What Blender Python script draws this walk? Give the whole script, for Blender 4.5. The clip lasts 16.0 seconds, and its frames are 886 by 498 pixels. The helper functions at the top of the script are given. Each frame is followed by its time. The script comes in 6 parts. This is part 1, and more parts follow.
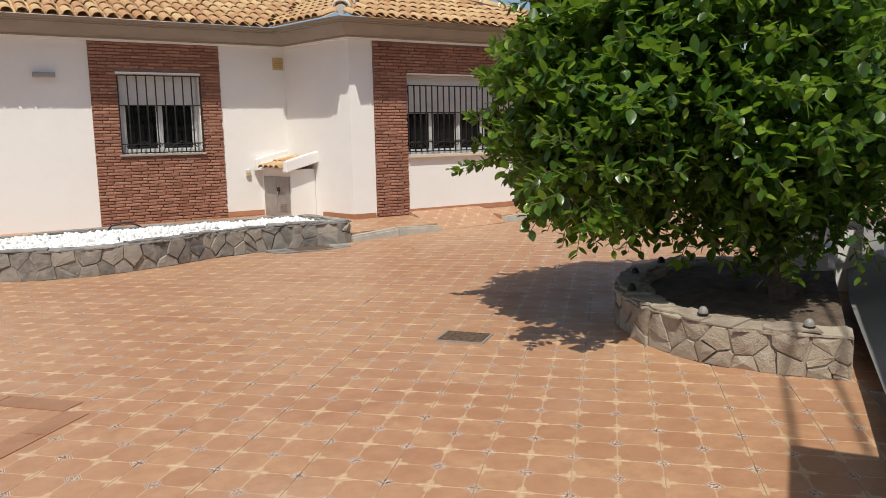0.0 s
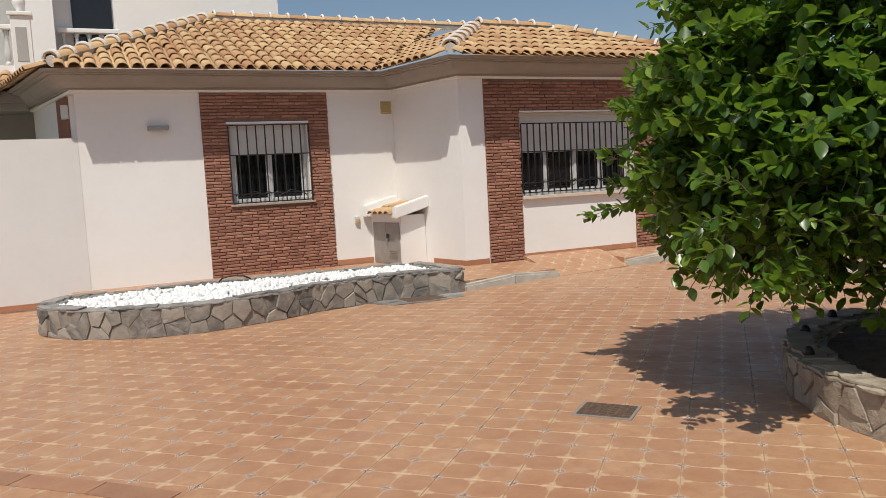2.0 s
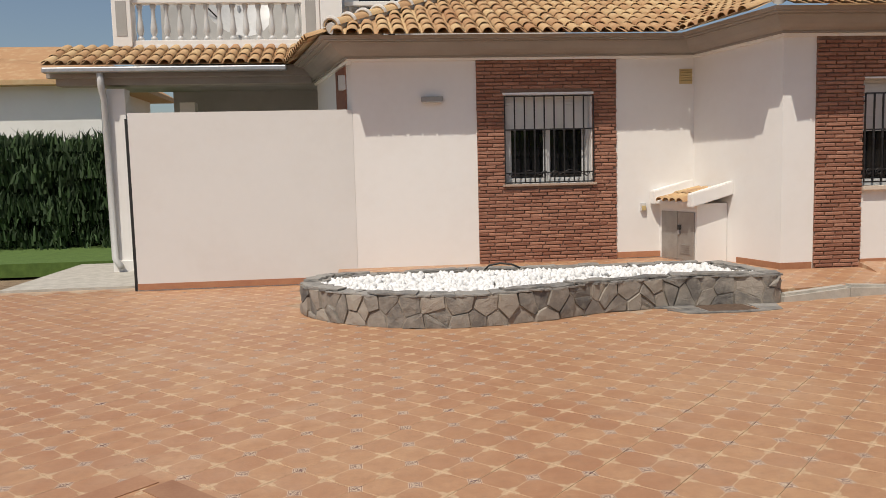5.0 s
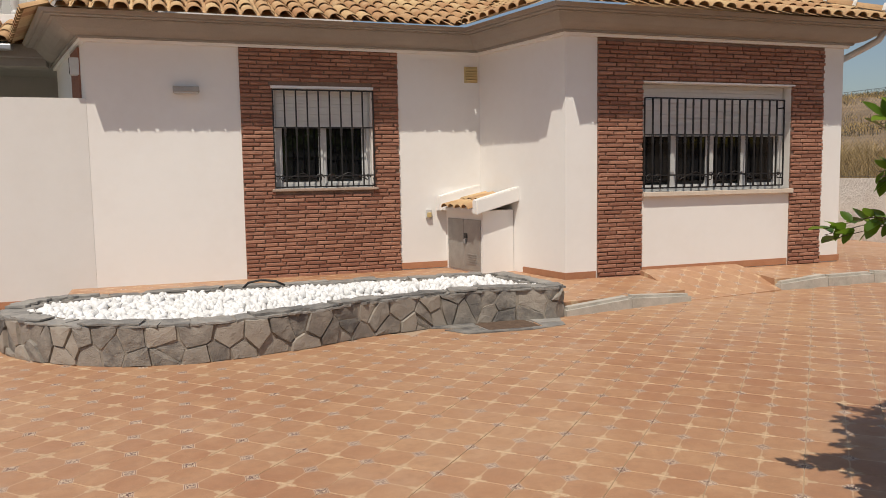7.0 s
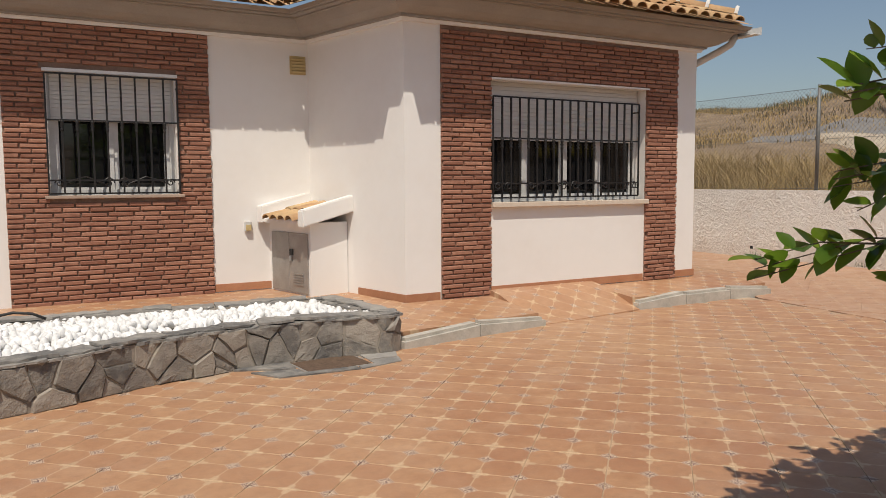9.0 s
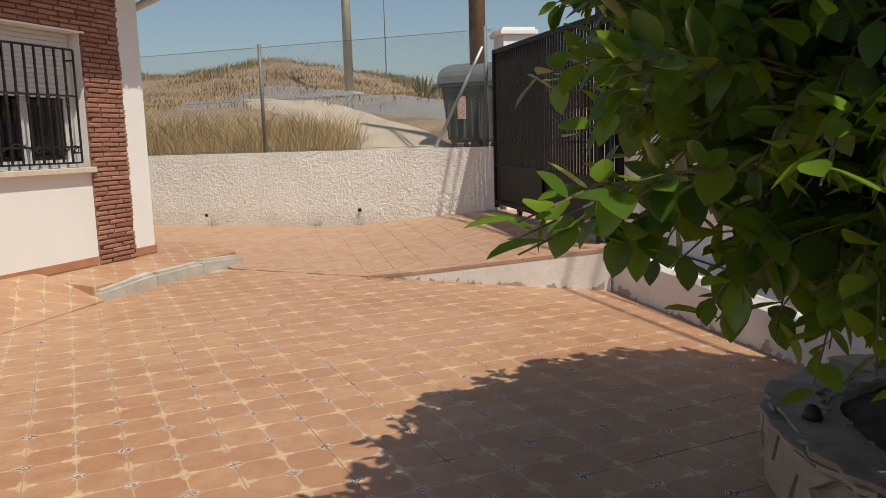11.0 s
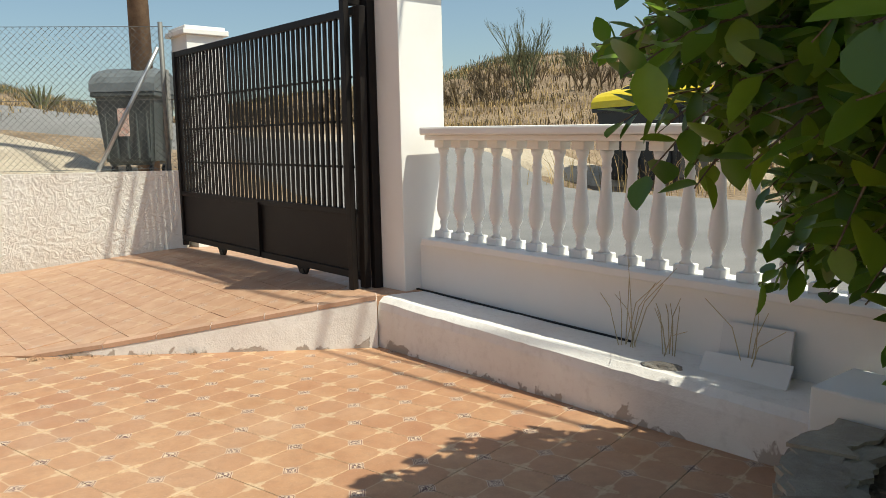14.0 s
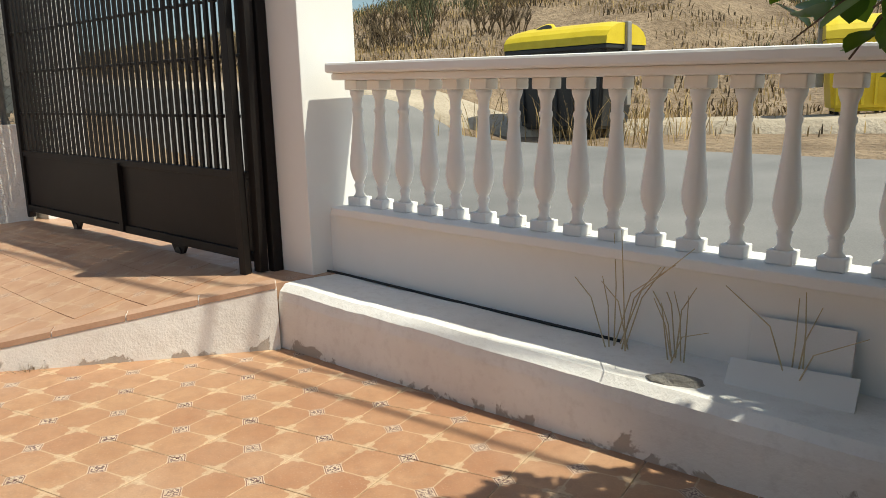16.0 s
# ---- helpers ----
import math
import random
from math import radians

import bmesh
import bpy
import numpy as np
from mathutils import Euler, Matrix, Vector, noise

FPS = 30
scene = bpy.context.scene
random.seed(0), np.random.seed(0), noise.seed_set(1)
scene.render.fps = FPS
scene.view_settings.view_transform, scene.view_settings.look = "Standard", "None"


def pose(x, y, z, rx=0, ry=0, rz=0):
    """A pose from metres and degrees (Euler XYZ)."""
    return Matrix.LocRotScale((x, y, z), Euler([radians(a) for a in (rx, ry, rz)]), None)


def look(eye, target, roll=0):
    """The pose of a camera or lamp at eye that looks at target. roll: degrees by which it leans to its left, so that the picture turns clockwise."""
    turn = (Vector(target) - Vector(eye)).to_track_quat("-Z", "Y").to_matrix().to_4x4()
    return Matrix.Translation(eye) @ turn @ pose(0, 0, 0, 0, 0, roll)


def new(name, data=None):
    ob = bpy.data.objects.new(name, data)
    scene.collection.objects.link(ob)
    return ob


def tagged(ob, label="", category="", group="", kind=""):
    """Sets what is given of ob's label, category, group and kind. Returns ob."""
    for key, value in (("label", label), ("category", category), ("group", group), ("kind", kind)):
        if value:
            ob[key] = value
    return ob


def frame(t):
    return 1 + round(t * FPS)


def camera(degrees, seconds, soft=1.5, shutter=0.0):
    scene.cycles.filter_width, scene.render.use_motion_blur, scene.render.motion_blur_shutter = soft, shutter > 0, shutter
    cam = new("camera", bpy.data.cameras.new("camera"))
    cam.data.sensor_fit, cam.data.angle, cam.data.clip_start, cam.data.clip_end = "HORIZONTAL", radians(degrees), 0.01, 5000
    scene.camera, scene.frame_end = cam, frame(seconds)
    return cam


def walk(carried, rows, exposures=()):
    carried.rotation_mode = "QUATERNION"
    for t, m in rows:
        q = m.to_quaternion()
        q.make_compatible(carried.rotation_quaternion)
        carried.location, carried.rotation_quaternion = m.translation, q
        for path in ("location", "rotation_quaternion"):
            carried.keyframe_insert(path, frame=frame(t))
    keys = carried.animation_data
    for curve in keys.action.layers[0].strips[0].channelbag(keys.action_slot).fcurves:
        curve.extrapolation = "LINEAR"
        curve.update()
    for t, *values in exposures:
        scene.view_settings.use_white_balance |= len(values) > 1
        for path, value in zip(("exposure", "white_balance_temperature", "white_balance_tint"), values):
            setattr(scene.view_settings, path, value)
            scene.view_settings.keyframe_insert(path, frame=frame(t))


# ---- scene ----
cam = camera(59.2, 16.0, soft=0.5)
PATH = [
    (0, (0.171, -0.418, 1.604), (1.246, 1.244, 1.312), -1.1),
    (0.5, (0.209, -0.28, 1.606), (1.248, 1.402, 1.307), -1.6),
    (1, (0.213, -0.05, 1.634), (1.196, 1.673, 1.383), -2.5),
    (1.5, (0.235, 0.12, 1.656), (1.174, 1.874, 1.453), -3.2),
    (2, (0.398, 0.322, 1.651), (1.249, 2.122, 1.466), -3.0),
    (2.5, (0.525, 0.536, 1.654), (1.207, 2.407, 1.469), -2.0),
    (3, (0.581, 0.817, 1.652), (1.177, 2.716, 1.462), -1.3),
    (3.5, (0.589, 1.029, 1.658), (1.01, 2.975, 1.467), -2.1),
    (3.7, (0.592, 1.119, 1.648), (0.86, 3.092, 1.457), -2.6),
    (5.8, (0.918, 2.31, 1.553), (1.116, 4.29, 1.355), -1.4),
    (6, (1.035, 2.409, 1.558), (1.347, 4.375, 1.362), -1.2),
    (6.4, (1.227, 2.557, 1.555), (1.723, 4.486, 1.367), -1.1),
    (6.5, (1.273, 2.6, 1.558), (1.81, 4.517, 1.363), -0.8),
    (7, (1.458, 2.867, 1.548), (2.115, 4.746, 1.353), -0.9),
    (7.5, (1.71, 3.134, 1.534), (2.491, 4.966, 1.348), -2.0),
    (8, (1.958, 3.414, 1.535), (2.757, 5.239, 1.358), -0.7),
    (8.5, (2.142, 3.734, 1.491), (3.011, 5.527, 1.318), -0.1),
    (9, (2.276, 4.018, 1.504), (3.266, 5.747, 1.33), -0.3),
    (9.5, (2.503, 4.349, 1.51), (3.626, 5.992, 1.315), -0.3),
    (10, (2.703, 4.655, 1.474), (4.225, 5.942, 1.303), 0.8),
    (10.2, (2.76, 4.734, 1.46), (4.433, 5.819, 1.3), 0.8),
    (12.3, (3.317, 5.785, 1.372), (5.236, 6.204, 0.998), -1.3),
    (12.5, (3.452, 5.846, 1.374), (5.383, 6.201, 0.995), -0.9),
    (13, (3.773, 6.0, 1.417), (5.742, 6.11, 1.084), 0.3),
    (13.5, (4.019, 6.177, 1.457), (5.998, 6.029, 1.205), -0.7),
    (14, (4.303, 6.266, 1.445), (6.273, 6.022, 1.202), -1.3),
    (14.5, (4.607, 6.295, 1.475), (6.578, 6.033, 1.253), -1.3),
    (15, (4.937, 6.338, 1.463), (6.894, 5.983, 1.251), -1.5),
    (15.5, (5.227, 6.337, 1.432), (7.168, 5.919, 1.187), -1.9),
    (16, (5.562, 6.242, 1.405), (7.462, 5.742, 1.034), -1.8),
]
walk(cam, [(t, look(eye, target, roll)) for t, eye, target, roll in PATH],
     exposures=[(0, 0.14, 6500, 8), (2.0, 0.03, 6500, 9), (5, -0.04, 6750, 10), (9.0, -0.01, 6800, 10), (10.2, 0.04, 6800, 8), (12.3, 0.38, 6650, 3), (13.2, 0.55, 6650, 0), (14.8, 0.58, 6650, -1), (16.0, 0.52, 6650, -1)])

# ---- world, sun, exposure ----
scene.view_settings.exposure = 0.0
world = bpy.data.worlds.new("world")
scene.world = world
world.use_nodes = True
wn = world.node_tree.nodes
sky = wn.new("ShaderNodeTexSky")
sky.sky_type = "NISHITA"
sky.sun_disc = False
SUN = Vector((-0.32, -0.47, 1.0)).normalized()
sky.sun_elevation = math.asin(SUN.z)
sky.sun_rotation = math.atan2(SUN.x, SUN.y)
sky.dust_density = 1.6
world.node_tree.links.new(sky.outputs[0], wn["Background"].inputs[0])
wn["Background"].inputs[1].default_value = 0.085
sun = new("sun", bpy.data.lights.new("sun", "SUN"))
sun.data.energy, sun.data.angle, sun.data.color = 3.7, radians(0.53), (1.0, 0.94, 0.85)
sun.matrix_world = look(SUN * 50, (0, 0, 0))


# ---- materials ----
class Mat:
    """A node material with short ways to add nodes."""

    def __init__(self, name, rough=0.8, metal=0.0):
        self.m = bpy.data.materials.new(name)
        self.m.use_nodes = True
        self.t = self.m.node_tree
        self.b = self.t.nodes["Principled BSDF"]
        self.b.inputs["Roughness"].default_value = rough
        self.b.inputs["Metallic"].default_value = metal
        self.co = self.t.nodes.new("ShaderNodeNewGeometry").outputs["Position"]

    def node(self, kind, ins=(), operation="", blend_type=""):
        n = self.t.nodes.new(kind)
        if operation:
            n.operation = operation
        if blend_type:
            n.data_type, n.blend_type = "RGBA", blend_type
        for k, v in dict(ins).items():
            self.put(n.inputs[k], v)
        return n

    def put(self, socket, v):
        if isinstance(v, bpy.types.NodeSocket):
            self.t.links.new(v, socket)
        else:
            socket.default_value = v

    def noise(self, scale, detail=4.0, rough=0.55, co=None, dist=0.0):
        return self.node("ShaderNodeTexNoise", {"Vector": co or self.co, "Scale": scale, "Detail": detail, "Roughness": rough, "Distortion": dist}).outputs["Fac"]

    def math(self, op, a, b=0.0, c=0.0, clamp=False):
        n = self.node("ShaderNodeMath", {0: a, 1: b, 2: c}, operation=op)
        n.use_clamp = clamp
        return n.outputs[0]

    def step(self, v, lo, hi, a=0.0, b=1.0):
        return self.node("ShaderNodeMapRange", {"Value": v, "From Min": lo, "From Max": hi, "To Min": a, "To Max": b}).outputs[0]

    def mix(self, fac, a, b, blend="MIX"):
        n = self.node("ShaderNodeMix", blend_type=blend)
        self.put(n.inputs[0], fac)
        for i, v in ((6, a), (7, b)):
            self.put(n.inputs[i], (*v, 1.0) if isinstance(v, tuple) and len(v) == 3 else v)
        return n.outputs[2]

    def vary(self, col, amount=0.35):
        """Brighter and darker copies by object and island."""
        r = self.node("ShaderNodeObjectInfo").outputs["Random"]
        g = self.node("ShaderNodeNewGeometry").outputs["Random Per Island"]
        f = self.math("FRACT", self.math("ADD", r, g))
        v = self.step(f, 0, 1, 1 - amount, 1 + amount)
        return self.node("ShaderNodeVectorMath", {0: col, 1: self.node("ShaderNodeCombineXYZ", {0: v, 1: v, 2: v}).outputs[0]}, operation="MULTIPLY").outputs[0]

    def random(self):
        r = self.node("ShaderNodeObjectInfo").outputs["Random"]
        g = self.node("ShaderNodeNewGeometry").outputs["Random Per Island"]
        return self.math("FRACT", self.math("ADD", r, g))

    def bump(self, height, strength=0.3, dist=0.01):
        n = self.node("ShaderNodeBump", {"Height": height, "Strength": strength, "Distance": dist})
        self.put(self.b.inputs["Normal"], n.outputs[0])

    def colour(self, v):
        self.put(self.b.inputs["Base Color"], (*v, 1.0) if isinstance(v, tuple) and len(v) == 3 else v)
        return self

    def rough(self, v):
        self.put(self.b.inputs["Roughness"], v)


def simple(name, a, b, scale=8.0, rough=0.8, metal=0.0, bump=0.15, bscale=60.0, vary=0.0, dist=0.004):
    """Two tones in broad stains, with fine grain and relief."""
    m = Mat(name, rough, metal)
    f = m.math("ADD", m.math("MULTIPLY", m.noise(scale, 5), 0.65), m.math("MULTIPLY", m.noise(bscale, 3), 0.35))
    c = m.mix(m.step(f, 0.35, 0.65), a, b)
    if vary:
        c = m.vary(c, vary)
    m.colour(c)
    if bump:
        m.bump(m.noise(bscale, 4), bump, dist)
    return m.m


def paint_white(name="white_render", k=1.0):
    m = Mat(name, 0.85)
    stain = m.step(m.noise(0.7, 6, 0.6), 0.45, 0.75)
    fine = m.step(m.noise(9, 5), 0.35, 0.7)
    c = m.mix(stain, (0.80 * k, 0.785 * k, 0.755 * k), (0.755 * k, 0.725 * k, 0.685 * k))
    c = m.mix(m.math("MULTIPLY", fine, 0.25), c, (0.84 * k, 0.82 * k, 0.79 * k))
    m.colour(c)
    m.bump(m.math("ADD", m.noise(140, 4), m.math("MULTIPLY", m.noise(5, 3), 1.5)), 0.2, 0.004)
    return m.m


def paint_worn():
    """White limewash, flaking near the foot, with grey and earthy stains."""
    m = Mat("worn_white_render", 0.9)
    z = m.node("ShaderNodeSeparateXYZ", {0: m.co}).outputs[2]
    n = m.noise(4.5, 8, 0.62, dist=0.6)
    flake = m.step(m.math("SUBTRACT", n, m.math("MULTIPLY", z, 1.6)), 0.50, 0.53)
    c = m.mix(m.step(m.noise(1.3, 6), 0.35, 0.7), (0.84, 0.81, 0.77), (0.72, 0.67, 0.62))
    c = m.mix(m.step(m.noise(16, 7, 0.7), 0.5, 0.8, 0, 0.45), c, (0.52, 0.46, 0.41))
    c = m.mix(flake, c, (0.42, 0.36, 0.31))
    m.colour(c)
    m.bump(m.math("SUBTRACT", m.math("ADD", m.noise(70, 5), m.math("MULTIPLY", m.noise(9, 4), 2)), flake), 0.35, 0.008)
    return m.m


def paint_rough():
    """Thrown plaster on the boundary wall."""
    m = Mat("rough_white_plaster", 0.95)
    z = m.node("ShaderNodeSeparateXYZ", {0: m.co}).outputs[2]
    n = m.noise(13, 6, 0.62, dist=0.9)
    c = m.mix(m.step(m.noise(1.6, 6, 0.65), 0.4, 0.75), (0.88, 0.85, 0.79), (0.80, 0.75, 0.68))
    low = m.step(m.math("ADD", z, m.math("MULTIPLY", m.noise(5, 5), 0.5)), 0.35, 0.75, 0.45, 0.0)
    c = m.mix(low, c, (0.50, 0.42, 0.36))
    m.colour(c)
    m.bump(m.math("ADD", m.math("MULTIPLY", m.step(n, 0.42, 0.60), 0.6), m.math("ADD", n, m.math("MULTIPLY", m.noise(60, 4), 0.5))), 0.6, 0.028)
    return m.m


PITCH, LX, LY = 0.302, -0.016, -0.081


def tile_floor(name="patterned_floor_tile", fade=0.0):
    """Printed terracotta stoneware: eight-sided fields, pale bands, pale crosses and small figured squares."""
    m = Mat(name, 0.42)
    x, y, _ = m.node("ShaderNodeSeparateXYZ", {0: m.co}).outputs
    a = PITCH / math.sqrt(2)
    wob = m.math("MULTIPLY", m.math("SUBTRACT", m.noise(25, 3), 0.5), 0.03)
    xs, ys = m.math("SUBTRACT", x, LX), m.math("SUBTRACT", y, LY)
    p = m.math("ADD", m.math("DIVIDE", m.math("ADD", xs, ys), a * math.sqrt(2)), wob)
    q = m.math("ADD", m.math("DIVIDE", m.math("SUBTRACT", ys, xs), a * math.sqrt(2)), wob)
    rp, rq = m.math("ROUND", p), m.math("ROUND", q)
    dp, dq = m.math("ABSOLUTE", m.math("SUBTRACT", p, rp)), m.math("ABSOLUTE", m.math("SUBTRACT", q, rq))
    par = m.math("ABSOLUTE", m.math("MODULO", m.math("ADD", rp, rq), 2.0))
    least = m.math("MINIMUM", dp, dq)
    band = m.math("LESS_THAN", least, 0.019)
    # the figured square, turned with the house, and the stepped cross
    sq, arm = m.math("ADD", dp, dq), m.math("ABSOLUTE", m.math("SUBTRACT", dp, dq))
    even = m.math("LESS_THAN", par, 0.5)
    odd = m.math("SUBTRACT", 1.0, even)
    ins = m.math("MULTIPLY", even, m.math("LESS_THAN", sq, 0.245))
    frame_ = m.math("MULTIPLY", ins, m.math("COMPARE", sq, 0.205, 0.016))
    inner = m.math("MULTIPLY", ins, m.math("LESS_THAN", sq, 0.165))
    cross = m.math("MULTIPLY", odd, m.math("MAXIMUM", m.math("LESS_THAN", sq, 0.20),
                   m.math("MULTIPLY", m.math("GREATER_THAN", arm, m.math("SUBTRACT", sq, 0.16)), m.math("LESS_THAN", sq, 0.31))))
    # each field has its own tone
    cell = m.node("ShaderNodeCombineXYZ", {0: m.math("FLOOR", p), 1: m.math("FLOOR", q), 2: 0.0}).outputs[0]
    rnd = m.node("ShaderNodeTexWhiteNoise", {"Vector": cell}).outputs["Value"]
    cloud = m.step(m.noise(6.5, 5, 0.6), 0.3, 0.7)
    big = m.step(m.noise(0.45, 4, 0.55), 0.35, 0.65)
    terra = m.mix(cloud, (0.375, 0.184, 0.094), (0.50, 0.285, 0.156))
    terra = m.mix(m.math("MULTIPLY", rnd, 0.65), terra, (0.34, 0.150, 0.080))
    terra = m.mix(m.math("MULTIPLY", big, 0.35), terra, (0.535, 0.345, 0.20))
    pale = m.mix(m.step(m.noise(90, 3), 0.3, 0.7), (0.56, 0.40, 0.245), (0.68, 0.515, 0.335))
    c = m.mix(m.math("MULTIPLY", band, 0.55), terra, pale)
    c = m.mix(m.math("MULTIPLY", cross, 0.62), c, pale)
    c = m.mix(ins, c, (0.62, 0.48, 0.35))
    c = m.mix(frame_, c, (0.24, 0.125, 0.095))
    fig = m.math("GREATER_THAN", m.noise(95, 2, 0.4), 0.5)
    c = m.mix(m.math("MULTIPLY", inner, fig), c, (0.16, 0.09, 0.085))
    dust = m.step(m.noise(1.1, 6, 0.65), 0.52, 0.78, 0.0, 0.30)
    c = m.mix(dust, c, (0.52, 0.39, 0.29))
    c = m.mix(m.step(m.noise(17, 6, 0.7), 0.47, 0.78, 0, 0.55), c, (0.29, 0.165, 0.10))
    c = m.mix(m.step(m.noise(150, 3, 0.6), 0.52, 0.72, 0, 0.4), c, (0.25, 0.14, 0.085))
    c = m.mix(m.step(m.noise(120, 2, 0.5), 0.60, 0.75, 0, 0.35), c, (0.62, 0.47, 0.34))
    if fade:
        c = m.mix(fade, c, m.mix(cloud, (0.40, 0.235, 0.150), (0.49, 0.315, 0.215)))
    m.colour(c)
    m.rough(m.step(m.noise(3, 5), 0.3, 0.7, 0.38, 0.62))
    m.bump(m.math("ADD", m.noise(35, 3), m.math("MULTIPLY", band, -0.6)), 0.12, 0.004)
    return m.m


def brick_mat(name="red_brick", a=(0.26, 0.115, 0.075), b=(0.42, 0.215, 0.145)):
    m = Mat(name, 0.9)
    r = m.random()
    streak = m.noise(14, 5, 0.6)
    c = m.mix(r, a, b)
    c = m.mix(m.step(streak, 0.45, 0.75, 0, 0.55), c, (0.19, 0.070, 0.046))
    c = m.mix(m.step(m.noise(55, 3), 0.58, 0.75, 0, 0.35), c, (0.46, 0.25, 0.15))
    m.colour(c)
    m.bump(m.math("ADD", m.noise(90, 4), m.noise(25, 3)), 0.5, 0.006)
    return m.m


def slate_mat(name, tones, warm):
    m = Mat(name, 0.8)
    r = m.random()
    c = m.mix(r, tones[0], tones[1])
    c = m.mix(m.step(m.noise(7, 6, 0.65), 0.42, 0.72, 0, 0.7), c, tones[2])
    c = m.mix(m.step(m.noise(30, 5, 0.6), 0.55, 0.8, 0, warm), c, (0.40, 0.31, 0.20))
    m.colour(c)
    m.bump(m.math("ADD", m.noise(18, 6, 0.6, dist=0.5), m.math("MULTIPLY", m.noise(80, 3), 0.5)), 0.7, 0.02)
    return m.m


def roof_mat():
    m = Mat("roof_tile_clay", 0.88)
    r = m.random()
    c = m.mix(r, (0.40, 0.215, 0.105), (0.58, 0.40, 0.21))
    c = m.mix(m.step(m.noise(3.5, 5, 0.6), 0.5, 0.75, 0, 0.5), c, (0.62, 0.50, 0.30))
    c = m.mix(m.step(m.noise(28, 5), 0.55, 0.75, 0, 0.5), c, (0.24, 0.115, 0.06))
    m.colour(c)
    m.bump(m.noise(70, 4), 0.3, 0.006)
    return m.m


def leaf_mat():
    m = Mat("lemon_leaf", 0.30)
    r = m.random()
    c = m.mix(m.step(r, 0, 0.9), (0.016, 0.050, 0.009), (0.085, 0.180, 0.026))
    c = m.mix(m.step(r, 0.84, 0.95), c, (0.21, 0.31, 0.035))
    m.colour(m.mix(m.step(m.noise(40, 3), 0.4, 0.8, 0, 0.35), c, (0.03, 0.075, 0.014)))
    t = m.node("ShaderNodeBsdfTranslucent", {"Color": (0.28, 0.46, 0.04, 1)})
    mx = m.node("ShaderNodeMixShader", {0: 0.36})
    m.t.links.new(m.b.outputs[0], mx.inputs[1])
    m.t.links.new(t.outputs[0], mx.inputs[2])
    m.t.links.new(mx.outputs[0], m.t.nodes["Material Output"].inputs[0])
    return m.m


def glass_mat():
    m = Mat("window_glass", 0.05)
    m.colour((0.012, 0.012, 0.013))
    m.b.inputs["Specular IOR Level"].default_value = 0.6
    return m.m


WHITE, WORN, ROUGHW = paint_white(), paint_worn(), paint_rough()
# the white render's colours times 0.87, for the garden wall and broken tiles
DARKER_WHITE = paint_white("darker_white_render", 0.87)
TILE, BRICK = tile_floor(), brick_mat()
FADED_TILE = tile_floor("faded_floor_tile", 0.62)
MORTAR = simple("brick_mortar", (0.19, 0.115, 0.082), (0.28, 0.18, 0.13), 6, 0.95, bump=0.5)
GROUT = simple("tile_grout", (0.52, 0.39, 0.27), (0.30, 0.20, 0.135), 2.5, 0.9, bump=0.3)
PLAIN_TERRA = simple("plain_terracotta_tile", (0.40, 0.19, 0.105), (0.50, 0.275, 0.16), 5, 0.55, vary=0.16)
DARK_TILE = simple("worn_dark_tile", (0.30, 0.145, 0.080), (0.38, 0.205, 0.115), 5, 0.5, vary=0.1)
DRIVE_TILE = simple("driveway_terracotta", (0.40, 0.235, 0.150), (0.50, 0.325, 0.225), 3, 0.65, vary=0.10)
SKIRT = simple("terracotta_skirting", (0.36, 0.16, 0.085), (0.44, 0.22, 0.12), 7, 0.6, vary=0.1)
SLATE = slate_mat("grey_slate", ((0.10, 0.096, 0.092), (0.33, 0.29, 0.245), (0.40, 0.365, 0.31)), 0.40)
SLATE_CAP = slate_mat("slate_capping", ((0.11, 0.108, 0.105), (0.30, 0.285, 0.265), (0.43, 0.40, 0.35)), 0.25)
JOINT_AND_GAP_SHADE = simple("slate_joint_and_gap_shade", (0.20, 0.175, 0.145), (0.34, 0.30, 0.25), 9, 0.95, bump=0.7)
FIELD = slate_mat("brown_field_stone", ((0.26, 0.21, 0.16), (0.42, 0.36, 0.28), (0.50, 0.44, 0.35)), 0.5)
FIELD_JOINT = simple("stone_joint_mortar", (0.24, 0.205, 0.165), (0.40, 0.35, 0.29), 9, 0.95, bump=0.7)
SOIL = simple("dry_soil", (0.075, 0.052, 0.038), (0.17, 0.125, 0.09), 7, 1.0, bump=0.9, bscale=35, dist=0.03)
PEBBLE = simple("white_pebble", (0.70, 0.695, 0.68), (0.85, 0.845, 0.83), 20, 0.6, vary=0.12)
CORNICE = simple("taupe_cornice", (0.29, 0.262, 0.232), (0.345, 0.312, 0.275), 2.5, 0.7, bump=0.1)
ROOF = roof_mat()
RIDGE_WHITE = simple("white_mortar", (0.72, 0.70, 0.66), (0.60, 0.57, 0.52), 9, 0.9)
IRON = simple("black_iron", (0.012, 0.012, 0.013), (0.03, 0.027, 0.025), 10, 0.45, 0.2, bump=0.1)
GATE = simple("dark_brown_gate_paint", (0.0075, 0.0055, 0.0045), (0.014, 0.0105, 0.009), 4, 0.55, 0.0, bump=0.1)
GATE.node_tree.nodes["Principled BSDF"].inputs["Specular IOR Level"].default_value = 0.25
PVC = simple("white_pvc", (0.52, 0.52, 0.505), (0.60, 0.60, 0.585), 9, 0.4, bump=0)
SHUTTER = simple("shutter_slats", (0.62, 0.61, 0.58), (0.68, 0.67, 0.64), 6, 0.5, bump=0)
STONE_SILL = simple("cream_stone_sill", (0.56, 0.47, 0.38), (0.66, 0.57, 0.47), 9, 0.6)
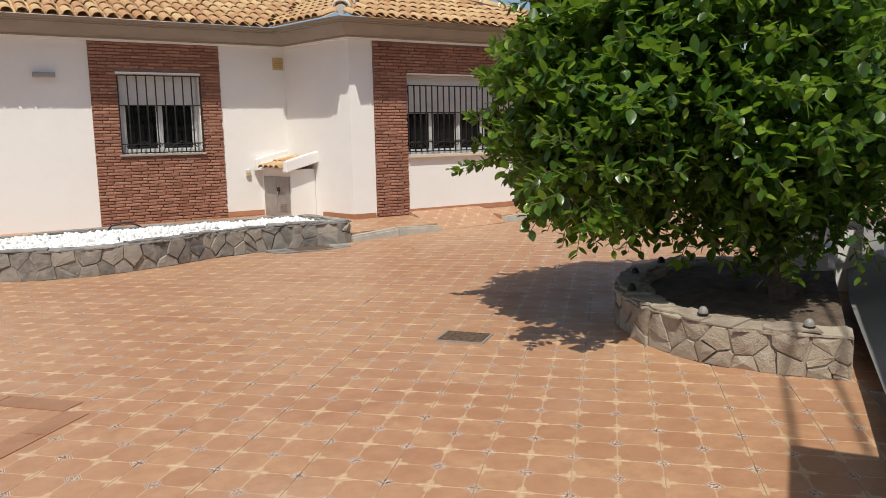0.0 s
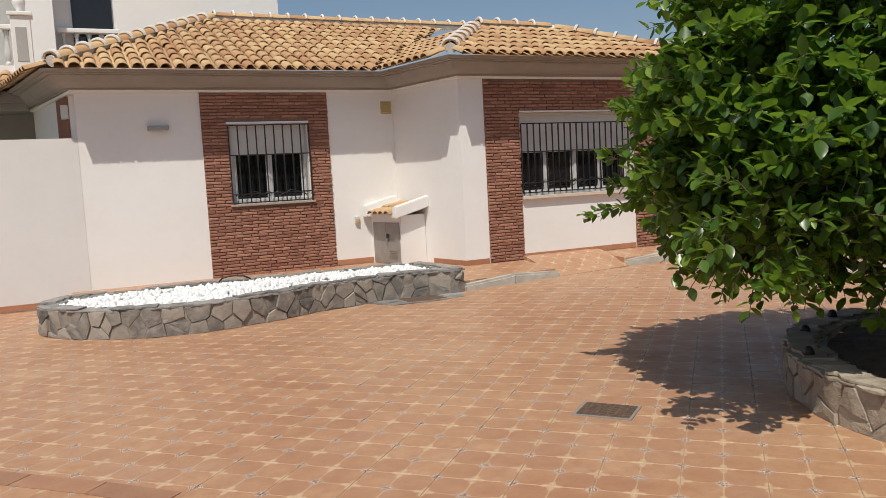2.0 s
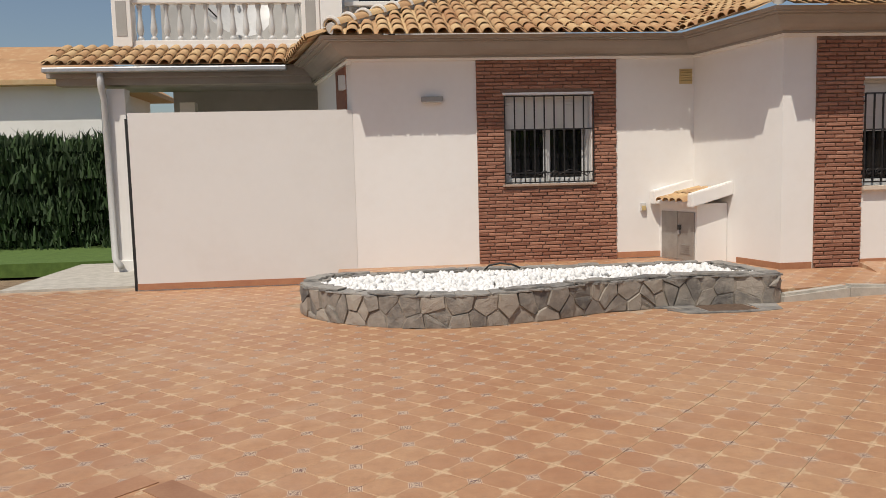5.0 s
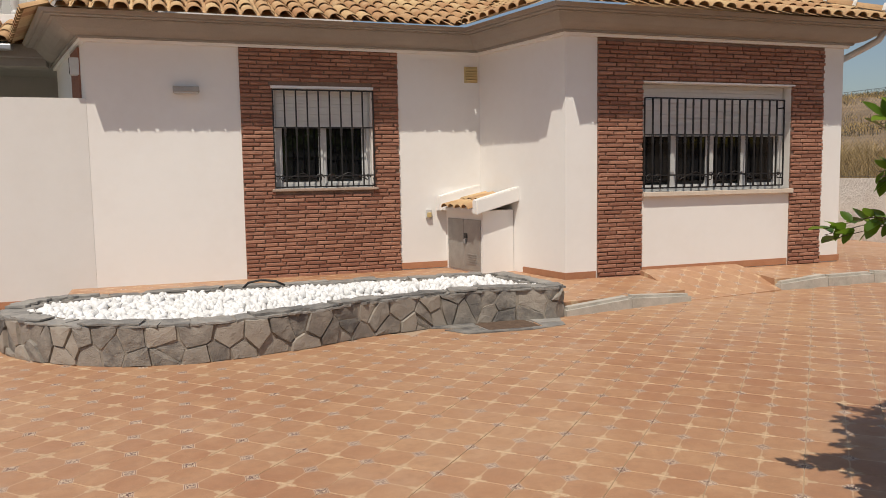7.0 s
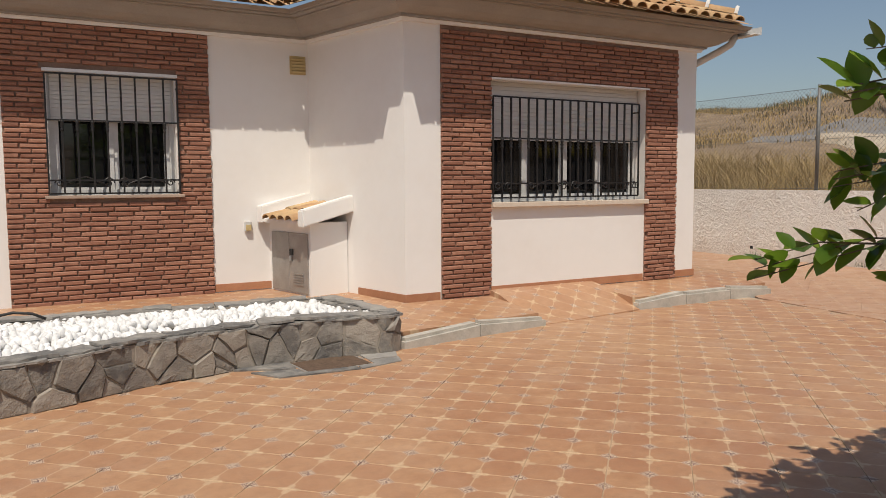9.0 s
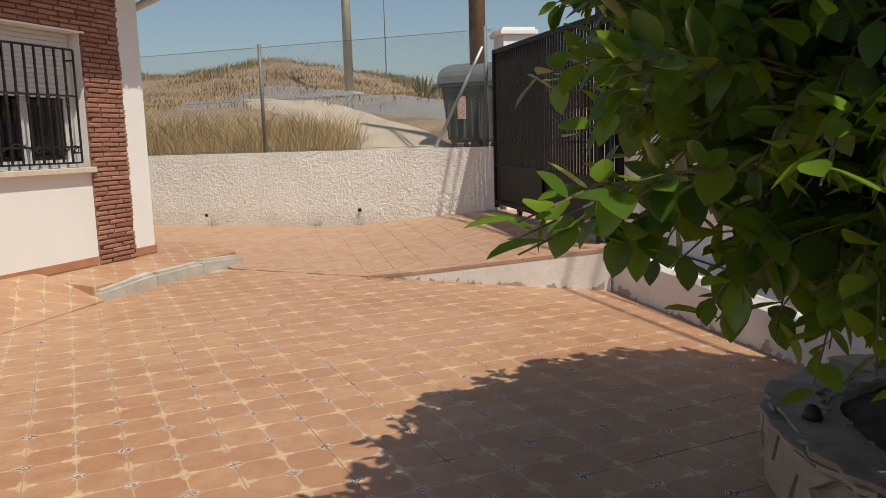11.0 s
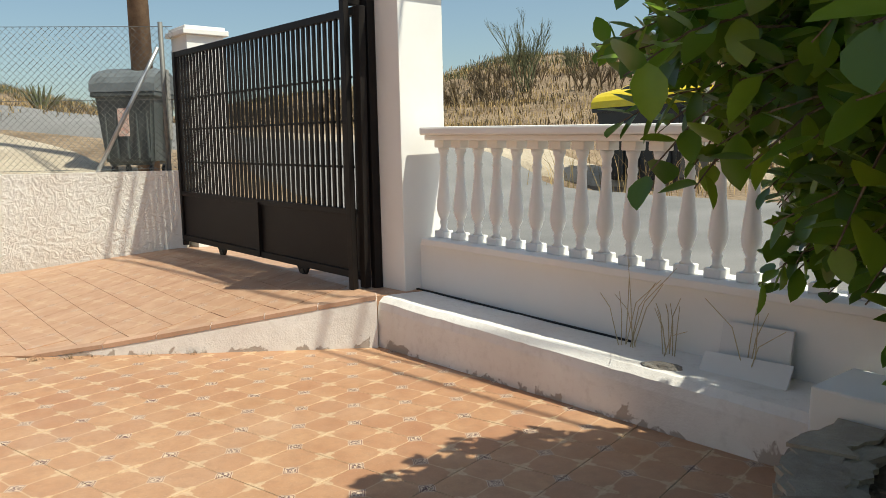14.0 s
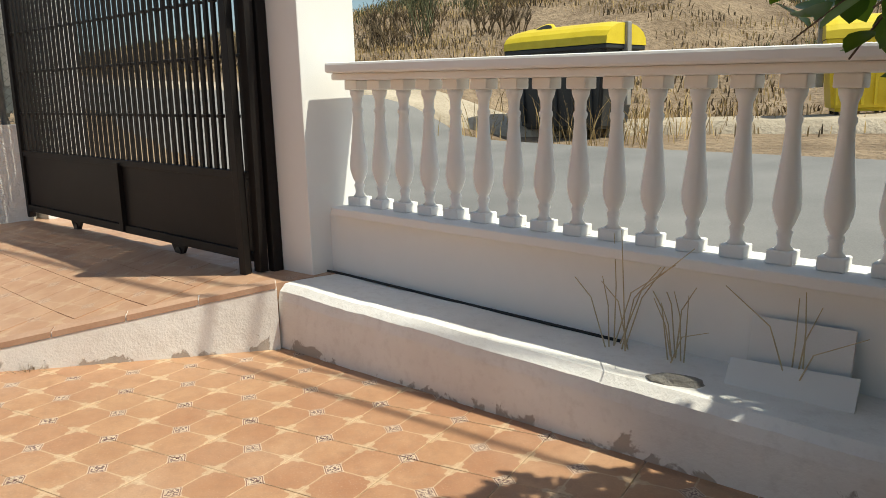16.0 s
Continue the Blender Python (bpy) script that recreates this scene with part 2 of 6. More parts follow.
BROWN_SILL = simple("brown_stone_sill", (0.33, 0.24, 0.185), (0.43, 0.33, 0.26), 9, 0.6)
GLASS = glass_mat()
CURTAIN = simple("grey_curtain", (0.10, 0.10, 0.10), (0.16, 0.16, 0.155), 6, 0.9)
GREY_METAL = simple("grey_painted_steel", (0.30, 0.285, 0.26), (0.37, 0.35, 0.32), 9, 0.5, 0.3)
ALU = simple("galvanised_steel", (0.36, 0.37, 0.38), (0.48, 0.48, 0.48), 20, 0.45, 0.7)
YELLOWED = simple("yellowed_plastic", (0.50, 0.38, 0.17), (0.60, 0.47, 0.24), 15, 0.5)
CONCRETE = simple("kerb_concrete", (0.36, 0.335, 0.29), (0.54, 0.51, 0.45), 6, 0.9, bump=0.6)
RUST = simple("rusty_manhole", (0.10, 0.065, 0.045), (0.19, 0.125, 0.085), 25, 0.75, 0.3, bump=0.5)
BARK = simple("lemon_bark", (0.085, 0.065, 0.048), (0.17, 0.135, 0.10), 14, 0.95, bump=0.8, bscale=40, dist=0.02)
LEAF = leaf_mat()
ASPHALT = simple("old_asphalt", (0.16, 0.155, 0.15), (0.24, 0.23, 0.22), 0.9, 0.95, bump=0.5, bscale=90)
DIRT = simple("dry_dirt", (0.15, 0.100, 0.060), (0.34, 0.25, 0.160), 0.8, 1.0, bump=1.0, bscale=7, dist=0.12)
GRASS_DRY = simple("dry_grass", (0.30, 0.205, 0.085), (0.50, 0.36, 0.165), 1.2, 1.0, bump=0, vary=0.4)
SCRUB = simple("dry_scrub", (0.085, 0.065, 0.038), (0.17, 0.12, 0.065), 2, 1.0, bump=0, vary=0.45)
GREEN_SCRUB = simple("olive_scrub", (0.075, 0.085, 0.04), (0.14, 0.14, 0.07), 2, 1.0, bump=0, vary=0.4)
BIN_GREY = simple("grey_green_bin_plastic", (0.055, 0.065, 0.063), (0.085, 0.095, 0.092), 5, 0.5, bump=0.05)
BIN_LID = simple("grey_lid_plastic", (0.10, 0.112, 0.116), (0.15, 0.165, 0.17), 5, 0.45, bump=0.05)
BIN_YELLOW = simple("yellow_lid_plastic", (0.70, 0.52, 0.02), (0.80, 0.62, 0.04), 5, 0.4, bump=0.05)
BIN_DARK = simple("black_bin_plastic", (0.018, 0.021, 0.024), (0.03, 0.033, 0.036), 5, 0.45, bump=0.05)
WOOD = simple("pole_wood", (0.14, 0.085, 0.05), (0.22, 0.14, 0.085), 12, 0.9, bump=0.5)
LAMP_GLASS = simple("frosted_lamp_glass", (0.20, 0.185, 0.165), (0.32, 0.30, 0.27), 20, 0.2, bump=0)
SAND = simple("pale_sandy_dirt", (0.36, 0.295, 0.215), (0.52, 0.44, 0.335), 1.5, 1.0, bump=0.8, bscale=20, dist=0.03)
LAWN = simple("green_lawn", (0.06, 0.11, 0.02), (0.10, 0.17, 0.035), 8, 1.0, bump=0.6)
STICKER = simple("faded_red_sticker", (0.55, 0.25, 0.18), (0.70, 0.60, 0.52), 18, 0.6, bump=0)
STRAW = simple("straw_stem", (0.45, 0.36, 0.22), (0.58, 0.48, 0.31), 8, 0.9, bump=0)
# grey with the porch's shade put into the colour
SHADE_GREY = simple("porch_shade_grey", (0.36, 0.35, 0.33), (0.42, 0.41, 0.39), 3, 0.85, bump=0.1)
WIRE = simple("weathered_wire", (0.13, 0.13, 0.125), (0.20, 0.20, 0.19), 20, 0.6, 0.4, bump=0)
BLACK = simple("black_plastic", (0.01, 0.01, 0.01), (0.02, 0.02, 0.02), 9, 0.6, bump=0)


# ---- mesh helpers ----
def part(name, bm, material, parent=None, label="", smooth=False, loc=(0, 0, 0)):
    """Links a bmesh as one mesh object, under a thing or a part if one is given."""
    me = bpy.data.meshes.new(name)
    bm.to_mesh(me)
    bm.free()
    me.materials.append(material)
    if smooth:
        me.shade_smooth()
    ob = new(name, me)
    ob.location = loc
    ob.parent = parent
    if label:
        ob["label"] = label
    return ob


def thing(name, label, category, group="", loc=(0, 0, 0), rz=0.0):
    ob = new(name)
    ob.empty_display_size = 0.1
    ob.matrix_world = pose(*loc, 0, 0, rz)
    return tagged(ob, label, category, group)


def share(name, mesh, parent, loc, rot=(0, 0, 0), scale=(1, 1, 1)):
    """Another piece on a mesh that is already there."""
    ob = new(name, mesh)
    ob.location, ob.rotation_euler, ob.scale = loc, rot, scale
    ob.parent = parent
    return ob


def box(bm, x0, x1, y0, y1, z0, z1, bevel=0.0):
    v = bmesh.ops.create_cube(bm, size=1.0)["verts"]
    bmesh.ops.scale(bm, vec=(x1 - x0, y1 - y0, z1 - z0), verts=v)
    bmesh.ops.translate(bm, vec=((x0 + x1) / 2, (y0 + y1) / 2, (z0 + z1) / 2), verts=v)
    if bevel:
        e = list({e for w in v for e in w.link_edges})
        bmesh.ops.bevel(bm, geom=e, offset=bevel, segments=2, affect="EDGES", profile=0.5)
    return bm


def boxed(*args, bevel=0.0):
    return box(bmesh.new(), *args, bevel=bevel)


def prism(bm, poly, z0, z1):
    """An upright prism on a plan outline."""
    a = [bm.verts.new((x, y, z0)) for x, y in poly]
    b = [bm.verts.new((x, y, z1)) for x, y in poly]
    bm.faces.new(a[::-1])
    bm.faces.new(b)
    n = len(poly)
    for i in range(n):
        bm.faces.new((a[i], a[(i + 1) % n], b[(i + 1) % n], b[i]))
    bmesh.ops.recalc_face_normals(bm, faces=bm.faces)
    return bm


def tube(bm, pts, r0, r1=None, seg=8, cap=True):
    """A round bar along a line of points, tapering from r0 to r1."""
    r1 = r0 if r1 is None else r1
    pts = [Vector(p) for p in pts]
    rings = []
    side = None
    for i, p in enumerate(pts):
        d = (pts[min(i + 1, len(pts) - 1)] - pts[max(i - 1, 0)]).normalized()
        if side is None:
            side = d.orthogonal().normalized()
        side = (side - d * side.dot(d)).normalized()
        up = d.cross(side)
        r = r0 + (r1 - r0) * i / max(1, len(pts) - 1)
        rings.append([bm.verts.new(p + side * r * math.cos(2 * math.pi * k / seg) + up * r * math.sin(2 * math.pi * k / seg)) for k in range(seg)])
    for a, b in zip(rings, rings[1:]):
        for k in range(seg):
            bm.faces.new((a[k], a[(k + 1) % seg], b[(k + 1) % seg], b[k]))
    if cap:
        bm.faces.new(rings[0][::-1])
        bm.faces.new(rings[-1])
    return bm


def lathe(bm, profile, seg=16):
    """A turned body from (radius, height) pairs."""
    rings = [[bm.verts.new((r * math.cos(2 * math.pi * k / seg), r * math.sin(2 * math.pi * k / seg), z)) for k in range(seg)] for r, z in profile]
    for a, b in zip(rings, rings[1:]):
        for k in range(seg):
            bm.faces.new((a[k], a[(k + 1) % seg], b[(k + 1) % seg], b[k]))
    bm.faces.new(rings[0][::-1])
    bm.faces.new(rings[-1])
    return bm


def sweep(bm, path, profile, closed=False):
    """Sweeps a profile of (outward, height) along a plan line; outward is to the line's right."""
    rows = []
    n = len(path)
    P = [Vector((p[0], p[1])) for p in path]
    for i in range(n):
        a = P[i - 1] if i or closed else None
        b = P[(i + 1) % n] if i < n - 1 or closed else None
        da = (P[i] - a).normalized() if a is not None else (b - P[i]).normalized()
        db = (b - P[i]).normalized() if b is not None else da
        na, nb = Vector((da.y, -da.x)), Vector((db.y, -db.x))
        m = (na + nb) / max(0.3, 1 + na.dot(nb))
        rows.append([bm.verts.new((P[i].x + m.x * o, P[i].y + m.y * o, h)) for o, h in profile])
    k = len(profile)
    for i in range(n if closed else n - 1):
        a, b = rows[i], rows[(i + 1) % n]
        for j in range(k):
            bm.faces.new((a[j], b[j], b[(j + 1) % k], a[(j + 1) % k]))
    if not closed:
        bm.faces.new(rows[0])
        bm.faces.new(rows[-1][::-1])
    bmesh.ops.recalc_face_normals(bm, faces=bm.faces)
    return bm


def smooth01(v):
    v = max(0.0, min(1.0, v))
    return v * v * (3 - 2 * v)


# ---- plan: the street line and the heights of the ground ----
O = Vector((10.10, 6.045))
U = Vector((-0.843, -0.538))       # along the street wall, away from the gate
N = Vector((0.538, -0.843))        # towards the street
STREET_RZ = math.degrees(math.atan2(U.y, U.x))
WALL_IN, WALL_OUT = 0.42, 0.64


def st(s, o):
    """A plan point s metres along the street wall and o metres towards the street."""
    p = O + U * s + N * o
    return (p.x, p.y)


def yard_z(x, y):
    return 0.02 * smooth01((y - 6.2) / 3.8) * smooth01((x - 2.5) / 6.0)


def drive_z(x, y):
    d = -(Vector((x, y)) - O).dot(N)
    return 0.022 + 0.37 * max(0.0, min(1.0, 1 - (d + 0.05) / 1.95)) * (1 - 0.25 * smooth01((x - 11) / 2.5)) + 0.13 * smooth01((x - 10.5) / 2.8)


def out_z(x, y):
    """The land outside: the road climbs along the wall, the bank rises behind it."""
    r = Vector((x, y)) - O
    d, a = r.dot(N), -r.dot(U)
    far = max(d - 0.4, min(x - 13.7, y - 4.0)) if x > 13 else d - 0.4
    far = max(0.0, far)
    z = 0.42 + 0.065 * min(far, 9.0) + 0.085 * max(0.0, min(a, 16.0) - 3.5) * smooth01(far / 3) + 0.55 * smooth01((a - 4.2) / 2.0)
    z += 2.6 * smooth01((far - 8.5) / 13.0) + 0.02 * max(0, far - 20)
    rough = smooth01((far - 8.0) / 3.0)
    z += rough * 0.45 * (noise.noise((x * 0.16, y * 0.16, 1.0)) + 0.5 * noise.noise((x * 0.5, y * 0.5, 4.0)))
    return z - 0.1


# ---- ground ----
def build_ground():
    bm = bmesh.new()
    xs = sorted({-400, -150, -60, -30, -12, *[-6 + 1.0 * i for i in range(66)], 13.66, 13.8, 70, 90, 150, 400})
    ys = sorted({-400, -150, -60, -30, *[-22 + 1.0 * i for i in range(76)], 70, 100, 200, 400})
    grid = {}
    for x in xs:
        for y in ys:
            r = Vector((x, y)) - O
            inside = r.dot(N) < 1.55 and x < 13.7
            z = -0.25 if inside else min(out_z(x, y), 5.2 + 0.004 * (abs(x) + abs(y)))
            grid[x, y] = bm.verts.new((x, y, z))
    for x0, x1 in zip(xs, xs[1:]):
        for y0, y1 in zip(ys, ys[1:]):
            bm.faces.new((grid[x0, y0], grid[x1, y0], grid[x1, y1], grid[x0, y1]))
    g = part("ground", bm, DIRT, smooth=True)
    tagged(g, "dry sandy earth rising to a bare bank", "ground", kind="structure")


def ground_strip(name, line, half, lift, mat, label):
    """A band that follows the land along a line."""
    bm = bmesh.new()
    prev = None
    pts = [Vector(p) for p in line]
    for i in range(len(pts) - 1):
        for k in range(8):
            t = k / 8
            c = pts[i].lerp(pts[i + 1], t)
            d0 = (pts[i + 1] - pts[i]).normalized()
            d1 = (pts[min(i + 2, len(pts) - 1)] - pts[min(i + 1, len(pts) - 2)]).normalized()
            d = d0.lerp(d1, t).normalized()
            nn = Vector((d.y, -d.x))
            row = []
            for j in range(9):
                e = half * (1 + 0.16 * noise.noise((c.x * 0.9, c.y * 0.9, j // 5 * 7.0)) * (mat != ASPHALT))
                q = c + nn * e * (j / 4 - 1)
                row.append(bm.verts.new((q.x, q.y, out_z(q.x, q.y) + lift - (0.24 if j in (0, 8) else 0.0))))
            if prev:
                for a, b, e, f in zip(prev, prev[1:], row[1:], row):
                    bm.faces.new((a, b, e, f))
            prev = row
    bmesh.ops.recalc_face_normals(bm, faces=bm.faces)
    if sum(f.normal.z for f in bm.faces) < 0:
        bmesh.ops.reverse_faces(bm, faces=bm.faces)
    tagged(part(name, bm, mat, smooth=True), label, name, kind="structure")


build_ground()
ground_strip("road", [st(16, 3.4), st(10, 3.3), st(5, 3.2), st(1.5, 3.3), st(-2, 3.9), st(-5, 4.6), st(-8, 4.6), st(-12, 3.2), st(-16, 0.6), st(-22, -4.5)], 2.68, 0.13, ASPHALT, "worn pale grey asphalt road beyond the wall")
ground_strip("verge", [(14.9, 9.7), (16.4, 10.8), (17.9, 12.2), (19.6, 13.7), (21.6, 15.6), (24.0, 18.5)], 0.85, 0.16, SAND, "pale sandy track beside the road")
ground_strip("verge", [(22.3, 8.6), (20.3, 6.1), (18.9, 3.9), (18.3, 2.4), (17.4, 0.8), (15.8, -0.8), (13.0, -2.9), (9.0, -5.6)], 0.62, 0.17, SAND, "pale sandy verge on the far side of the road")


# ---- the house ----
A_Y, C_Y = 13.2, 11.4
A_X0, A_X1 = 0.58, 5.65
SLANT = 0.217                      # the side walls run back westwards by this much a metre
W_END = (A_X0 - SLANT * 2.9, 13.2 + 2.9)
CORNER, C_X1 = (6.04, 11.40), 10.36
TOP = 3.30
WIN_A = (2.79, 4.07, 1.37, 2.66)
WIN_C = (7.12, 9.47, 1.26, 2.63)


def holed_wall(x0, x1, y0, y1, z0, z1, hole):
    bm = bmesh.new()
    a, b, c, d = hole
    box(bm, x0, a, y0, y1, z0, z1)
    box(bm, b, x1, y0, y1, z0, z1)
    box(bm, a, b, y0, y1, z0, c)
    box(bm, a, b, y0, y1, d, z1)
    bmesh.ops.remove_doubles(bm, verts=bm.verts, dist=0.0005)
    return bm


wall_a = tagged(part("wall_south", holed_wall(A_X0, A_X1, A_Y, A_Y + 0.3, 0, TOP, WIN_A), WHITE), "white rendered house wall with a brick panel", "wall", kind="structure")
wall_c = tagged(part("wall_south_front", holed_wall(CORNER[0] + 0.3, C_X1, C_Y, C_Y + 0.3, 0, TOP, WIN_C), WHITE), "white house wall framed by brick around a wide window", "wall", kind="structure")
tagged(part("wall_return", prism(bmesh.new(), [(A_X1, A_Y + 0.3), (A_X1, A_Y), CORNER, (CORNER[0] + 0.3, C_Y), (CORNER[0] + 0.3, C_Y + 0.3), (A_X1 + 0.35, A_Y + 0.3)], 0, TOP), WHITE),
       "white rendered return wall of the projecting wing", "wall", kind="structure")
tagged(part("wall_east", boxed(C_X1 - 0.3, C_X1, C_Y + 0.3, 19.5, 0, TOP), WHITE), "white rendered end wall of the house", "wall", kind="structure")
wall_w = tagged(part("wall_west", prism(bmesh.new(), [(A_X0 - SLANT * 0.3, A_Y + 0.3), (A_X0 + 0.3, A_Y + 0.3), (A_X0 + 0.3, 19.5), W_END], 0, TOP), WHITE), "white rendered side wall under the eaves", "wall", kind="structure")
tagged(part("wall_north", boxed(A_X0, C_X1, 19.5, 19.8, 0, TOP), WHITE), "plain white rear wall", "wall", kind="structure")
tagged(part("ceiling", prism(bmesh.new(), [(A_X0 + 0.31, 19.4), (A_X0 + 0.31, A_Y + 0.32), (6.1, A_Y + 0.32), (6.6, C_Y + 0.32), (C_X1 - 0.31, C_Y + 0.32), (C_X1 - 0.31, 19.4)], TOP - 0.2, TOP - 0.1), WHITE), "plain white ceiling", "ceiling", kind="structure")

# cornice and white band under the eaves, all round
EAVE = [W_END, (A_X0, A_Y), (A_X1, A_Y), CORNER, (C_X1, C_Y), (C_X1, 19.5)]
tagged(part("trim", sweep(bmesh.new(), EAVE, [(-0.1, 3.165), (0.045, 3.165), (0.055, 3.20), (-0.1, 3.20)]), WHITE), "white band under the cornice", "trim", kind="structure")
PROFILE = [(-0.1, 3.202), (0.09, 3.202), (0.09, 3.228), (0.135, 3.232), (0.19, 3.250), (0.245, 3.285), (0.29, 3.335), (0.32, 3.375), (0.355, 3.378), (0.355, 3.392), (0.43, 3.396), (0.43, 3.412), (0.46, 3.416), (0.48, 3.455), (-0.1, 3.455)]
tagged(part("cornice", sweep(bmesh.new(), EAVE, PROFILE), CORNICE), "taupe painted stepped cornice under the eaves", "cornice", kind="structure")

# ---- roof ----
OV = 0.58
E_Z = 3.47
SLOPE = 0.395
EX0, EX1, EYA = A_X0 - 0.468, C_X1 + OV, A_Y - OV
HIP = 0.807                        # run along the front eave for each metre up the slanted hip
ECX, ECY = CORNER[0] - 0.468, C_Y - OV
VX = ECX - SLANT * (EYA - ECY)     # where the valley meets the eaves
RA, RC = 16.55, 12.95


def plane_z(run):
    return E_Z + SLOPE * run


def roof_planes():
    """Each roof plane: a start on its eave, the way along it, the way up, its eave length, and how far up it goes at each place along."""
    k = RA - EYA
    kc = RC - ECY
    zc = kc
    planes = []
    wa = VX - EX0
    planes.append(("front", (EX0, EYA), (1, 0), (0, 1), wa + 3.2, lambda a: (max(0.0, a - wa) / HIP, min(k, a / HIP))))
    lw = 4.2
    planes.append(("west", (EX0 - 0.212 * lw, EYA + 0.977 * lw), (0.212, -0.977), (0.977, 0.212), lw, lambda a: (0.0, min(k, max(0.0, (lw - a) / HIP)))))
    wc = EX1 - ECX
    planes.append(("wing", (ECX, ECY), (1, 0), (0, 1), wc, lambda a: (0.0, min(kc, a / HIP, max(0.0, wc - a)))))
    lb = (EYA - ECY) * 1.0233
    planes.append(("inner", (VX - 0.212 * 2.0, EYA + 0.977 * 2.0), (0.212, -0.977), (0.977, 0.212), lb + 2.0, lambda a: (max(0.0, 2.0 - a) / HIP, min(kc, max(0.0, lb + 2.0 - a) / HIP))))
    planes.append(("east", (EX1, ECY), (0, 1), (-1, 0), 6.0, lambda a: (0.0, min(kc, a))))
    return planes


def tile_mesh(length=0.40, r0=0.088, r1=0.075, seg=6, t=0.014):
    """One curved clay tile, humped, wider at its lower end, running up along +y."""
    bm = bmesh.new()
    rows = []
    for y, r in ((0.0, r0), (length, r1)):
        rows.append([bm.verts.new((rr * math.cos(math.pi * i / seg), y, rr * 0.75 * math.sin(math.pi * i / seg))) for rr in (r, r - t) for i in range(seg + 1)])
    n = seg + 1
    a, b = rows
    for i in range(seg):
        bm.faces.new((a[i], a[i + 1], b[i + 1], b[i]))
    for i in range(seg):
        bm.faces.new((a[i], a[n + i], a[n + i + 1], a[i + 1]))
    bmesh.ops.recalc_face_normals(bm, faces=bm.faces)
    me = bpy.data.meshes.new("roof_tile")
    bm.to_mesh(me)
    bm.free()
    me.materials.append(ROOF)
    me.shade_smooth()
    return me


def build_roof():
    roof = thing("roof", "hipped roof of weathered ochre clay barrel tiles", "roof")
    tagged(roof, kind="structure")
    pitch_x, pitch_y = 0.205, 0.34
    tilt = math.atan(SLOPE)
    mesh = tile_mesh()
    src = np.array([v.co for v in mesh.vertices])
    faces = [list(p.vertices) for p in mesh.polygons]
    rest_v, rest_f = [], []
    rng = random.Random(4)
    count = 0
    deck = bmesh.new()
    for name, (ox, oy), al, up, length, span in roof_planes():
        al, up = Vector((*al, 0)), Vector((*up, 0))
        o = Vector((ox, oy, 0))
        # under-sheet of channel tiles
        steps = max(2, int(length / 0.25))
        for i in range(steps):
            a0, a1 = length * i / steps, length * (i + 1) / steps
            (l0, h0), (l1, h1) = span(a0 + 1e-4), span(a1 - 1e-4)
            if max(h0 - l0, h1 - l1) <= 0.01 or max(h0, h1) < 0.38:
                continue
            vs = [deck.verts.new(o + al * a + up * b + Vector((0, 0, plane_z(b) - 0.012))) for a, b in ((a0, l0 or -0.032), (a1, l1 or -0.032), (a1, max(h1, l1)), (a0, max(h0, l0)))]
            deck.faces.new(vs)
        right = al
        upv = (up * math.cos(tilt) + Vector((0, 0, math.sin(tilt))))
        nor = right.cross(upv)
        if nor.z < 0:
            nor = -nor
        cols = int(length / pitch_x)
        for i in range(cols):
            a = (i + 0.5) * pitch_x
            lo, hi = span(a)
            j0 = 0
            while True:
                b = j0 * pitch_y - 0.06
                j0 += 1
                if b + 0.30 > hi or hi < 0.36:
                    break
                if b + 0.12 < lo:
                    continue
                j = rng.uniform(-0.012, 0.012)
                base = o + right * (a + j) + up * b + Vector((0, 0, plane_z(b) + 0.012 + rng.uniform(0, 0.006)))
                near = name in ("front", "wing") and b < 0.9 and count < 290 and (name == "wing" or a > 1.2)
                M = Matrix((( right.x, upv.x, nor.x, base.x), (right.y, upv.y, nor.y, base.y), (right.z, upv.z, nor.z, base.z), (0, 0, 0, 1)))
                M = M @ Matrix.Rotation(rng.uniform(-0.03, 0.03), 4, "Z") @ Matrix.Rotation(-0.05, 4, "X")
                if near:
                    ob = new("roof_tile", mesh)
                    ob.matrix_world = M
                    ob.parent = roof
                    count += 1
                else:
                    m3 = np.array(M.to_3x3())
                    k0 = len(rest_v)
                    rest_v.extend((src @ m3.T + np.array(M.translation)).tolist())
                    rest_f.extend([[k0 + q for q in f] for f in faces])
    bmesh.ops.recalc_face_normals(deck, faces=deck.faces)
    part("channel_tiles", deck, ROOF, roof)
    me = bpy.data.meshes.new("roof_tiles_upper")
    me.from_pydata(rest_v, [], rest_f)
    me.materials.append(ROOF)
    me.shade_smooth()
    ob = new("roof_tiles_upper", me)
    ob.parent = roof
    tagged(ob, "upper courses of clay barrel tiles", kind="stuff")
    # ridge and hip caps on white mortar
    cap = tile_mesh(0.42, 0.125, 0.105, 7, 0.02)
    k, kc = RA - EYA, RC - ECY
    zA, zC = plane_z(k), plane_z(kc)
    lines = [((EX0, EYA, E_Z), (EX0 + k * HIP, RA, zA)), ((EX0 + k * HIP, RA, zA), (EX1 - 1.0, RA, zA)),
             ((ECX, ECY, E_Z), (ECX + kc * HIP, RC, zC)), ((ECX + kc * HIP, RC, zC), (EX1 - kc, RC, zC)), ((EX1, ECY, E_Z), (EX1 - kc, RC, zC))]
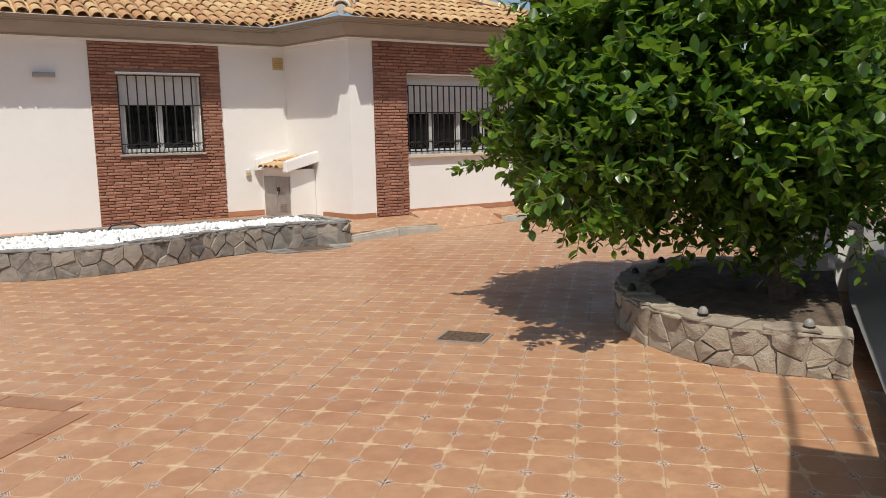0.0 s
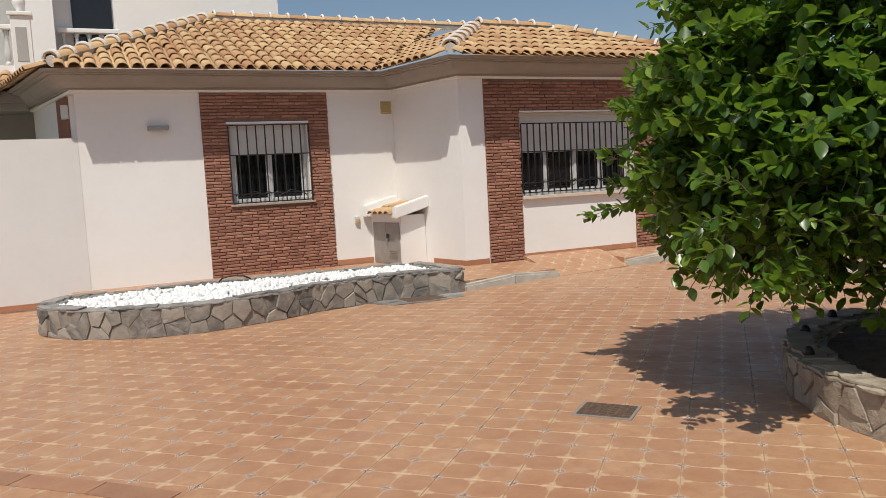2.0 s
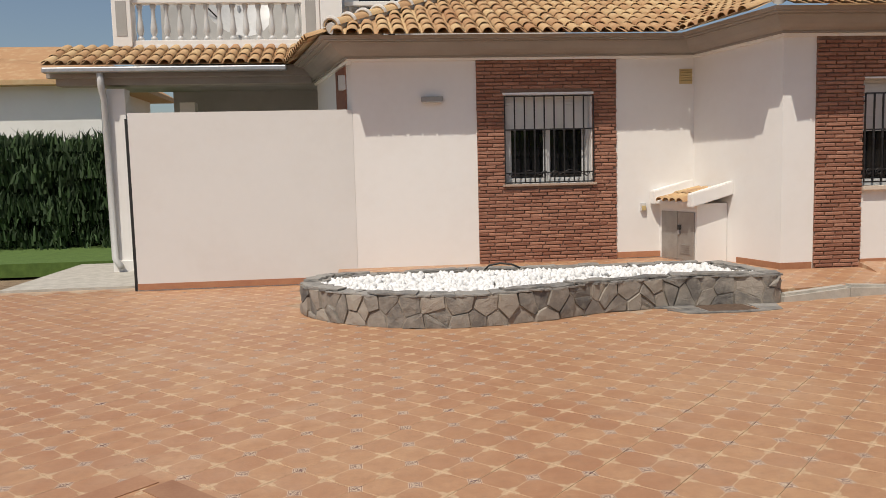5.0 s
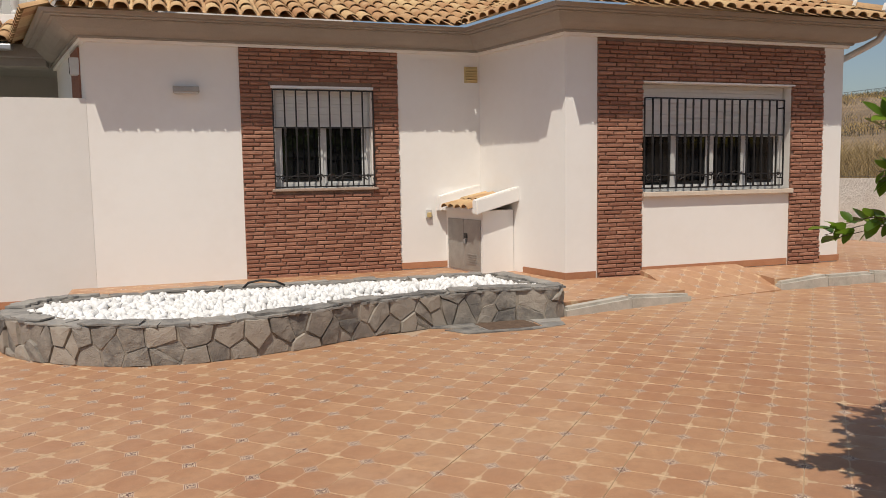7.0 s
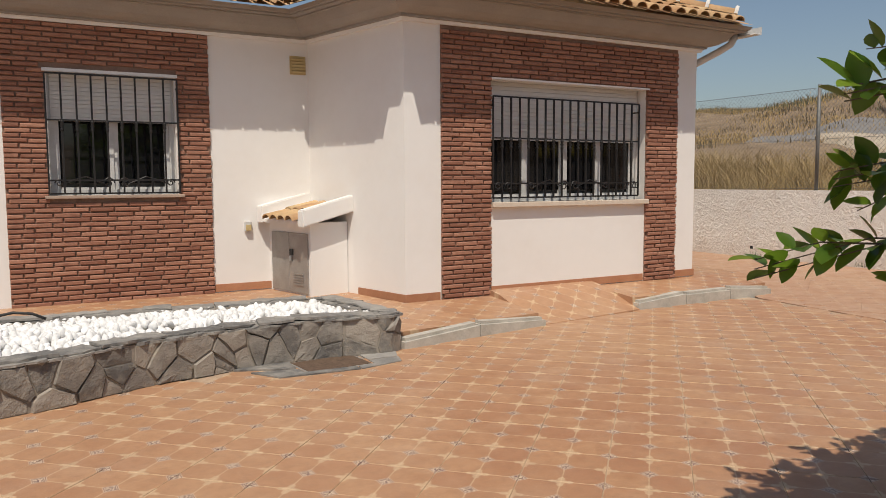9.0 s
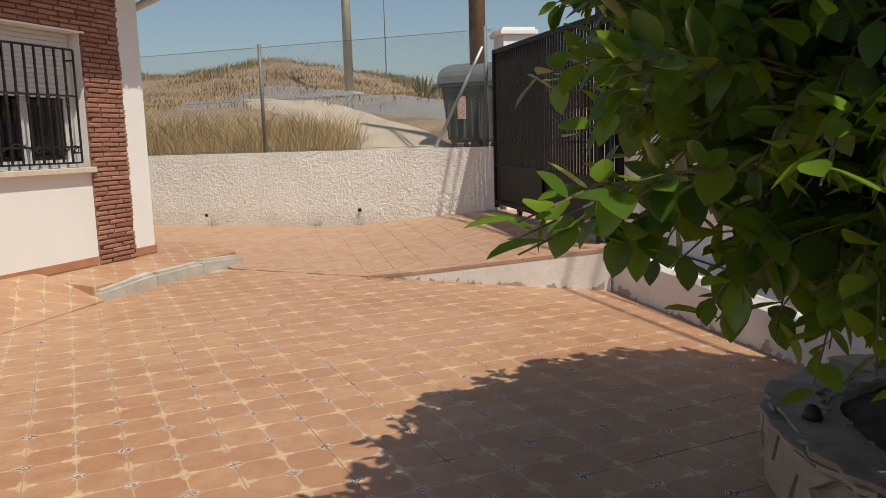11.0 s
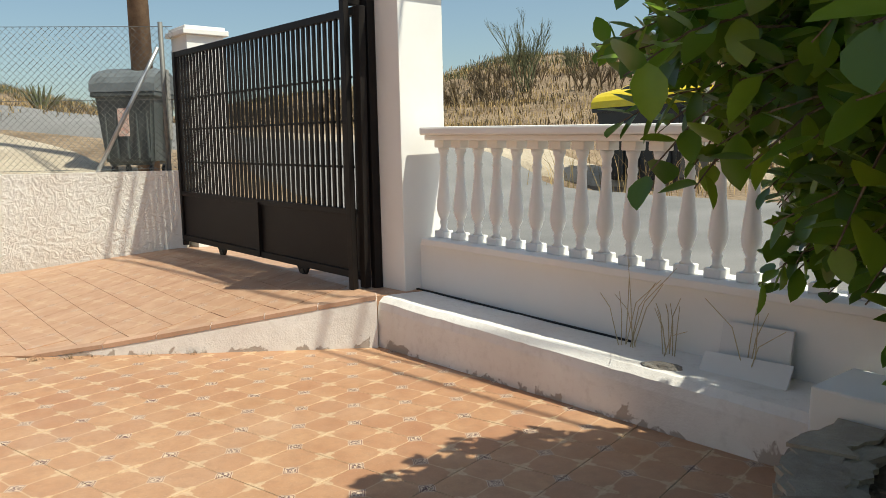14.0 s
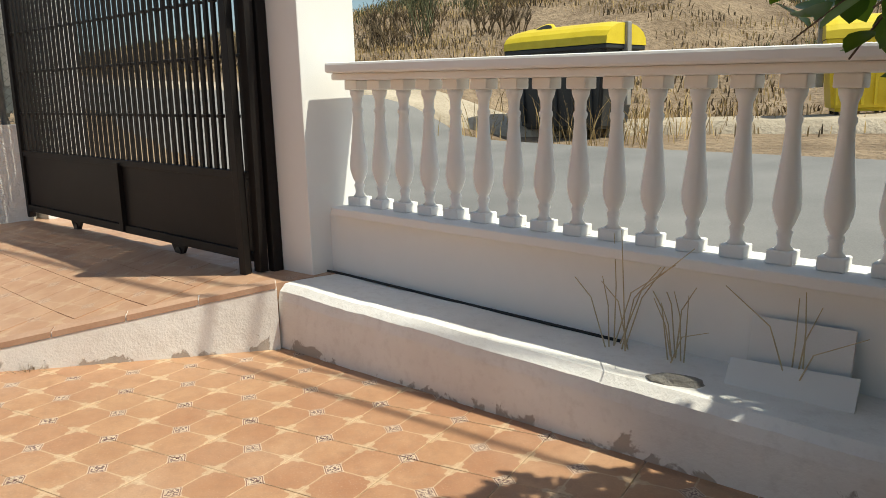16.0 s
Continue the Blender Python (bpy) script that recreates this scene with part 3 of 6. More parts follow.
    for p, q in lines:
        p, q = Vector(p), Vector(q)
        d = (q - p).normalized()
        if p.z < E_Z + 0.1:
            p = p + d * 0.36
        side = d.cross(Vector((0, 0, 1))).normalized()
        nn = side.cross(d)
        n = int((q - p).length / 0.37)
        for i in range(n):
            base = p + d * (0.37 * i) + Vector((0, 0, 0.035))
            ob = new("ridge_cap", cap)
            ob.matrix_world = Matrix(((side.x, d.x, nn.x, base.x), (side.y, d.y, nn.y, base.y), (side.z, d.z, nn.z, base.z), (0, 0, 0, 1)))
            ob.parent = roof
            # the mortar ring at the joint of two caps
            bm = bmesh.new()
            pts = [base + d * 0.02 + side * 0.135 * math.cos(math.pi * t / 8) + nn * (0.11 * math.sin(math.pi * t / 8)) for t in range(9)]
            tube(bm, pts, 0.026, seg=6)
            part("mortar_joint", bm, RIDGE_WHITE, roof)
        bm = bmesh.new()
        tube(bm, [p + Vector((0, 0, 0.0)), q + Vector((0, 0, 0.0))], 0.085, seg=8)
        part("mortar_bed", bm, RIDGE_WHITE, roof)
    return roof


build_roof()


# ---- windows, grilles and other fittings of the house ----
def shutter_bm(x0, x1, z0, z1, y):
    bm = bmesh.new()
    n = int((z1 - z0) / 0.045)
    for i in range(n):
        a = z0 + (z1 - z0) * i / n
        box(bm, x0, x1, y - 0.012, y, a, a + (z1 - z0) / n - 0.006)
    box(bm, x0, x1, y, y + 0.01, z0, z1)
    return bm


def build_window(name, hole, face, sashes, shut, depth, label):
    x0, x1, z0, z1 = hole
    w = tagged(thing(name, label, "window"), kind="structure")
    y = face + depth
    bm = bmesh.new()
    box(bm, x0, x0 + 0.05, y, y + 0.06, z0, z1)
    box(bm, x1 - 0.05, x1, y, y + 0.06, z0, z1)
    box(bm, x0 + 0.05, x1 - 0.05, y, y + 0.06, z0, z0 + 0.06)
    box(bm, x0 + 0.05, x1 - 0.05, y, y + 0.06, z1 - 0.05, z1)
    part("window_frame", bm, PVC, w)
    wd = (x1 - x0 - 0.1) / sashes
    for i in range(sashes):
        a, b = x0 + 0.05 + wd * i, x0 + 0.05 + wd * (i + 1)
        yy = y + 0.012 + 0.018 * (i % 2)
        bm = bmesh.new()
        box(bm, a, a + 0.055, yy, yy + 0.035, z0 + 0.06, z1 - 0.05)
        box(bm, b - 0.055, b, yy, yy + 0.035, z0 + 0.06, z1 - 0.05)
        box(bm, a + 0.055, b - 0.055, yy, yy + 0.035, z0 + 0.04, z0 + 0.085)
        box(bm, a + 0.055, b - 0.055, yy, yy + 0.035, z1 - 0.11, z1 - 0.05)
        sash = part("sash", bm, PVC, w)
        part("pane", boxed(a + 0.055, b - 0.055, yy + 0.014, yy + 0.020, z0 + 0.13, z1 - 0.11), GLASS, sash, "dark reflecting glass pane")
    part("roller_shutter", shutter_bm(x0 + 0.03, x1 - 0.03, z1 - shut, z1, y - 0.012), SHUTTER, w, "half-lowered cream roller shutter")
    part("room_behind", boxed(x0, x1, y + 0.10, y + 0.12, z0, z1), CURTAIN, w, "dark curtain behind the glass")
    return w


def scroll(cx, cz, r, turn, flip):
    pts = []
    for i in range(22):
        a = turn * i / 21 * 2 * math.pi * 1.35
        rr = r * (1 - 0.75 * i / 21)
        pts.append((cx + flip * rr * math.cos(a), 0, cz + rr * math.sin(a)))
    return pts


def build_grille(x0, x1, z0, z1, y, bars, mid, label, base_rail):
    g = thing("window_grille", label, "window grille", loc=(0, y, 0))
    bm = bmesh.new()
    for z in (z0, z1, mid, base_rail):
        box(bm, x0, x1, -0.005, 0.005, z - 0.009, z + 0.009)
    box(bm, x0 - 0.008, x0 + 0.008, -0.008, 0.008, z0, z1)
    box(bm, x1 - 0.008, x1 + 0.008, -0.008, 0.008, z0, z1)
    part("grille_frame", bm, IRON, g)
    for i in range(bars):
        x = x0 + (x1 - x0) * (i + 1) / (bars + 1)
        bm = bmesh.new()
        box(bm, x - 0.009, x + 0.009, -0.009, 0.009, z0, z1)
        bar = part("bar", bm, IRON, g)
        bm = bmesh.new()
        lathe(bm, [(0.008, -0.06), (0.017, -0.05), (0.017, -0.03), (0.010, -0.02), (0.022, 0.0), (0.012, 0.02), (0.019, 0.03), (0.019, 0.05), (0.010, 0.06)], 8)
        part("collar", bm, IRON, bar, loc=(x, 0, mid - 0.06), smooth=True)
    c = (x0 + x1) / 2
    z = base_rail - 0.03
    rods = []
    for f in (-1, 1):
        rods.append(scroll(c + f * 0.085, z, 0.062, 1, -f))
        rods.append([(c + f * 0.14, 0, z), (c + f * 0.3, 0, z + 0.07), (c + f * 0.42, 0, z + 0.035), (c + f * 0.55 * min(1, (x1 - x0) / 1.3), 0, z - 0.02)])
        rods.append(scroll(c + f * 0.56 * min(1.0, (x1 - x0) / 1.3), z, 0.045, 1, f))
    if x1 - x0 > 2:
        for f in (-1, 1):
            for k in (-1, 1):
                rods.append(scroll(c + f * 0.95 + k * 0.07, z, 0.05, 1, -k))
    for pts in rods:
        part("scroll", tube(bmesh.new(), pts, 0.007, seg=5), IRON, g)
    for x in (x0, x1):
        for zz in (z0 + 0.1, z1 - 0.1):
            part("fixing", boxed(x - 0.008, x + 0.008, 0.0, 0.10, zz - 0.008, zz + 0.008), IRON, g)
    return g


build_window("window_1", WIN_A, A_Y, 2, 0.50, 0.10, "white two-sash window with half-lowered roller shutter")
build_window("window_2", WIN_C, C_Y, 4, 0.66, 0.16, "wide white four-sash window with lowered roller shutter")
build_grille(WIN_A[0] - 0.02, WIN_A[1] + 0.02, WIN_A[2] + 0.02, WIN_A[3] - 0.02, A_Y - 0.06, 8, 2.16, "black wrought-iron grille with scrolls on brick panel", 1.53)
build_grille(WIN_C[0] + 0.0, WIN_C[1] - 0.17, WIN_C[2] + 0.05, WIN_C[3] - 0.19, C_Y - 0.06, 17, 1.98, "wide black wrought-iron grille across the front window", 1.47)
tagged(part("window_sill", boxed(WIN_A[0] - 0.06, WIN_A[1] + 0.07, A_Y - 0.07, A_Y + 0.10, WIN_A[2] - 0.035, WIN_A[2], bevel=0.006), BROWN_SILL), "thin brown stone sill below the barred window", "window sill", kind="structure")
tagged(part("window_sill", boxed(WIN_C[0], WIN_C[1] + 0.02, C_Y - 0.07, C_Y + 0.16, WIN_C[2] - 0.06, WIN_C[2], bevel=0.008), STONE_SILL), "deep cream stone sill of the wide window", "window sill", kind="structure")
tagged(part("lintel", boxed(WIN_A[0] - 0.04, WIN_A[1] + 0.03, A_Y - 0.045, A_Y + 0.02, WIN_A[3], WIN_A[3] + 0.035), WHITE), "thin white strip above the window", "lintel", kind="structure")
tagged(part("lintel", boxed(WIN_C[0] - 0.01, WIN_C[1] + 0.03, C_Y - 0.04, C_Y + 0.02, WIN_C[3], WIN_C[3] + 0.02), WHITE), "thin white strip above the wide window", "lintel", kind="structure")


def wall_lamp():
    w = thing("wall_lamp", "grey metal wall light on the white wall", "wall lamp", loc=(1.72, A_Y, 2.62))
    bm = bmesh.new()
    box(bm, -0.155, 0.155, -0.11, 0.0, -0.035, 0.035, bevel=0.008)
    part("housing", bm, GREY_METAL, w)
    part("diffuser", boxed(-0.14, 0.14, -0.10, -0.01, -0.047, -0.036), PVC, w, "white glass strip below")
    return w


def wall_vent():
    w = thing("wall_vent", "yellowed square vent grille high on the wall", "vent", loc=(5.52, A_Y, 2.90))
    part("vent_frame", boxed(-0.10, 0.10, -0.012, 0, -0.11, 0.11, bevel=0.004), YELLOWED, w)
    for i in range(5):
        bm = bmesh.new()
        box(bm, -0.085, 0.085, -0.012, 0.0, -0.012, 0.012)
        bmesh.ops.rotate(bm, verts=bm.verts, matrix=Matrix.Rotation(radians(35), 3, "X"))
        part("slat", bm, YELLOWED, w, loc=(0, -0.022, -0.075 + 0.037 * i))
    return w


def socket():
    w = thing("outdoor_socket", "cream weatherproof socket on the white wall", "socket", loc=(4.86, A_Y, 0.98))
    part("plate", boxed(-0.04, 0.04, -0.045, 0, -0.06, 0.06, bevel=0.008), PVC, w)
    part("flap", boxed(-0.032, 0.032, -0.056, -0.046, -0.05, 0.02, bevel=0.004), YELLOWED, w)
    return w


wall_lamp(), wall_vent(), socket()


def meter_house():
    """The small tiled hut in the inner corner."""
    x0, x1, y0, y1 = 0.0, 0.50, -0.89, 0.02
    z0, zf, zb = 0.20, 1.04, 1.18
    w = thing("meter_cupboard", "small white masonry cupboard with tiled roof and grey doors", "cupboard", loc=(5.13, 13.19, 0), rz=12.2)
    bm = bmesh.new()
    prism(bm, [(x0, y0), (x1, y0), (x1, y1), (x0, y1)], z0, zf)
    part("body", bm, WHITE, w)
    # sloping slab, falling towards the yard on its door side, with raised white verges and tiles between them
    sl = math.atan2(zb - zf, x1 - x0 + 0.17)

    def sloped(ya, yb, lift, th, front):
        bm = bmesh.new()
        ends = [(front, zf + (front + 0.17) * math.tan(sl)), (x1 + 0.02, zb + 0.02)]
        a = [bm.verts.new((x, y, z + lift)) for (x, z), y in ((ends[0], ya), (ends[1], ya), (ends[1], yb), (ends[0], yb))]
        b = [bm.verts.new(v.co + Vector((0, 0, th))) for v in a]
        bm.faces.new(a[::-1]), bm.faces.new(b)
        for i in range(4):
            bm.faces.new((a[i], a[(i + 1) % 4], b[(i + 1) % 4], b[i]))
        bmesh.ops.recalc_face_normals(bm, faces=bm.faces)
        bmesh.ops.bevel(bm, geom=bm.edges[:], offset=0.012, segments=2, affect="EDGES")
        return bm

    part("roof_slab", sloped(y0 - 0.05, y1, -0.02, 0.06, x0 - 0.15), WHITE, w)
    part("verge", sloped(y0 - 0.12, y0 - 0.01, -0.04, 0.19, x0 - 0.17), WHITE, w)
    part("verge", sloped(y1 - 0.13, y1, -0.02, 0.20, x0 - 0.17), WHITE, w)
    mesh = tile_mesh(0.40, 0.085, 0.07, 6)
    for i in range(4):
        for k in range(2):
            ob = share("clay_tile", mesh, w, (x0 - 0.22 + 0.30 * k, y0 + 0.09 + 0.165 * i, zf + 0.035 + 0.30 * k * math.tan(sl) + 0.012 * k))
            ob.rotation_euler = (Matrix.Rotation(-sl, 3, "Y") @ Matrix.Rotation(radians(-90 + (i - 2) * 1.5), 3, "Z")).to_euler()
    # doors on the west face
    for k, (a, b) in enumerate(((y0 + 0.04, y0 + 0.43), (y0 + 0.437, y0 + 0.827))):
        bm = bmesh.new()
        box(bm, x0 - 0.018, x0, a, b, z0 + 0.03, zf - 0.12, bevel=0.004)
        d = part("door", bm, GREY_METAL, w, "grey painted sheet-steel door")
        if k == 0:
            bm = bmesh.new()
            box(bm, x0 - 0.03, x0 - 0.018, b - 0.09, b - 0.02, 0.66, 0.73)
            part("latch", bm, IRON, d)
            bm = bmesh.new()
            box(bm, x0 - 0.045, x0 - 0.02, b - 0.07, b - 0.03, 0.59, 0.65, bevel=0.006)
            part("padlock", bm, ALU, d)
            for i in range(5):
                part("louvre", boxed(x0 - 0.026, x0 - 0.018, a + 0.08, b - 0.08, 0.32 + 0.03 * i, 0.335 + 0.03 * i), GREY_METAL, d)
    return w


meter_house()


def downpipe(path, r, label):
    w = thing("downpipe", label, "downpipe")
    part("pipe", tube(bmesh.new(), path, r, seg=12), PVC, w, smooth=True)
    return w


downpipe([(C_X1 + 0.50, C_Y - 0.2, 3.40), (C_X1 + 0.46, C_Y - 0.15, 3.28), (C_X1 + 0.40, C_Y + 0.0, 3.20), (C_X1 + 0.15, C_Y + 0.25, 3.02), (C_X1 + 0.08, C_Y + 0.32, 2.9), (C_X1 + 0.08, C_Y + 0.34, 0.2)], 0.045, "white plastic downpipe at the house corner")
g = thing("gutter", "white plastic gutter end below the eaves tiles", "gutter")
part("channel", sweep(bmesh.new(), [(C_X1 + 0.50, C_Y - 0.52), (C_X1 + 0.50, 18.0)], [(-0.03, 3.36), (0.10, 3.36), (0.11, 3.46), (0.095, 3.46), (0.085, 3.375), (-0.02, 3.375)]), PVC, g)


# terracotta skirting along the walls
def skirting(path, z, h=0.085):
    ob = part("baseboard", sweep(bmesh.new(), path, [(-0.01, z), (0.016, z), (0.016, z + h), (-0.01, z + h)]), SKIRT)
    return tagged(ob, "terracotta tile skirting at the wall foot", "skirting", kind="structure")


skirting([(4.46, A_Y), (5.25, A_Y)], 0.225)
skirting([(5.86, 12.22), CORNER, (6.46, C_Y)], 0.205)
skirting([(7.13, C_Y), (9.45, C_Y)], 0.22)
skirting([(10.02, C_Y), (C_X1, C_Y), (C_X1, 16.0)], 0.225)
skirting([(-2.53, A_Y - 0.0), (0.4, A_Y - 0.0)], 0.02)


# ---- walkway, kerbs and driveway ----
def sheet(name, poly, zf, mat, label, cat, step=0.35, drop=0.3):
    """A ground sheet over a plan outline that follows a height, with skirts."""
    bm = bmesh.new()
    xs, ys = [p[0] for p in poly], [p[1] for p in poly]
    vs = [bm.verts.new((x, y, 0)) for x, y in poly]
    f = bm.faces.new(vs)
    for axis, lo, hi in ((0, min(xs), max(xs)), (1, min(ys), max(ys))):
        n = int((hi - lo) / step)
        for i in range(1, n):
            co, no = [0, 0, 0], [0, 0, 0]
            co[axis], no[axis] = lo + (hi - lo) * i / n, 1
            bmesh.ops.bisect_plane(bm, geom=bm.verts[:] + bm.edges[:] + bm.faces[:], plane_co=co, plane_no=no)
    for v in bm.verts:
        v.co.z = zf(v.co.x, v.co.y)
    bmesh.ops.recalc_face_normals(bm, faces=bm.faces)
    if sum(f.normal.z for f in bm.faces) < 0:
        bmesh.ops.reverse_faces(bm, faces=bm.faces)
    edges = [e for e in bm.edges if e.is_boundary]
    new_v = [g for g in bmesh.ops.extrude_edge_only(bm, edges=edges)["geom"] if isinstance(g, bmesh.types.BMVert)]
    for v in new_v:
        v.co.z -= drop
    return tagged(part(name, bm, mat), label, cat, kind="structure")


YARD = [(-9.1, 14.0), (-9.1, -6.0), st(17.0, 0.85), st(3.3, 0.85), st(3.3, 0.5), st(0, 0.5), (10.12, 6.05), (10.28, 8.5), (10.5, 10.4), (10.5, 11.4), (-2.4, 14.0)]
floor = sheet("floor", YARD, lambda x, y: yard_z(x, y) - 0.006, GROUT, "terracotta patio of patterned stoneware tiles with pale joints", "floor")


def walk_z(x, y):
    return 0.135 + 0.075 * smooth01((y - 10.3) / 1.3)


WALK1 = [(5.25, 10.28), (7.1, 10.46), (7.1, 11.5), (5.95, 11.6), (5.7, 13.3), (0.3, 13.3), (0.3, 11.6), (4.9, 11.5)]
sheet("pavement", WALK1, walk_z, TILE, "terracotta tiled walkway along the house", "walkway")
WALK2 = [(8.6, 10.66), (10.95, 10.70), (11.3, 11.4), (11.3, 14.5), (10.2, 14.5), (10.2, 11.5), (8.6, 11.5)]
sheet("pavement", WALK2, lambda x, y: walk_z(x, y) + 0.005, TILE, "terracotta tiled walkway below the wide window", "walkway")
RAMP = [(7.1, 10.40), (8.6, 10.55), (8.6, 11.5), (7.1, 11.5)]
sheet("ramp", RAMP, lambda x, y: 0.022 + 0.25 * smooth01((y - 10.4) / 1.0) * (0.55 + 0.45 * smooth01(1.6 - abs(x - 7.85))), TILE, "small terracotta tiled ramp rising between the kerbs", "ramp", step=0.15)


def kerb(p, q, z0, z1):
    p, q = Vector(p), Vector(q)
    d = (q - p).normalized()
    n = max(1, round((q - p).length / 0.75))
    ob = thing("kerb", "grey concrete kerb edging the walkway", "kerb", "kerbs along the walkway")
    rng = random.Random(int(p.x * 10))
    for i in range(n):
        a, b = p.lerp(q, i / n) + d * 0.006, p.lerp(q, (i + 1) / n) - d * 0.006
        nn = Vector((d.y, -d.x)) * 0.075
        bm = bmesh.new()
        h = z1 + rng.uniform(-0.008, 0.008)
        prism(bm, [a + nn, b + nn, b - nn, a - nn], z0, h)
        bmesh.ops.bevel(bm, geom=[e for e in bm.edges if all(v.co.z > h - 0.001 for v in e.verts)], offset=0.03, segments=2, affect="EDGES")
        if i in (0, n - 1):
            end = a if i == 0 else b
            for v in bm.verts:
                if v.co.z > z0 + 0.02 and (Vector(v.co.xy) - end).dot(d) * (1 if i == 0 else -1) < 0.12:
                    v.co.z -= 0.05
        part("kerb_stone", bm, CONCRETE, ob)
    return ob


kerb((5.36, 10.20), (7.12, 10.44), -0.05, 0.15)
kerb((8.60, 10.64), (10.92, 10.66), -0.05, 0.17)

DRIVE = [(10.14, 6.02), (10.30, 8.55), (10.52, 10.45), (10.75, 10.80), (11.25, 11.3), (11.35, 16.5), (13.9, 16.5), (13.75, 8.3), st(-3.95, 1.9), st(0.0, 1.9), st(0.05, 0.35)]
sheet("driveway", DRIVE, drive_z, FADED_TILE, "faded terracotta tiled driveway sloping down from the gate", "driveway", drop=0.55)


def driveway_tiles():
    rng = random.Random(9)
    t = 0.305
    drive = bpy.data.objects["driveway"]
    c, s = math.cos(radians(32.5)), math.sin(radians(32.5))
    for i in range(-2, 34):
        for j in range(-16, 12):
            u, w = i * t, j * t
            cx, cy = 10.3 + u * c - w * s, 5.9 + u * s + w * c
            corners = []
            ok = True
            for a, b in ((-1, -1), (1, -1), (1, 1), (-1, 1)):
                x, y = cx + (a * c - b * s) * (t / 2 - 0.0018), cy + (a * s + b * c) * (t / 2 - 0.0018)
                d = (Vector((x, y)) - O).dot(N)
                edge = 10.16 + 0.07 * (y - 6)
                ok = ok and x > edge and x < 13.6 and d < 0.3 and y < 16.2 and not (x < 11.4 and y > 10.5 + (x - 10.7) * 1.2)
                corners.append((x, y, drive_z(x, y) + 0.005))
            if ok:
                vs = corners + [(x, y, z - 0.012) for x, y, z in corners]
                fs = [(0, 1, 2, 3)] + [(q, 4 + q, 4 + (q + 1) % 4, (q + 1) % 4) for q in range(4)]
                me = bpy.data.meshes.new("floor_tile")
                me.from_pydata(vs, [], fs)
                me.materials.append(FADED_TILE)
                ob = new("floor_tile", me)
                ob.parent = drive


driveway_tiles()

# the low white side of the driveway, with its figured tile edging
bm = bmesh.new()
edge = [(10.10, 6.06), (10.14, 6.5), (10.17, 6.9), (10.20, 7.3), (10.23, 7.7), (10.27, 8.1), (10.31, 8.6)]
rows = []
for x, y in edge:
    zt = drive_z(x + 0.1, y) + 0.008
    rows.append([bm.verts.new(p) for p in ((x - 0.02, y, -0.1), (x - 0.02, y, zt - 0.035), (x, y, zt - 0.005), (x + 0.10, y, zt), (x + 0.12, y, -0.1))])
for a, b in zip(rows, rows[1:]):
    for i in range(4):
        bm.faces.new((a[i], a[i + 1], b[i + 1], b[i]))
bm.faces.new(rows[0]), bm.faces.new(rows[-1])
bmesh.ops.recalc_face_normals(bm, faces=bm.faces)
retain = tagged(part("retaining_wall", bm, WORN), "low white retaining wall of the driveway with flaking paint", "retaining wall", kind="structure")

for (xa, ya), (xb, yb) in zip(edge, edge[1:]):
    bm = bmesh.new()
    za, zb = drive_z(xa + 0.1, ya) + 0.010, drive_z(xb + 0.1, yb) + 0.010
    lo = [bm.verts.new(p) for p in ((xa - 0.024, ya + 0.004, za - 0.03), (xa + 0.085, ya + 0.004, za - 0.004), (xb + 0.085, yb - 0.004, zb - 0.004), (xb - 0.024, yb - 0.004, zb - 0.03))]
    hi = [bm.verts.new(p) for p in ((xa - 0.024, ya + 0.004, za + 0.002), (xa + 0.085, ya + 0.004, za + 0.006), (xb + 0.085, yb - 0.004, zb + 0.006), (xb - 0.024, yb - 0.004, zb + 0.002))]
    bm.faces.new(hi), bm.faces.new(lo[::-1])
    for i in range(4):
        bm.faces.new((lo[i], lo[(i + 1) % 4], hi[(i + 1) % 4], hi[i]))
    bmesh.ops.recalc_face_normals(bm, faces=bm.faces)
    part("edging_tile", bm, DRIVE_TILE, retain)


# ---- stone planters ----
def resample(path, step):
    P = [Vector(p) for p in path]
    out, carry = [P[0].copy()], 0.0
    for a, b in zip(P, P[1:]):
        L = (b - a).length
        d = step - carry
        while d < L:
            out.append(a.lerp(b, d / L))
            d += step
        carry = L - (d - step)
    return out


def catmull(pts, n=10):
    P = [Vector(p) for p in pts]
    P = [P[0] * 2 - P[1]] + P + [P[-1] * 2 - P[-2]]
    out = []
    for i in range(1, len(P) - 2):
        a, b, c, d = P[i - 1:i + 3]
        for k in range(n):
            t = k / n
            out.append(0.5 * (2 * b + (c - a) * t + (2 * a - 5 * b + 4 * c - d) * t * t + (3 * b - a - 3 * c + d) * t ** 3))
    out.append(P[-2])
    return out


def clip_poly(poly, a, b, c):
    """Keeps the part of a polygon where a*x + b*y <= c."""
    out = []
    for p, q in zip(poly, poly[1:] + poly[:1]):
        fp, fq = a * p[0] + b * p[1] - c, a * q[0] + b * q[1] - c
        if fp <= 0:
            out.append(p)
        if fp * fq < 0:
            t = fp / (fp - fq)
            out.append((p[0] + (q[0] - p[0]) * t, p[1] + (q[1] - p[1]) * t))
    return out


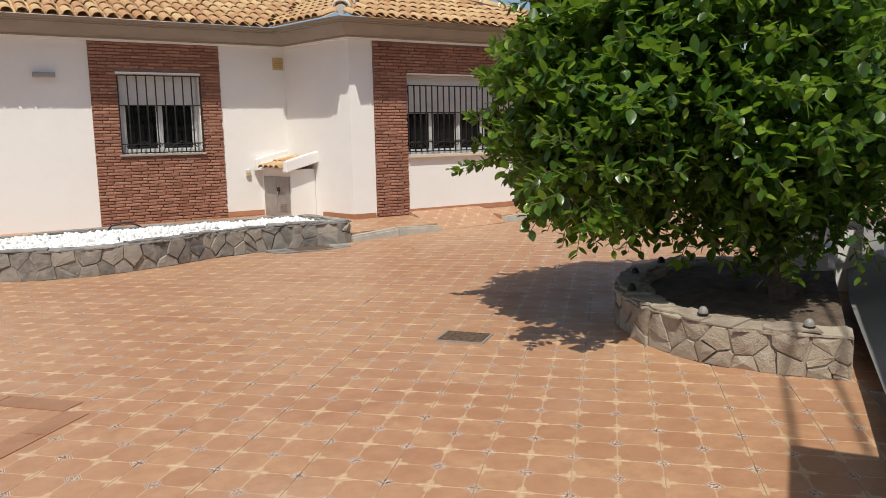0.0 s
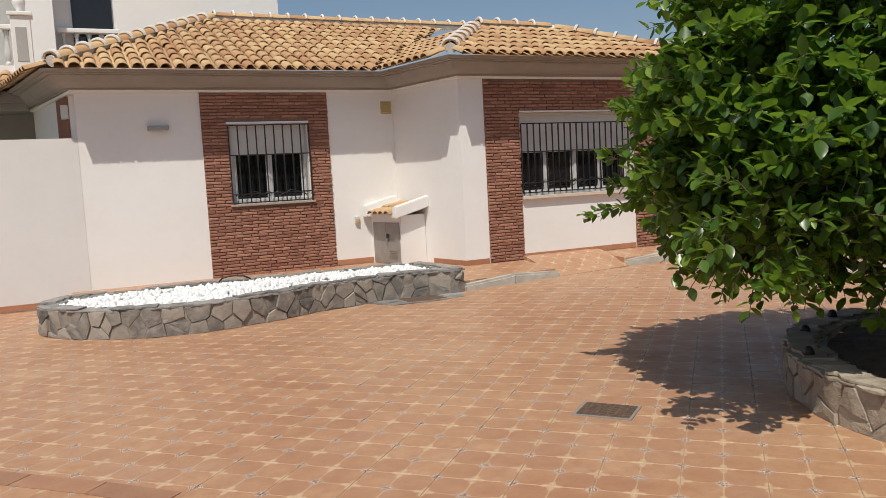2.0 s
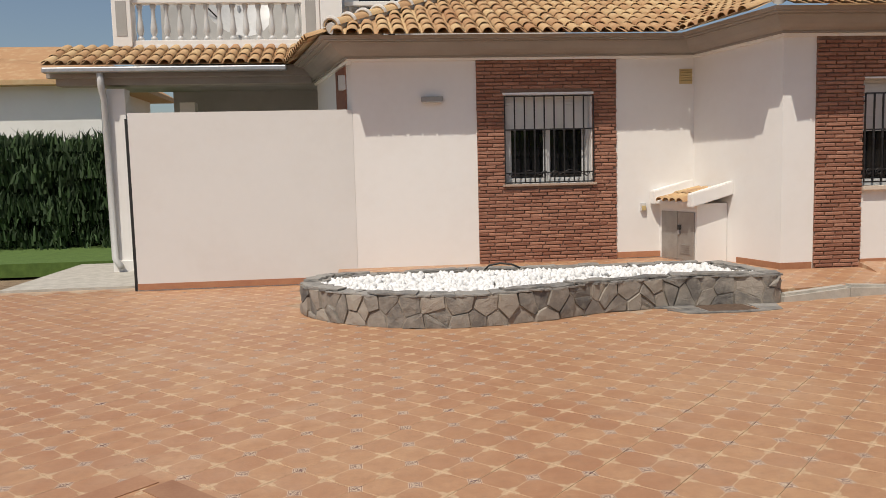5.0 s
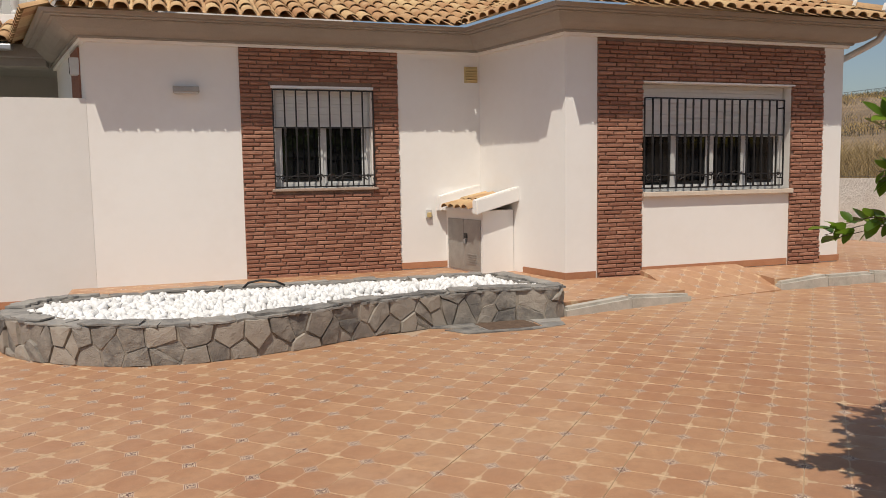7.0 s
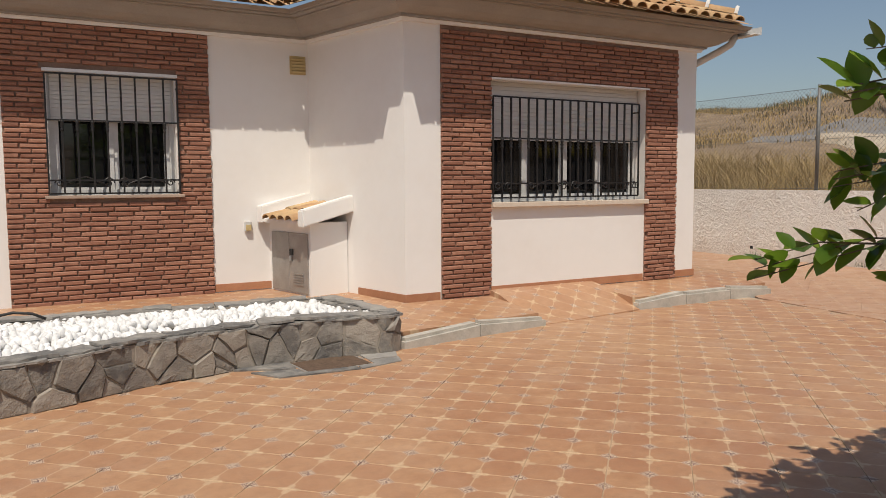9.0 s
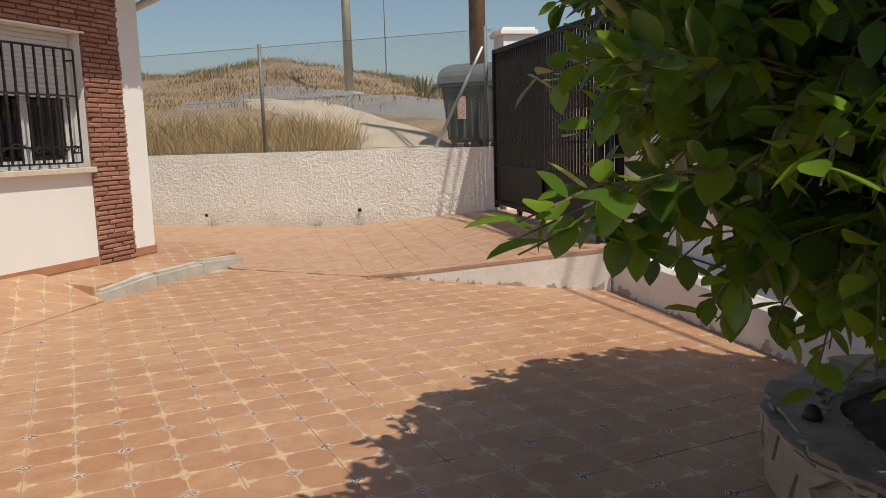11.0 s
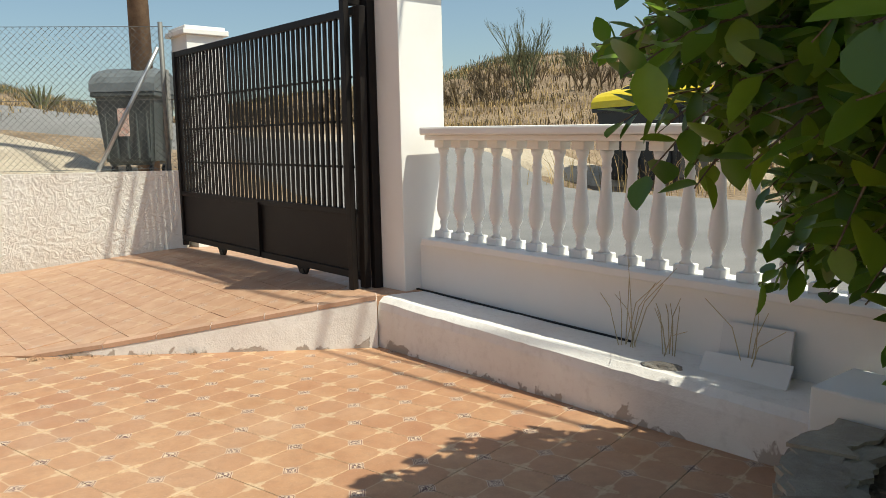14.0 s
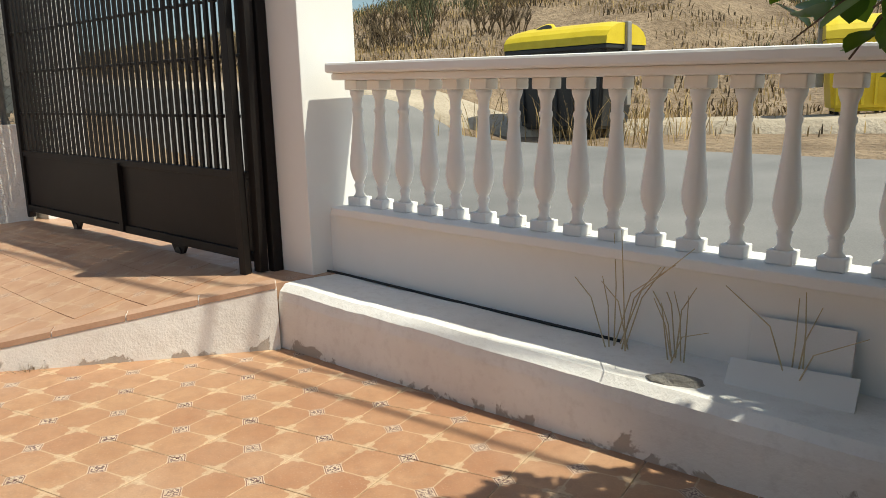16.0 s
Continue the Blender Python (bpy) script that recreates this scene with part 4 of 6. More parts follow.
def crazy_stones(length, height, size, rng):
    """Irregular polygons that fill a strip, each drawn in a little from its neighbours."""
    n = int(length / size)
    rows = max(2, round(height / (size * 0.75)))
    pts = [((i + rng.uniform(0.0, 1.0)) * length / n, (j + rng.uniform(0.05, 0.95)) * height / rows) for i in range(-1, n + 1) for j in range(rows)]
    pts += [(rng.uniform(0, length), rng.uniform(0, height)) for _ in range(n // 2)]
    cells = []
    for i, (x, y) in enumerate(pts):
        poly = [(max(0, x - 2 * size), 0), (min(length, x + 2 * size), 0), (min(length, x + 2 * size), height), (max(0, x - 2 * size), height)]
        if x < -size or x > length + size:
            continue
        for j, (u, v) in enumerate(pts):
            if i != j and abs(u - x) < 3 * size:
                a, b = u - x, v - y
                L = math.hypot(a, b)
                poly = clip_poly(poly, a / L, b / L, (a * (x + u) + b * (y + v)) / 2 / L - 0.0025)
                if len(poly) < 3:
                    break
        if len(poly) >= 3:
            cells.append(poly)
    return cells


def stone_planter(name, outer, height, thick, mats, label, cap_size, seed, gz, fill_label):
    """A bed walled with irregular stones and capped with thin slabs. outer runs round the bed with the outside on its right."""
    rng = random.Random(seed)
    w = thing(name, label, "planter")
    line = resample(outer, 0.06)
    L = 0.06 * (len(line) - 1)

    def at(s):
        s = max(0.0, min(L - 1e-4, s))
        i = int(s / 0.06)
        p = line[i].lerp(line[i + 1], s / 0.06 - i)
        d = (line[min(i + 2, len(line) - 1)] - line[max(i - 1, 0)]).normalized()
        return p, d, Vector((d.y, -d.x))

    stone, cap, joint = mats
    core = [(p.x, p.y) for p in line[::2]] + [(line[-1].x, line[-1].y)]
    part("wall_core", sweep(bmesh.new(), core, [(0.008, -0.15), (0.008, height - 0.03), (-thick, height - 0.03), (-thick, -0.15)]), joint, w)
    for poly in crazy_stones(L, height - 0.035, 0.225, rng):
        if len(poly) < 3:
            continue
        cx, cy = sum(p[0] for p in poly) / len(poly), sum(p[1] for p in poly) / len(poly)
        bm = bmesh.new()
        proud = rng.uniform(0.010, 0.042)
        fr, bk = [], []
        dense = []
        for p, q in zip(poly, poly[1:] + poly[:1]):
            m = max(1, int(math.hypot(q[0] - p[0], q[1] - p[1]) / 0.09))
            dense += [(p[0] + (q[0] - p[0]) * k / m + rng.uniform(-0.006, 0.006), p[1] + (q[1] - p[1]) * k / m + rng.uniform(-0.005, 0.005)) for k in range(m)]
        for s, h in dense:
            P, d, nn = at(s)
            z = gz(P.x, P.y) + h
            bk.append(bm.verts.new((P.x - nn.x * 0.02, P.y - nn.y * 0.02, z)))
            k = rng.uniform(0.04, 0.12)
            s2, h2 = s + (cx - s) * k, h + (cy - h) * k
            P, d, nn = at(s2)
            o = proud + rng.uniform(-0.006, 0.006)
            fr.append(bm.verts.new((P.x + nn.x * o, P.y + nn.y * o, gz(P.x, P.y) + h2)))
        P, d, nn = at(cx)
        mid = bm.verts.new((P.x + nn.x * (proud + rng.uniform(0, 0.016)), P.y + nn.y * (proud + 0.004), gz(P.x, P.y) + cy))
        for i in range(len(fr)):
            j = (i + 1) % len(fr)
            bm.faces.new((bk[i], bk[j], fr[j], fr[i]))
            bm.faces.new((fr[i], fr[j], mid))
        bmesh.ops.recalc_face_normals(bm, faces=bm.faces)
        part("stone", bm, stone, w)
    # capping of thin ragged sheets, two courses that overlap
    for course, (reach, keep) in enumerate(((1.0, 1.0), (0.75, 0.75))):
        s = course * 0.15
        while s < L - 0.12:
            ln = rng.uniform(0.55, 1.5) * cap_size
            a, b = s + 0.004, min(L, s + ln) - 0.004
            s += ln
            if rng.random() > keep:
                continue
            bm = bmesh.new()
            k = max(2, int((b - a) / 0.06))
            th = rng.uniform(0.012, 0.024)
            tz = height - 0.040 + 0.021 * course + rng.uniform(-0.004, 0.006)
            tilt = rng.uniform(-0.012, 0.012)
            skew = rng.uniform(-0.05, 0.05)
            lean = rng.uniform(0.0, 0.05) * course
            inn, out = [], []
            for i in range(k + 1):
                u = a + (b - a) * i / k
                P, d, nn = at(u)
                o1 = 0.022 + rng.uniform(-0.022, 0.026) - lean * rng.uniform(0.5, 1.5)
                Q, d2, nq = at(min(L, max(0.0, u + skew)))
                o2 = thick * rng.uniform(0.78, 1.10) * reach
                base = gz(P.x, P.y) + tz + tilt * (i / k - 0.5)
                out.append((P + nn * o1, base))
                inn.append((Q - nq * o2, base + rng.uniform(-0.003, 0.006)))
            ring = out + inn[::-1]
            lo = [bm.verts.new((p.x, p.y, z)) for p, z in ring]
            hi = [bm.verts.new((p.x, p.y, z + th + rng.uniform(-0.004, 0.004))) for p, z in ring]
            m = len(ring)
            for i in range(m):
                bm.faces.new((lo[i], lo[(i + 1) % m], hi[(i + 1) % m], hi[i]))
            for i in range(k):
                bm.faces.new((hi[i], hi[i + 1], hi[m - 2 - i], hi[m - 1 - i]))
                bm.faces.new((lo[i + 1], lo[i], lo[m - 1 - i], lo[m - 2 - i]))
            bmesh.ops.recalc_face_normals(bm, faces=bm.faces)
            part("cap_slab", bm, cap, w)
    return w, line


PA = catmull([(5.16, 11.45), (5.30, 10.75), (5.30, 10.12), (4.6, 10.22), (3.9, 10.18), (3.2, 10.02), (2.5, 9.74), (1.75, 9.58), (1.0, 9.70), (0.42, 10.1), (0.02, 10.65), (-0.02, 11.15), (0.25, 11.52), (0.9, 11.62), (2.5, 11.62), (4.0, 11.58), (5.12, 11.50)])
PA = PA[::-1]
bed_a, line_a = stone_planter("gravel_planter", PA, 0.36, 0.26, (SLATE, SLATE_CAP, JOINT_AND_GAP_SHADE), "curved slate-walled bed filled with white pebbles", 0.42, 3, lambda x, y: 0.0, "")


def inside_poly(x, y, poly):
    c = False
    for p, q in zip(poly, poly[1:] + poly[:1]):
        if (p[1] > y) != (q[1] > y) and x < (q[0] - p[0]) * (y - p[1]) / (q[1] - p[1]) + p[0]:
            c = not c
    return c


def pebbles():
    rng = random.Random(12)
    poly = [(p.x, p.y) for p in line_a[::2]]
    bm = bmesh.new()
    prism(bm, [(2.6 + (x - 2.6) * 0.94, 10.7 + (y - 10.7) * 0.86) for x, y in poly], 0.0, 0.29)
    # bed in the dark joint colour, so the pebble gaps look shaded
    part("gap_shade_bed", bm, JOINT_AND_GAP_SHADE, bed_a)
    # a few unit stones, copied about
    src = []
    for k in range(5):
        b = bmesh.new()
        bmesh.ops.create_icosphere(b, subdivisions=2, radius=1.0)
        for v in b.verts:
            v.co *= 1 + 0.22 * noise.noise(v.co * 1.3 + Vector((k * 3.1, 0, 0)))
        src.append((np.array([v.co for v in b.verts]), [[v.index for v in f.verts] for f in b.faces]))
        b.free()
    vs, fs, n = [], [], 0
    for x in np.arange(-0.1, 5.35, 0.063):
        for y in np.arange(9.6, 11.7, 0.063):
            px, py = x + rng.uniform(-0.03, 0.03), y + rng.uniform(-0.03, 0.03)
            if not inside_poly(px, py, poly):
                continue
            dist = min((Vector((px, py)) - p).length for p in line_a[::3])
            if dist < 0.22:
                continue
            heap = 0.07 * smooth01((dist - 0.2) / 0.5) * (0.6 + 0.8 * noise.noise((px * 1.1, py * 1.1, 2)))
            c, f = rng.choice(src)
            q = Euler((rng.uniform(0, 6), rng.uniform(0, 6), rng.uniform(0, 6))).to_matrix()
            sc = np.array((rng.uniform(0.042, 0.068), rng.uniform(0.030, 0.044), rng.uniform(0.022, 0.034)))
            p = (c * sc) @ np.array(q).T + np.array((px, py, 0.275 + heap + rng.uniform(0, 0.03)))
            k0 = n
            vs.append(p)
            n += len(p)
            fs += [[k0 + i for i in face] for face in f]
    me = bpy.data.meshes.new("white_pebbles")
    me.from_pydata(np.concatenate(vs).tolist(), [], fs)
    me.materials.append(PEBBLE)
    me.shade_smooth()
    ob = new("white_pebbles", me)
    tagged(ob, "bright white rounded pebbles heaped in the bed", "pebbles", kind="stuff")


pebbles()

PB = catmull([st(3.42, 0.10), (6.95, 4.62), (6.45, 4.90), (5.85, 4.83), (5.25, 4.50), (4.85, 4.10), (4.58, 3.62), (4.52, 3.10), (4.66, 2.62), (4.95, 2.22), st(6.42, 0.42)])
bed_b, line_b = stone_planter("tree_planter", PB, 0.31, 0.26, (FIELD, FIELD, FIELD_JOINT), "round bed walled with brown field stones holding the lemon tree", 0.34, 8, lambda x, y: 0.0, "")
bm = bmesh.new()
poly = [(p.x, p.y) for p in line_b[::3]] + [st(6.3, 0.45), st(3.5, 0.45)]
cen = Vector((6.2, 3.5))
bm2 = bmesh.new()
for r in range(9):
    for p in poly:
        q = cen.lerp(Vector(p), r / 8)
        bm2.verts.new((q.x, q.y, 0.245 + 0.05 * noise.noise((q.x * 3, q.y * 3, 0)) + 0.03 * noise.noise((q.x * 9, q.y * 9, 3))))
bm2.verts.ensure_lookup_table()
m = len(poly)
for r in range(8):
    for i in range(m):
        j = (i + 1) % m
        bm2.faces.new([bm2.verts[k] for k in (r * m + i, r * m + j, (r + 1) * m + j, (r + 1) * m + i)])
bmesh.ops.remove_doubles(bm2, verts=bm2.verts, dist=0.001)
bmesh.ops.recalc_face_normals(bm2, faces=bm2.faces)
bm.free()
tagged(part("planter_soil", bm2, SOIL, smooth=True), "dark dry soil under the lemon tree", "soil", kind="stuff")


# ---- garden wall and the porch at the back ----
tagged(part("wall_garden", boxed(-2.53, A_X0 - 0.002, A_Y - 0.0, A_Y + 0.22, -0.05, 2.50), DARKER_WHITE), "plain white garden wall beside the house", "wall", kind="structure")
# added black strip that stands in for the darkness of the gap here
tagged(part("dark_gap_strip", boxed(-2.575, -2.532, A_Y + 0.01, A_Y + 0.21, 0.0, 2.42), BLACK), "black strip for the dark gap at the end of the garden wall", "door", kind="structure")


# ---- street wall, balustrade, pillars ----
def street_thing(name, label, cat, kind="structure", z=0.0):
    w = thing(name, label, cat, loc=(O.x, O.y, z), rz=STREET_RZ)
    if kind:
        tagged(w, kind=kind)
    return w


# in the street frame x runs away from the gate and y towards the street
def sbox(s0, s1, o0, o1, z0, z1, bevel=0.0):
    return boxed(s0, s1, o0, o1, z0, z1, bevel=bevel)


RAIL_Z, PLINTH_Z = 1.60, 0.785


def build_street_wall(m, s1, label):
    w = street_thing("wall_street", label, "wall")
    w.matrix_world = m
    part("base_wall", sbox(-0.1, s1, WALL_IN, WALL_OUT, -0.3, PLINTH_Z - 0.05), WHITE, w)
    part("plinth", sbox(0.05, s1, WALL_IN - 0.06, WALL_OUT + 0.045, PLINTH_Z - 0.05, PLINTH_Z, bevel=0.008), WHITE, w)
    rail = bmesh.new()
    box(rail, 0.05, s1, WALL_IN - 0.02, WALL_OUT + 0.02, RAIL_Z - 0.07, RAIL_Z - 0.03, bevel=0.01)
    box(rail, 0.05, s1, WALL_IN - 0.07, WALL_OUT + 0.06, RAIL_Z - 0.03, RAIL_Z + 0.03, bevel=0.014)
    part("handrail", rail, WHITE, w, "white moulded concrete handrail")
    h = RAIL_Z - 0.07 - PLINTH_Z
    bm = bmesh.new()
    box(bm, -0.052, 0.052, -0.052, 0.052, 0, 0.055, bevel=0.006)
    box(bm, -0.052, 0.052, -0.052, 0.052, h - 0.055, h, bevel=0.006)
    lathe(bm, [(r * 0.88, z * (h - 0.11) / 0.64 + 0.054) for r, z in ((0.046, 0), (0.030, 0.02), (0.029, 0.045), (0.036, 0.065), (0.036, 0.075), (0.028, 0.085), (0.045, 0.115), (0.060, 0.16), (0.063, 0.20), (0.056, 0.26),
                (0.043, 0.36), (0.035, 0.45), (0.032, 0.50), (0.038, 0.515), (0.038, 0.53), (0.031, 0.54), (0.033, 0.585), (0.046, 0.615), (0.050, 0.64))], 18)
    me = bpy.data.meshes.new("baluster")
    bm.to_mesh(me)
    bm.free()
    me.materials.append(WHITE)
    for p in me.polygons:
        p.use_smooth = len(p.vertices) == 4 and p.area < 0.003
    oc = (WALL_IN + WALL_OUT) / 2
    s = 0.13
    while s < s1:
        share("baluster", me, w, (s, oc, PLINTH_Z), (0, 0, 0))
        s += 0.192
    return w


build_street_wall(pose(O.x, O.y, 0.02, 0, 1.75, STREET_RZ + 1.0), 3.4, "low white rendered wall carrying a turned balustrade")
build_street_wall(pose(*st(3.4, 0.47), -0.09, 0, 0.3, STREET_RZ + 0.5), 14.0, "white balustrade wall behind the tree bed")


def pillar(s0, s1, o0, o1, z1, label, cap=True):
    w = street_thing("gate_pillar", label, "pillar", kind="")
    part("shaft", sbox(s0, s1, o0, o1, -0.2, z1, bevel=0.006), WHITE, w)
    if cap:
        part("cap", sbox(s0 - 0.05, s1 + 0.05, o0 - 0.05, o1 + 0.05, z1, z1 + 0.06, bevel=0.008), WHITE, w)
        part("cap_top", sbox(s0 - 0.02, s1 + 0.02, o0 - 0.02, o1 + 0.02, z1 + 0.06, z1 + 0.10, bevel=0.008), WHITE, w)
    return w


pillar(-0.41, -0.01, 0.26, 0.69, 2.67, "tall white rendered gate pillar beside the balustrade")
pillar(-4.40, -3.95, 0.24, 0.68, 2.84, "white gate pillar with a flat cap by the fence")
# added out of view, sized to cast the broad shadow on the patio
pillar(9.14, 9.85, 0.78, 1.20, 2.66, "unseen broad white pillar placed for its shadow on the patio")


# the low bench wall at the foot of the balustrade
def bench():
    bm = bmesh.new()
    prof = [(-0.002, -0.1), (-0.002, 0.28), (0.01, 0.335), (0.05, 0.372), (0.13, 0.378), (0.40, 0.376), (0.47, 0.376), (0.47, -0.1)]
    rows = []
    for i in range(61):
        s = -0.02 + 3.62 * i / 60
        w = 0.006 * noise.noise((s * 3, 0, 0)) + 0.004 * noise.noise((s * 9, 0, 5))
        rows.append([bm.verts.new((s, o + w, z + (w if z > 0 else 0))) for o, z in prof])
    for a, b in zip(rows, rows[1:]):
        for k in range(len(prof) - 1):
            bm.faces.new((a[k], a[k + 1], b[k + 1], b[k]))
    bm.faces.new(rows[0]), bm.faces.new(rows[-1])
    bmesh.ops.recalc_face_normals(bm, faces=bm.faces)
    w = street_thing("bench_wall", "low worn white masonry ledge at the wall foot", "ledge")
    w.matrix_world = pose(O.x, O.y, 0.01, 0, 2.0, STREET_RZ)
    part("ledge", bm, WORN, w, smooth=False)
    part("end_block", sbox(3.24, 3.62, -0.02, 0.40, -0.1, 0.52, bevel=0.012), WHITE, w)
    return w


bench()


# ---- sliding gate ----
def build_gate():
    w = street_thing("sliding_gate", "dark brown steel gate of upright bars above solid panels", "gate", kind="")
    w.matrix_world = pose(O.x, O.y, -0.073, 0, 1.02, STREET_RZ)
    s0, s1, o = -4.10, -0.33, 0.13
    zb, zm, zt = 0.525, 1.06, 2.64

    def bar(name, a0, a1, z0, z1, o0=-0.02, o1=0.02, par=w, label=""):
        return part(name, boxed(a0, a1, o + o0, o + o1, z0, z1, bevel=0.003), GATE, par, label)

    bar("upright", s0, s0 + 0.07, zb - 0.06, zt, -0.03, 0.03)
    bar("upright", s1 - 0.07, s1, zb - 0.06, zt, -0.03, 0.03)
    bar("bottom_rail", s0 + 0.07, s1 - 0.07, zb, zb + 0.06, -0.03, 0.03)
    bar("middle_rail", s0 + 0.07, s1 - 0.07, zm - 0.025, zm + 0.025, -0.025, 0.025)
    bar("top_rail", s0 + 0.07, s1 - 0.07, zt - 0.06, zt, -0.025, 0.025)
    mid = s0 + (s1 - s0) * 0.52
    for a, b in ((s0 + 0.07, mid - 0.03), (mid + 0.03, s1 - 0.07)):
        bar("panel", a, b, zb + 0.06, zm - 0.025, -0.008, 0.008, label="solid dark brown sheet panel")
    bar("panel_post", mid - 0.03, mid + 0.03, zb + 0.01, zm, -0.045, 0.02)
    n = 42
    for i in range(n):
        s = s0 + 0.07 + (s1 - s0 - 0.14) * (i + 0.5) / n
        b = bar("bar", s - 0.019, s + 0.019, zm + 0.025, zt - 0.06, -0.010, 0.010)
        for k, z in enumerate((zm + 0.36, zm + 0.72, zm + 1.06)):
            if (i + k) % 2 == 0:
                part("knuckle", boxed(s - 0.028, s + 0.028, o - 0.017, o + 0.017, z - 0.011, z + 0.011, bevel=0.004), GATE, b)
    for s in (s0 + 1.05, s0 + 2.75):
        bm = bmesh.new()
        vs = [(s - 0.10, zb), (s + 0.10, zb), (s + 0.035, zb - 0.09), (s - 0.035, zb - 0.09)]
        a = [bm.verts.new((x, o - 0.012, z)) for x, z in vs]
        b = [bm.verts.new((x, o + 0.012, z)) for x, z in vs]
        bm.faces.new(a), bm.faces.new(b[::-1])
        for i in range(4):
            bm.faces.new((a[i], a[(i + 1) % 4], b[(i + 1) % 4], b[i]))
        bmesh.ops.recalc_face_normals(bm, faces=bm.faces)
        br = part("wheel_bracket", bm, GATE, w)
        part("wheel", tube(bmesh.new(), [(s, o - 0.02, zb - 0.06), (s, o + 0.02, zb - 0.06)], 0.040, seg=14), IRON, br)
    # the guide frame that keeps the leaf upright at the pillar
    g = street_thing("gate_guide", "dark steel guide frame straddling the gate by the pillar", "gate frame", kind="")
    for name, a0, a1, o0, o1, z0, z1 in (("near_post", -0.45, -0.385, 0.03, 0.08, 0.36, 2.66),
                                         ("head", -0.45, -0.385, 0.08, 0.185, 2.59, 2.66), ("wall_post", -0.36, -0.30, 0.185, 0.258, 0.34, 2.66), ("tie", -0.45, -0.36, 0.185, 0.235, 2.59, 2.66)):
        part(name, boxed(a0, a1, o0, o1, z0, z1, bevel=0.004), GATE, g)
    return w


build_gate()

# ---- boundary wall with chain-link fence ----
FX = 13.62
tagged(part("wall_boundary", sweep(bmesh.new(), [(13.58, 8.10), (FX, 9.5), (FX + 0.05, 12.0), (FX + 0.1, 17.0)], [(0.0, -0.2), (0.0, 1.32), (0.20, 1.32), (0.20, -0.2)]), ROUGHW),
       "rough white plastered boundary wall", "wall", kind="structure")


def fence():
    w = thing("chain_link_fence", "galvanised chain-link fence on top of the white wall", "fence")
    y0, y1, z0, z1 = 8.15, 17.0, 1.32, 2.95
    x = FX + 0.12
    for y in (8.28, 11.95, 15.2):
        bm = bmesh.new()
        tube(bm, [(x, y, 1.25), (x, y, 3.0)], 0.028, seg=10)
        part("post", bm, WIRE, w, smooth=True)
    bm = bmesh.new()
    tube(bm, [(x, 9.1, 1.28), (x, 8.32, 2.72)], 0.024, seg=8)
    part("brace", bm, ALU, w, smooth=True)
    vs, fs = [], []
    r = 0.0021
    step = 0.075
    H = z1 - z0
    i = int((y0 - H) / step)
    while i * step < y1 + H:
        for sgn in (1, -1):
            a0 = i * step
            ya, yb = (a0, a0 + H) if sgn > 0 else (a0, a0 - H)
            za, zb = z0, z1
            lo, hi = (ya, yb)
            # cut to the fence's length
            t0, t1 = 0.0, 1.0
            for lim, up in ((y0, 0), (y1, 1)):
                if sgn > 0:
                    t = (lim - ya) / H
                    if up:
                        t1 = min(t1, t)
                    else:
                        t0 = max(t0, t)
                else:
                    t = (ya - lim) / H
                    if up:
                        t0 = max(t0, t)
                    else:
                        t1 = min(t1, t)
            if t1 - t0 < 0.01:
                continue
            p = Vector((x + 0.03 * sgn * 0.05, ya + sgn * H * t0, z0 + H * t0))
            q = Vector((x + 0.03 * sgn * 0.05, ya + sgn * H * t1, z0 + H * t1))
            d = (q - p).normalized()
            s1 = Vector((1, 0, 0))
            s2 = d.cross(s1)
            k = len(vs)
            for e in (p, q):
                vs += [tuple(e + s1 * r), tuple(e + s2 * r), tuple(e - s1 * r), tuple(e - s2 * r)]
            fs += [(k + j, k + (j + 1) % 4, k + 4 + (j + 1) % 4, k + 4 + j) for j in range(4)]
        i += 1
    for z in (z0 + 0.03, z1, (z0 + z1) / 2):
        k = len(vs)
        for y in (y0, y1):
            vs += [(x - 0.003, y, z - 0.003), (x + 0.003, y, z - 0.003), (x + 0.003, y, z + 0.003), (x - 0.003, y, z + 0.003)]
        fs += [(k + j, k + (j + 1) % 4, k + 4 + (j + 1) % 4, k + 4 + j) for j in range(4)]
    me = bpy.data.meshes.new("wire_mesh")
    me.from_pydata(vs, [], fs)
    me.materials.append(WIRE)
    ob = new("wire_mesh", me)
    ob.parent = w
    ob["label"] = "thin galvanised diamond wire mesh"
    return w


fence()


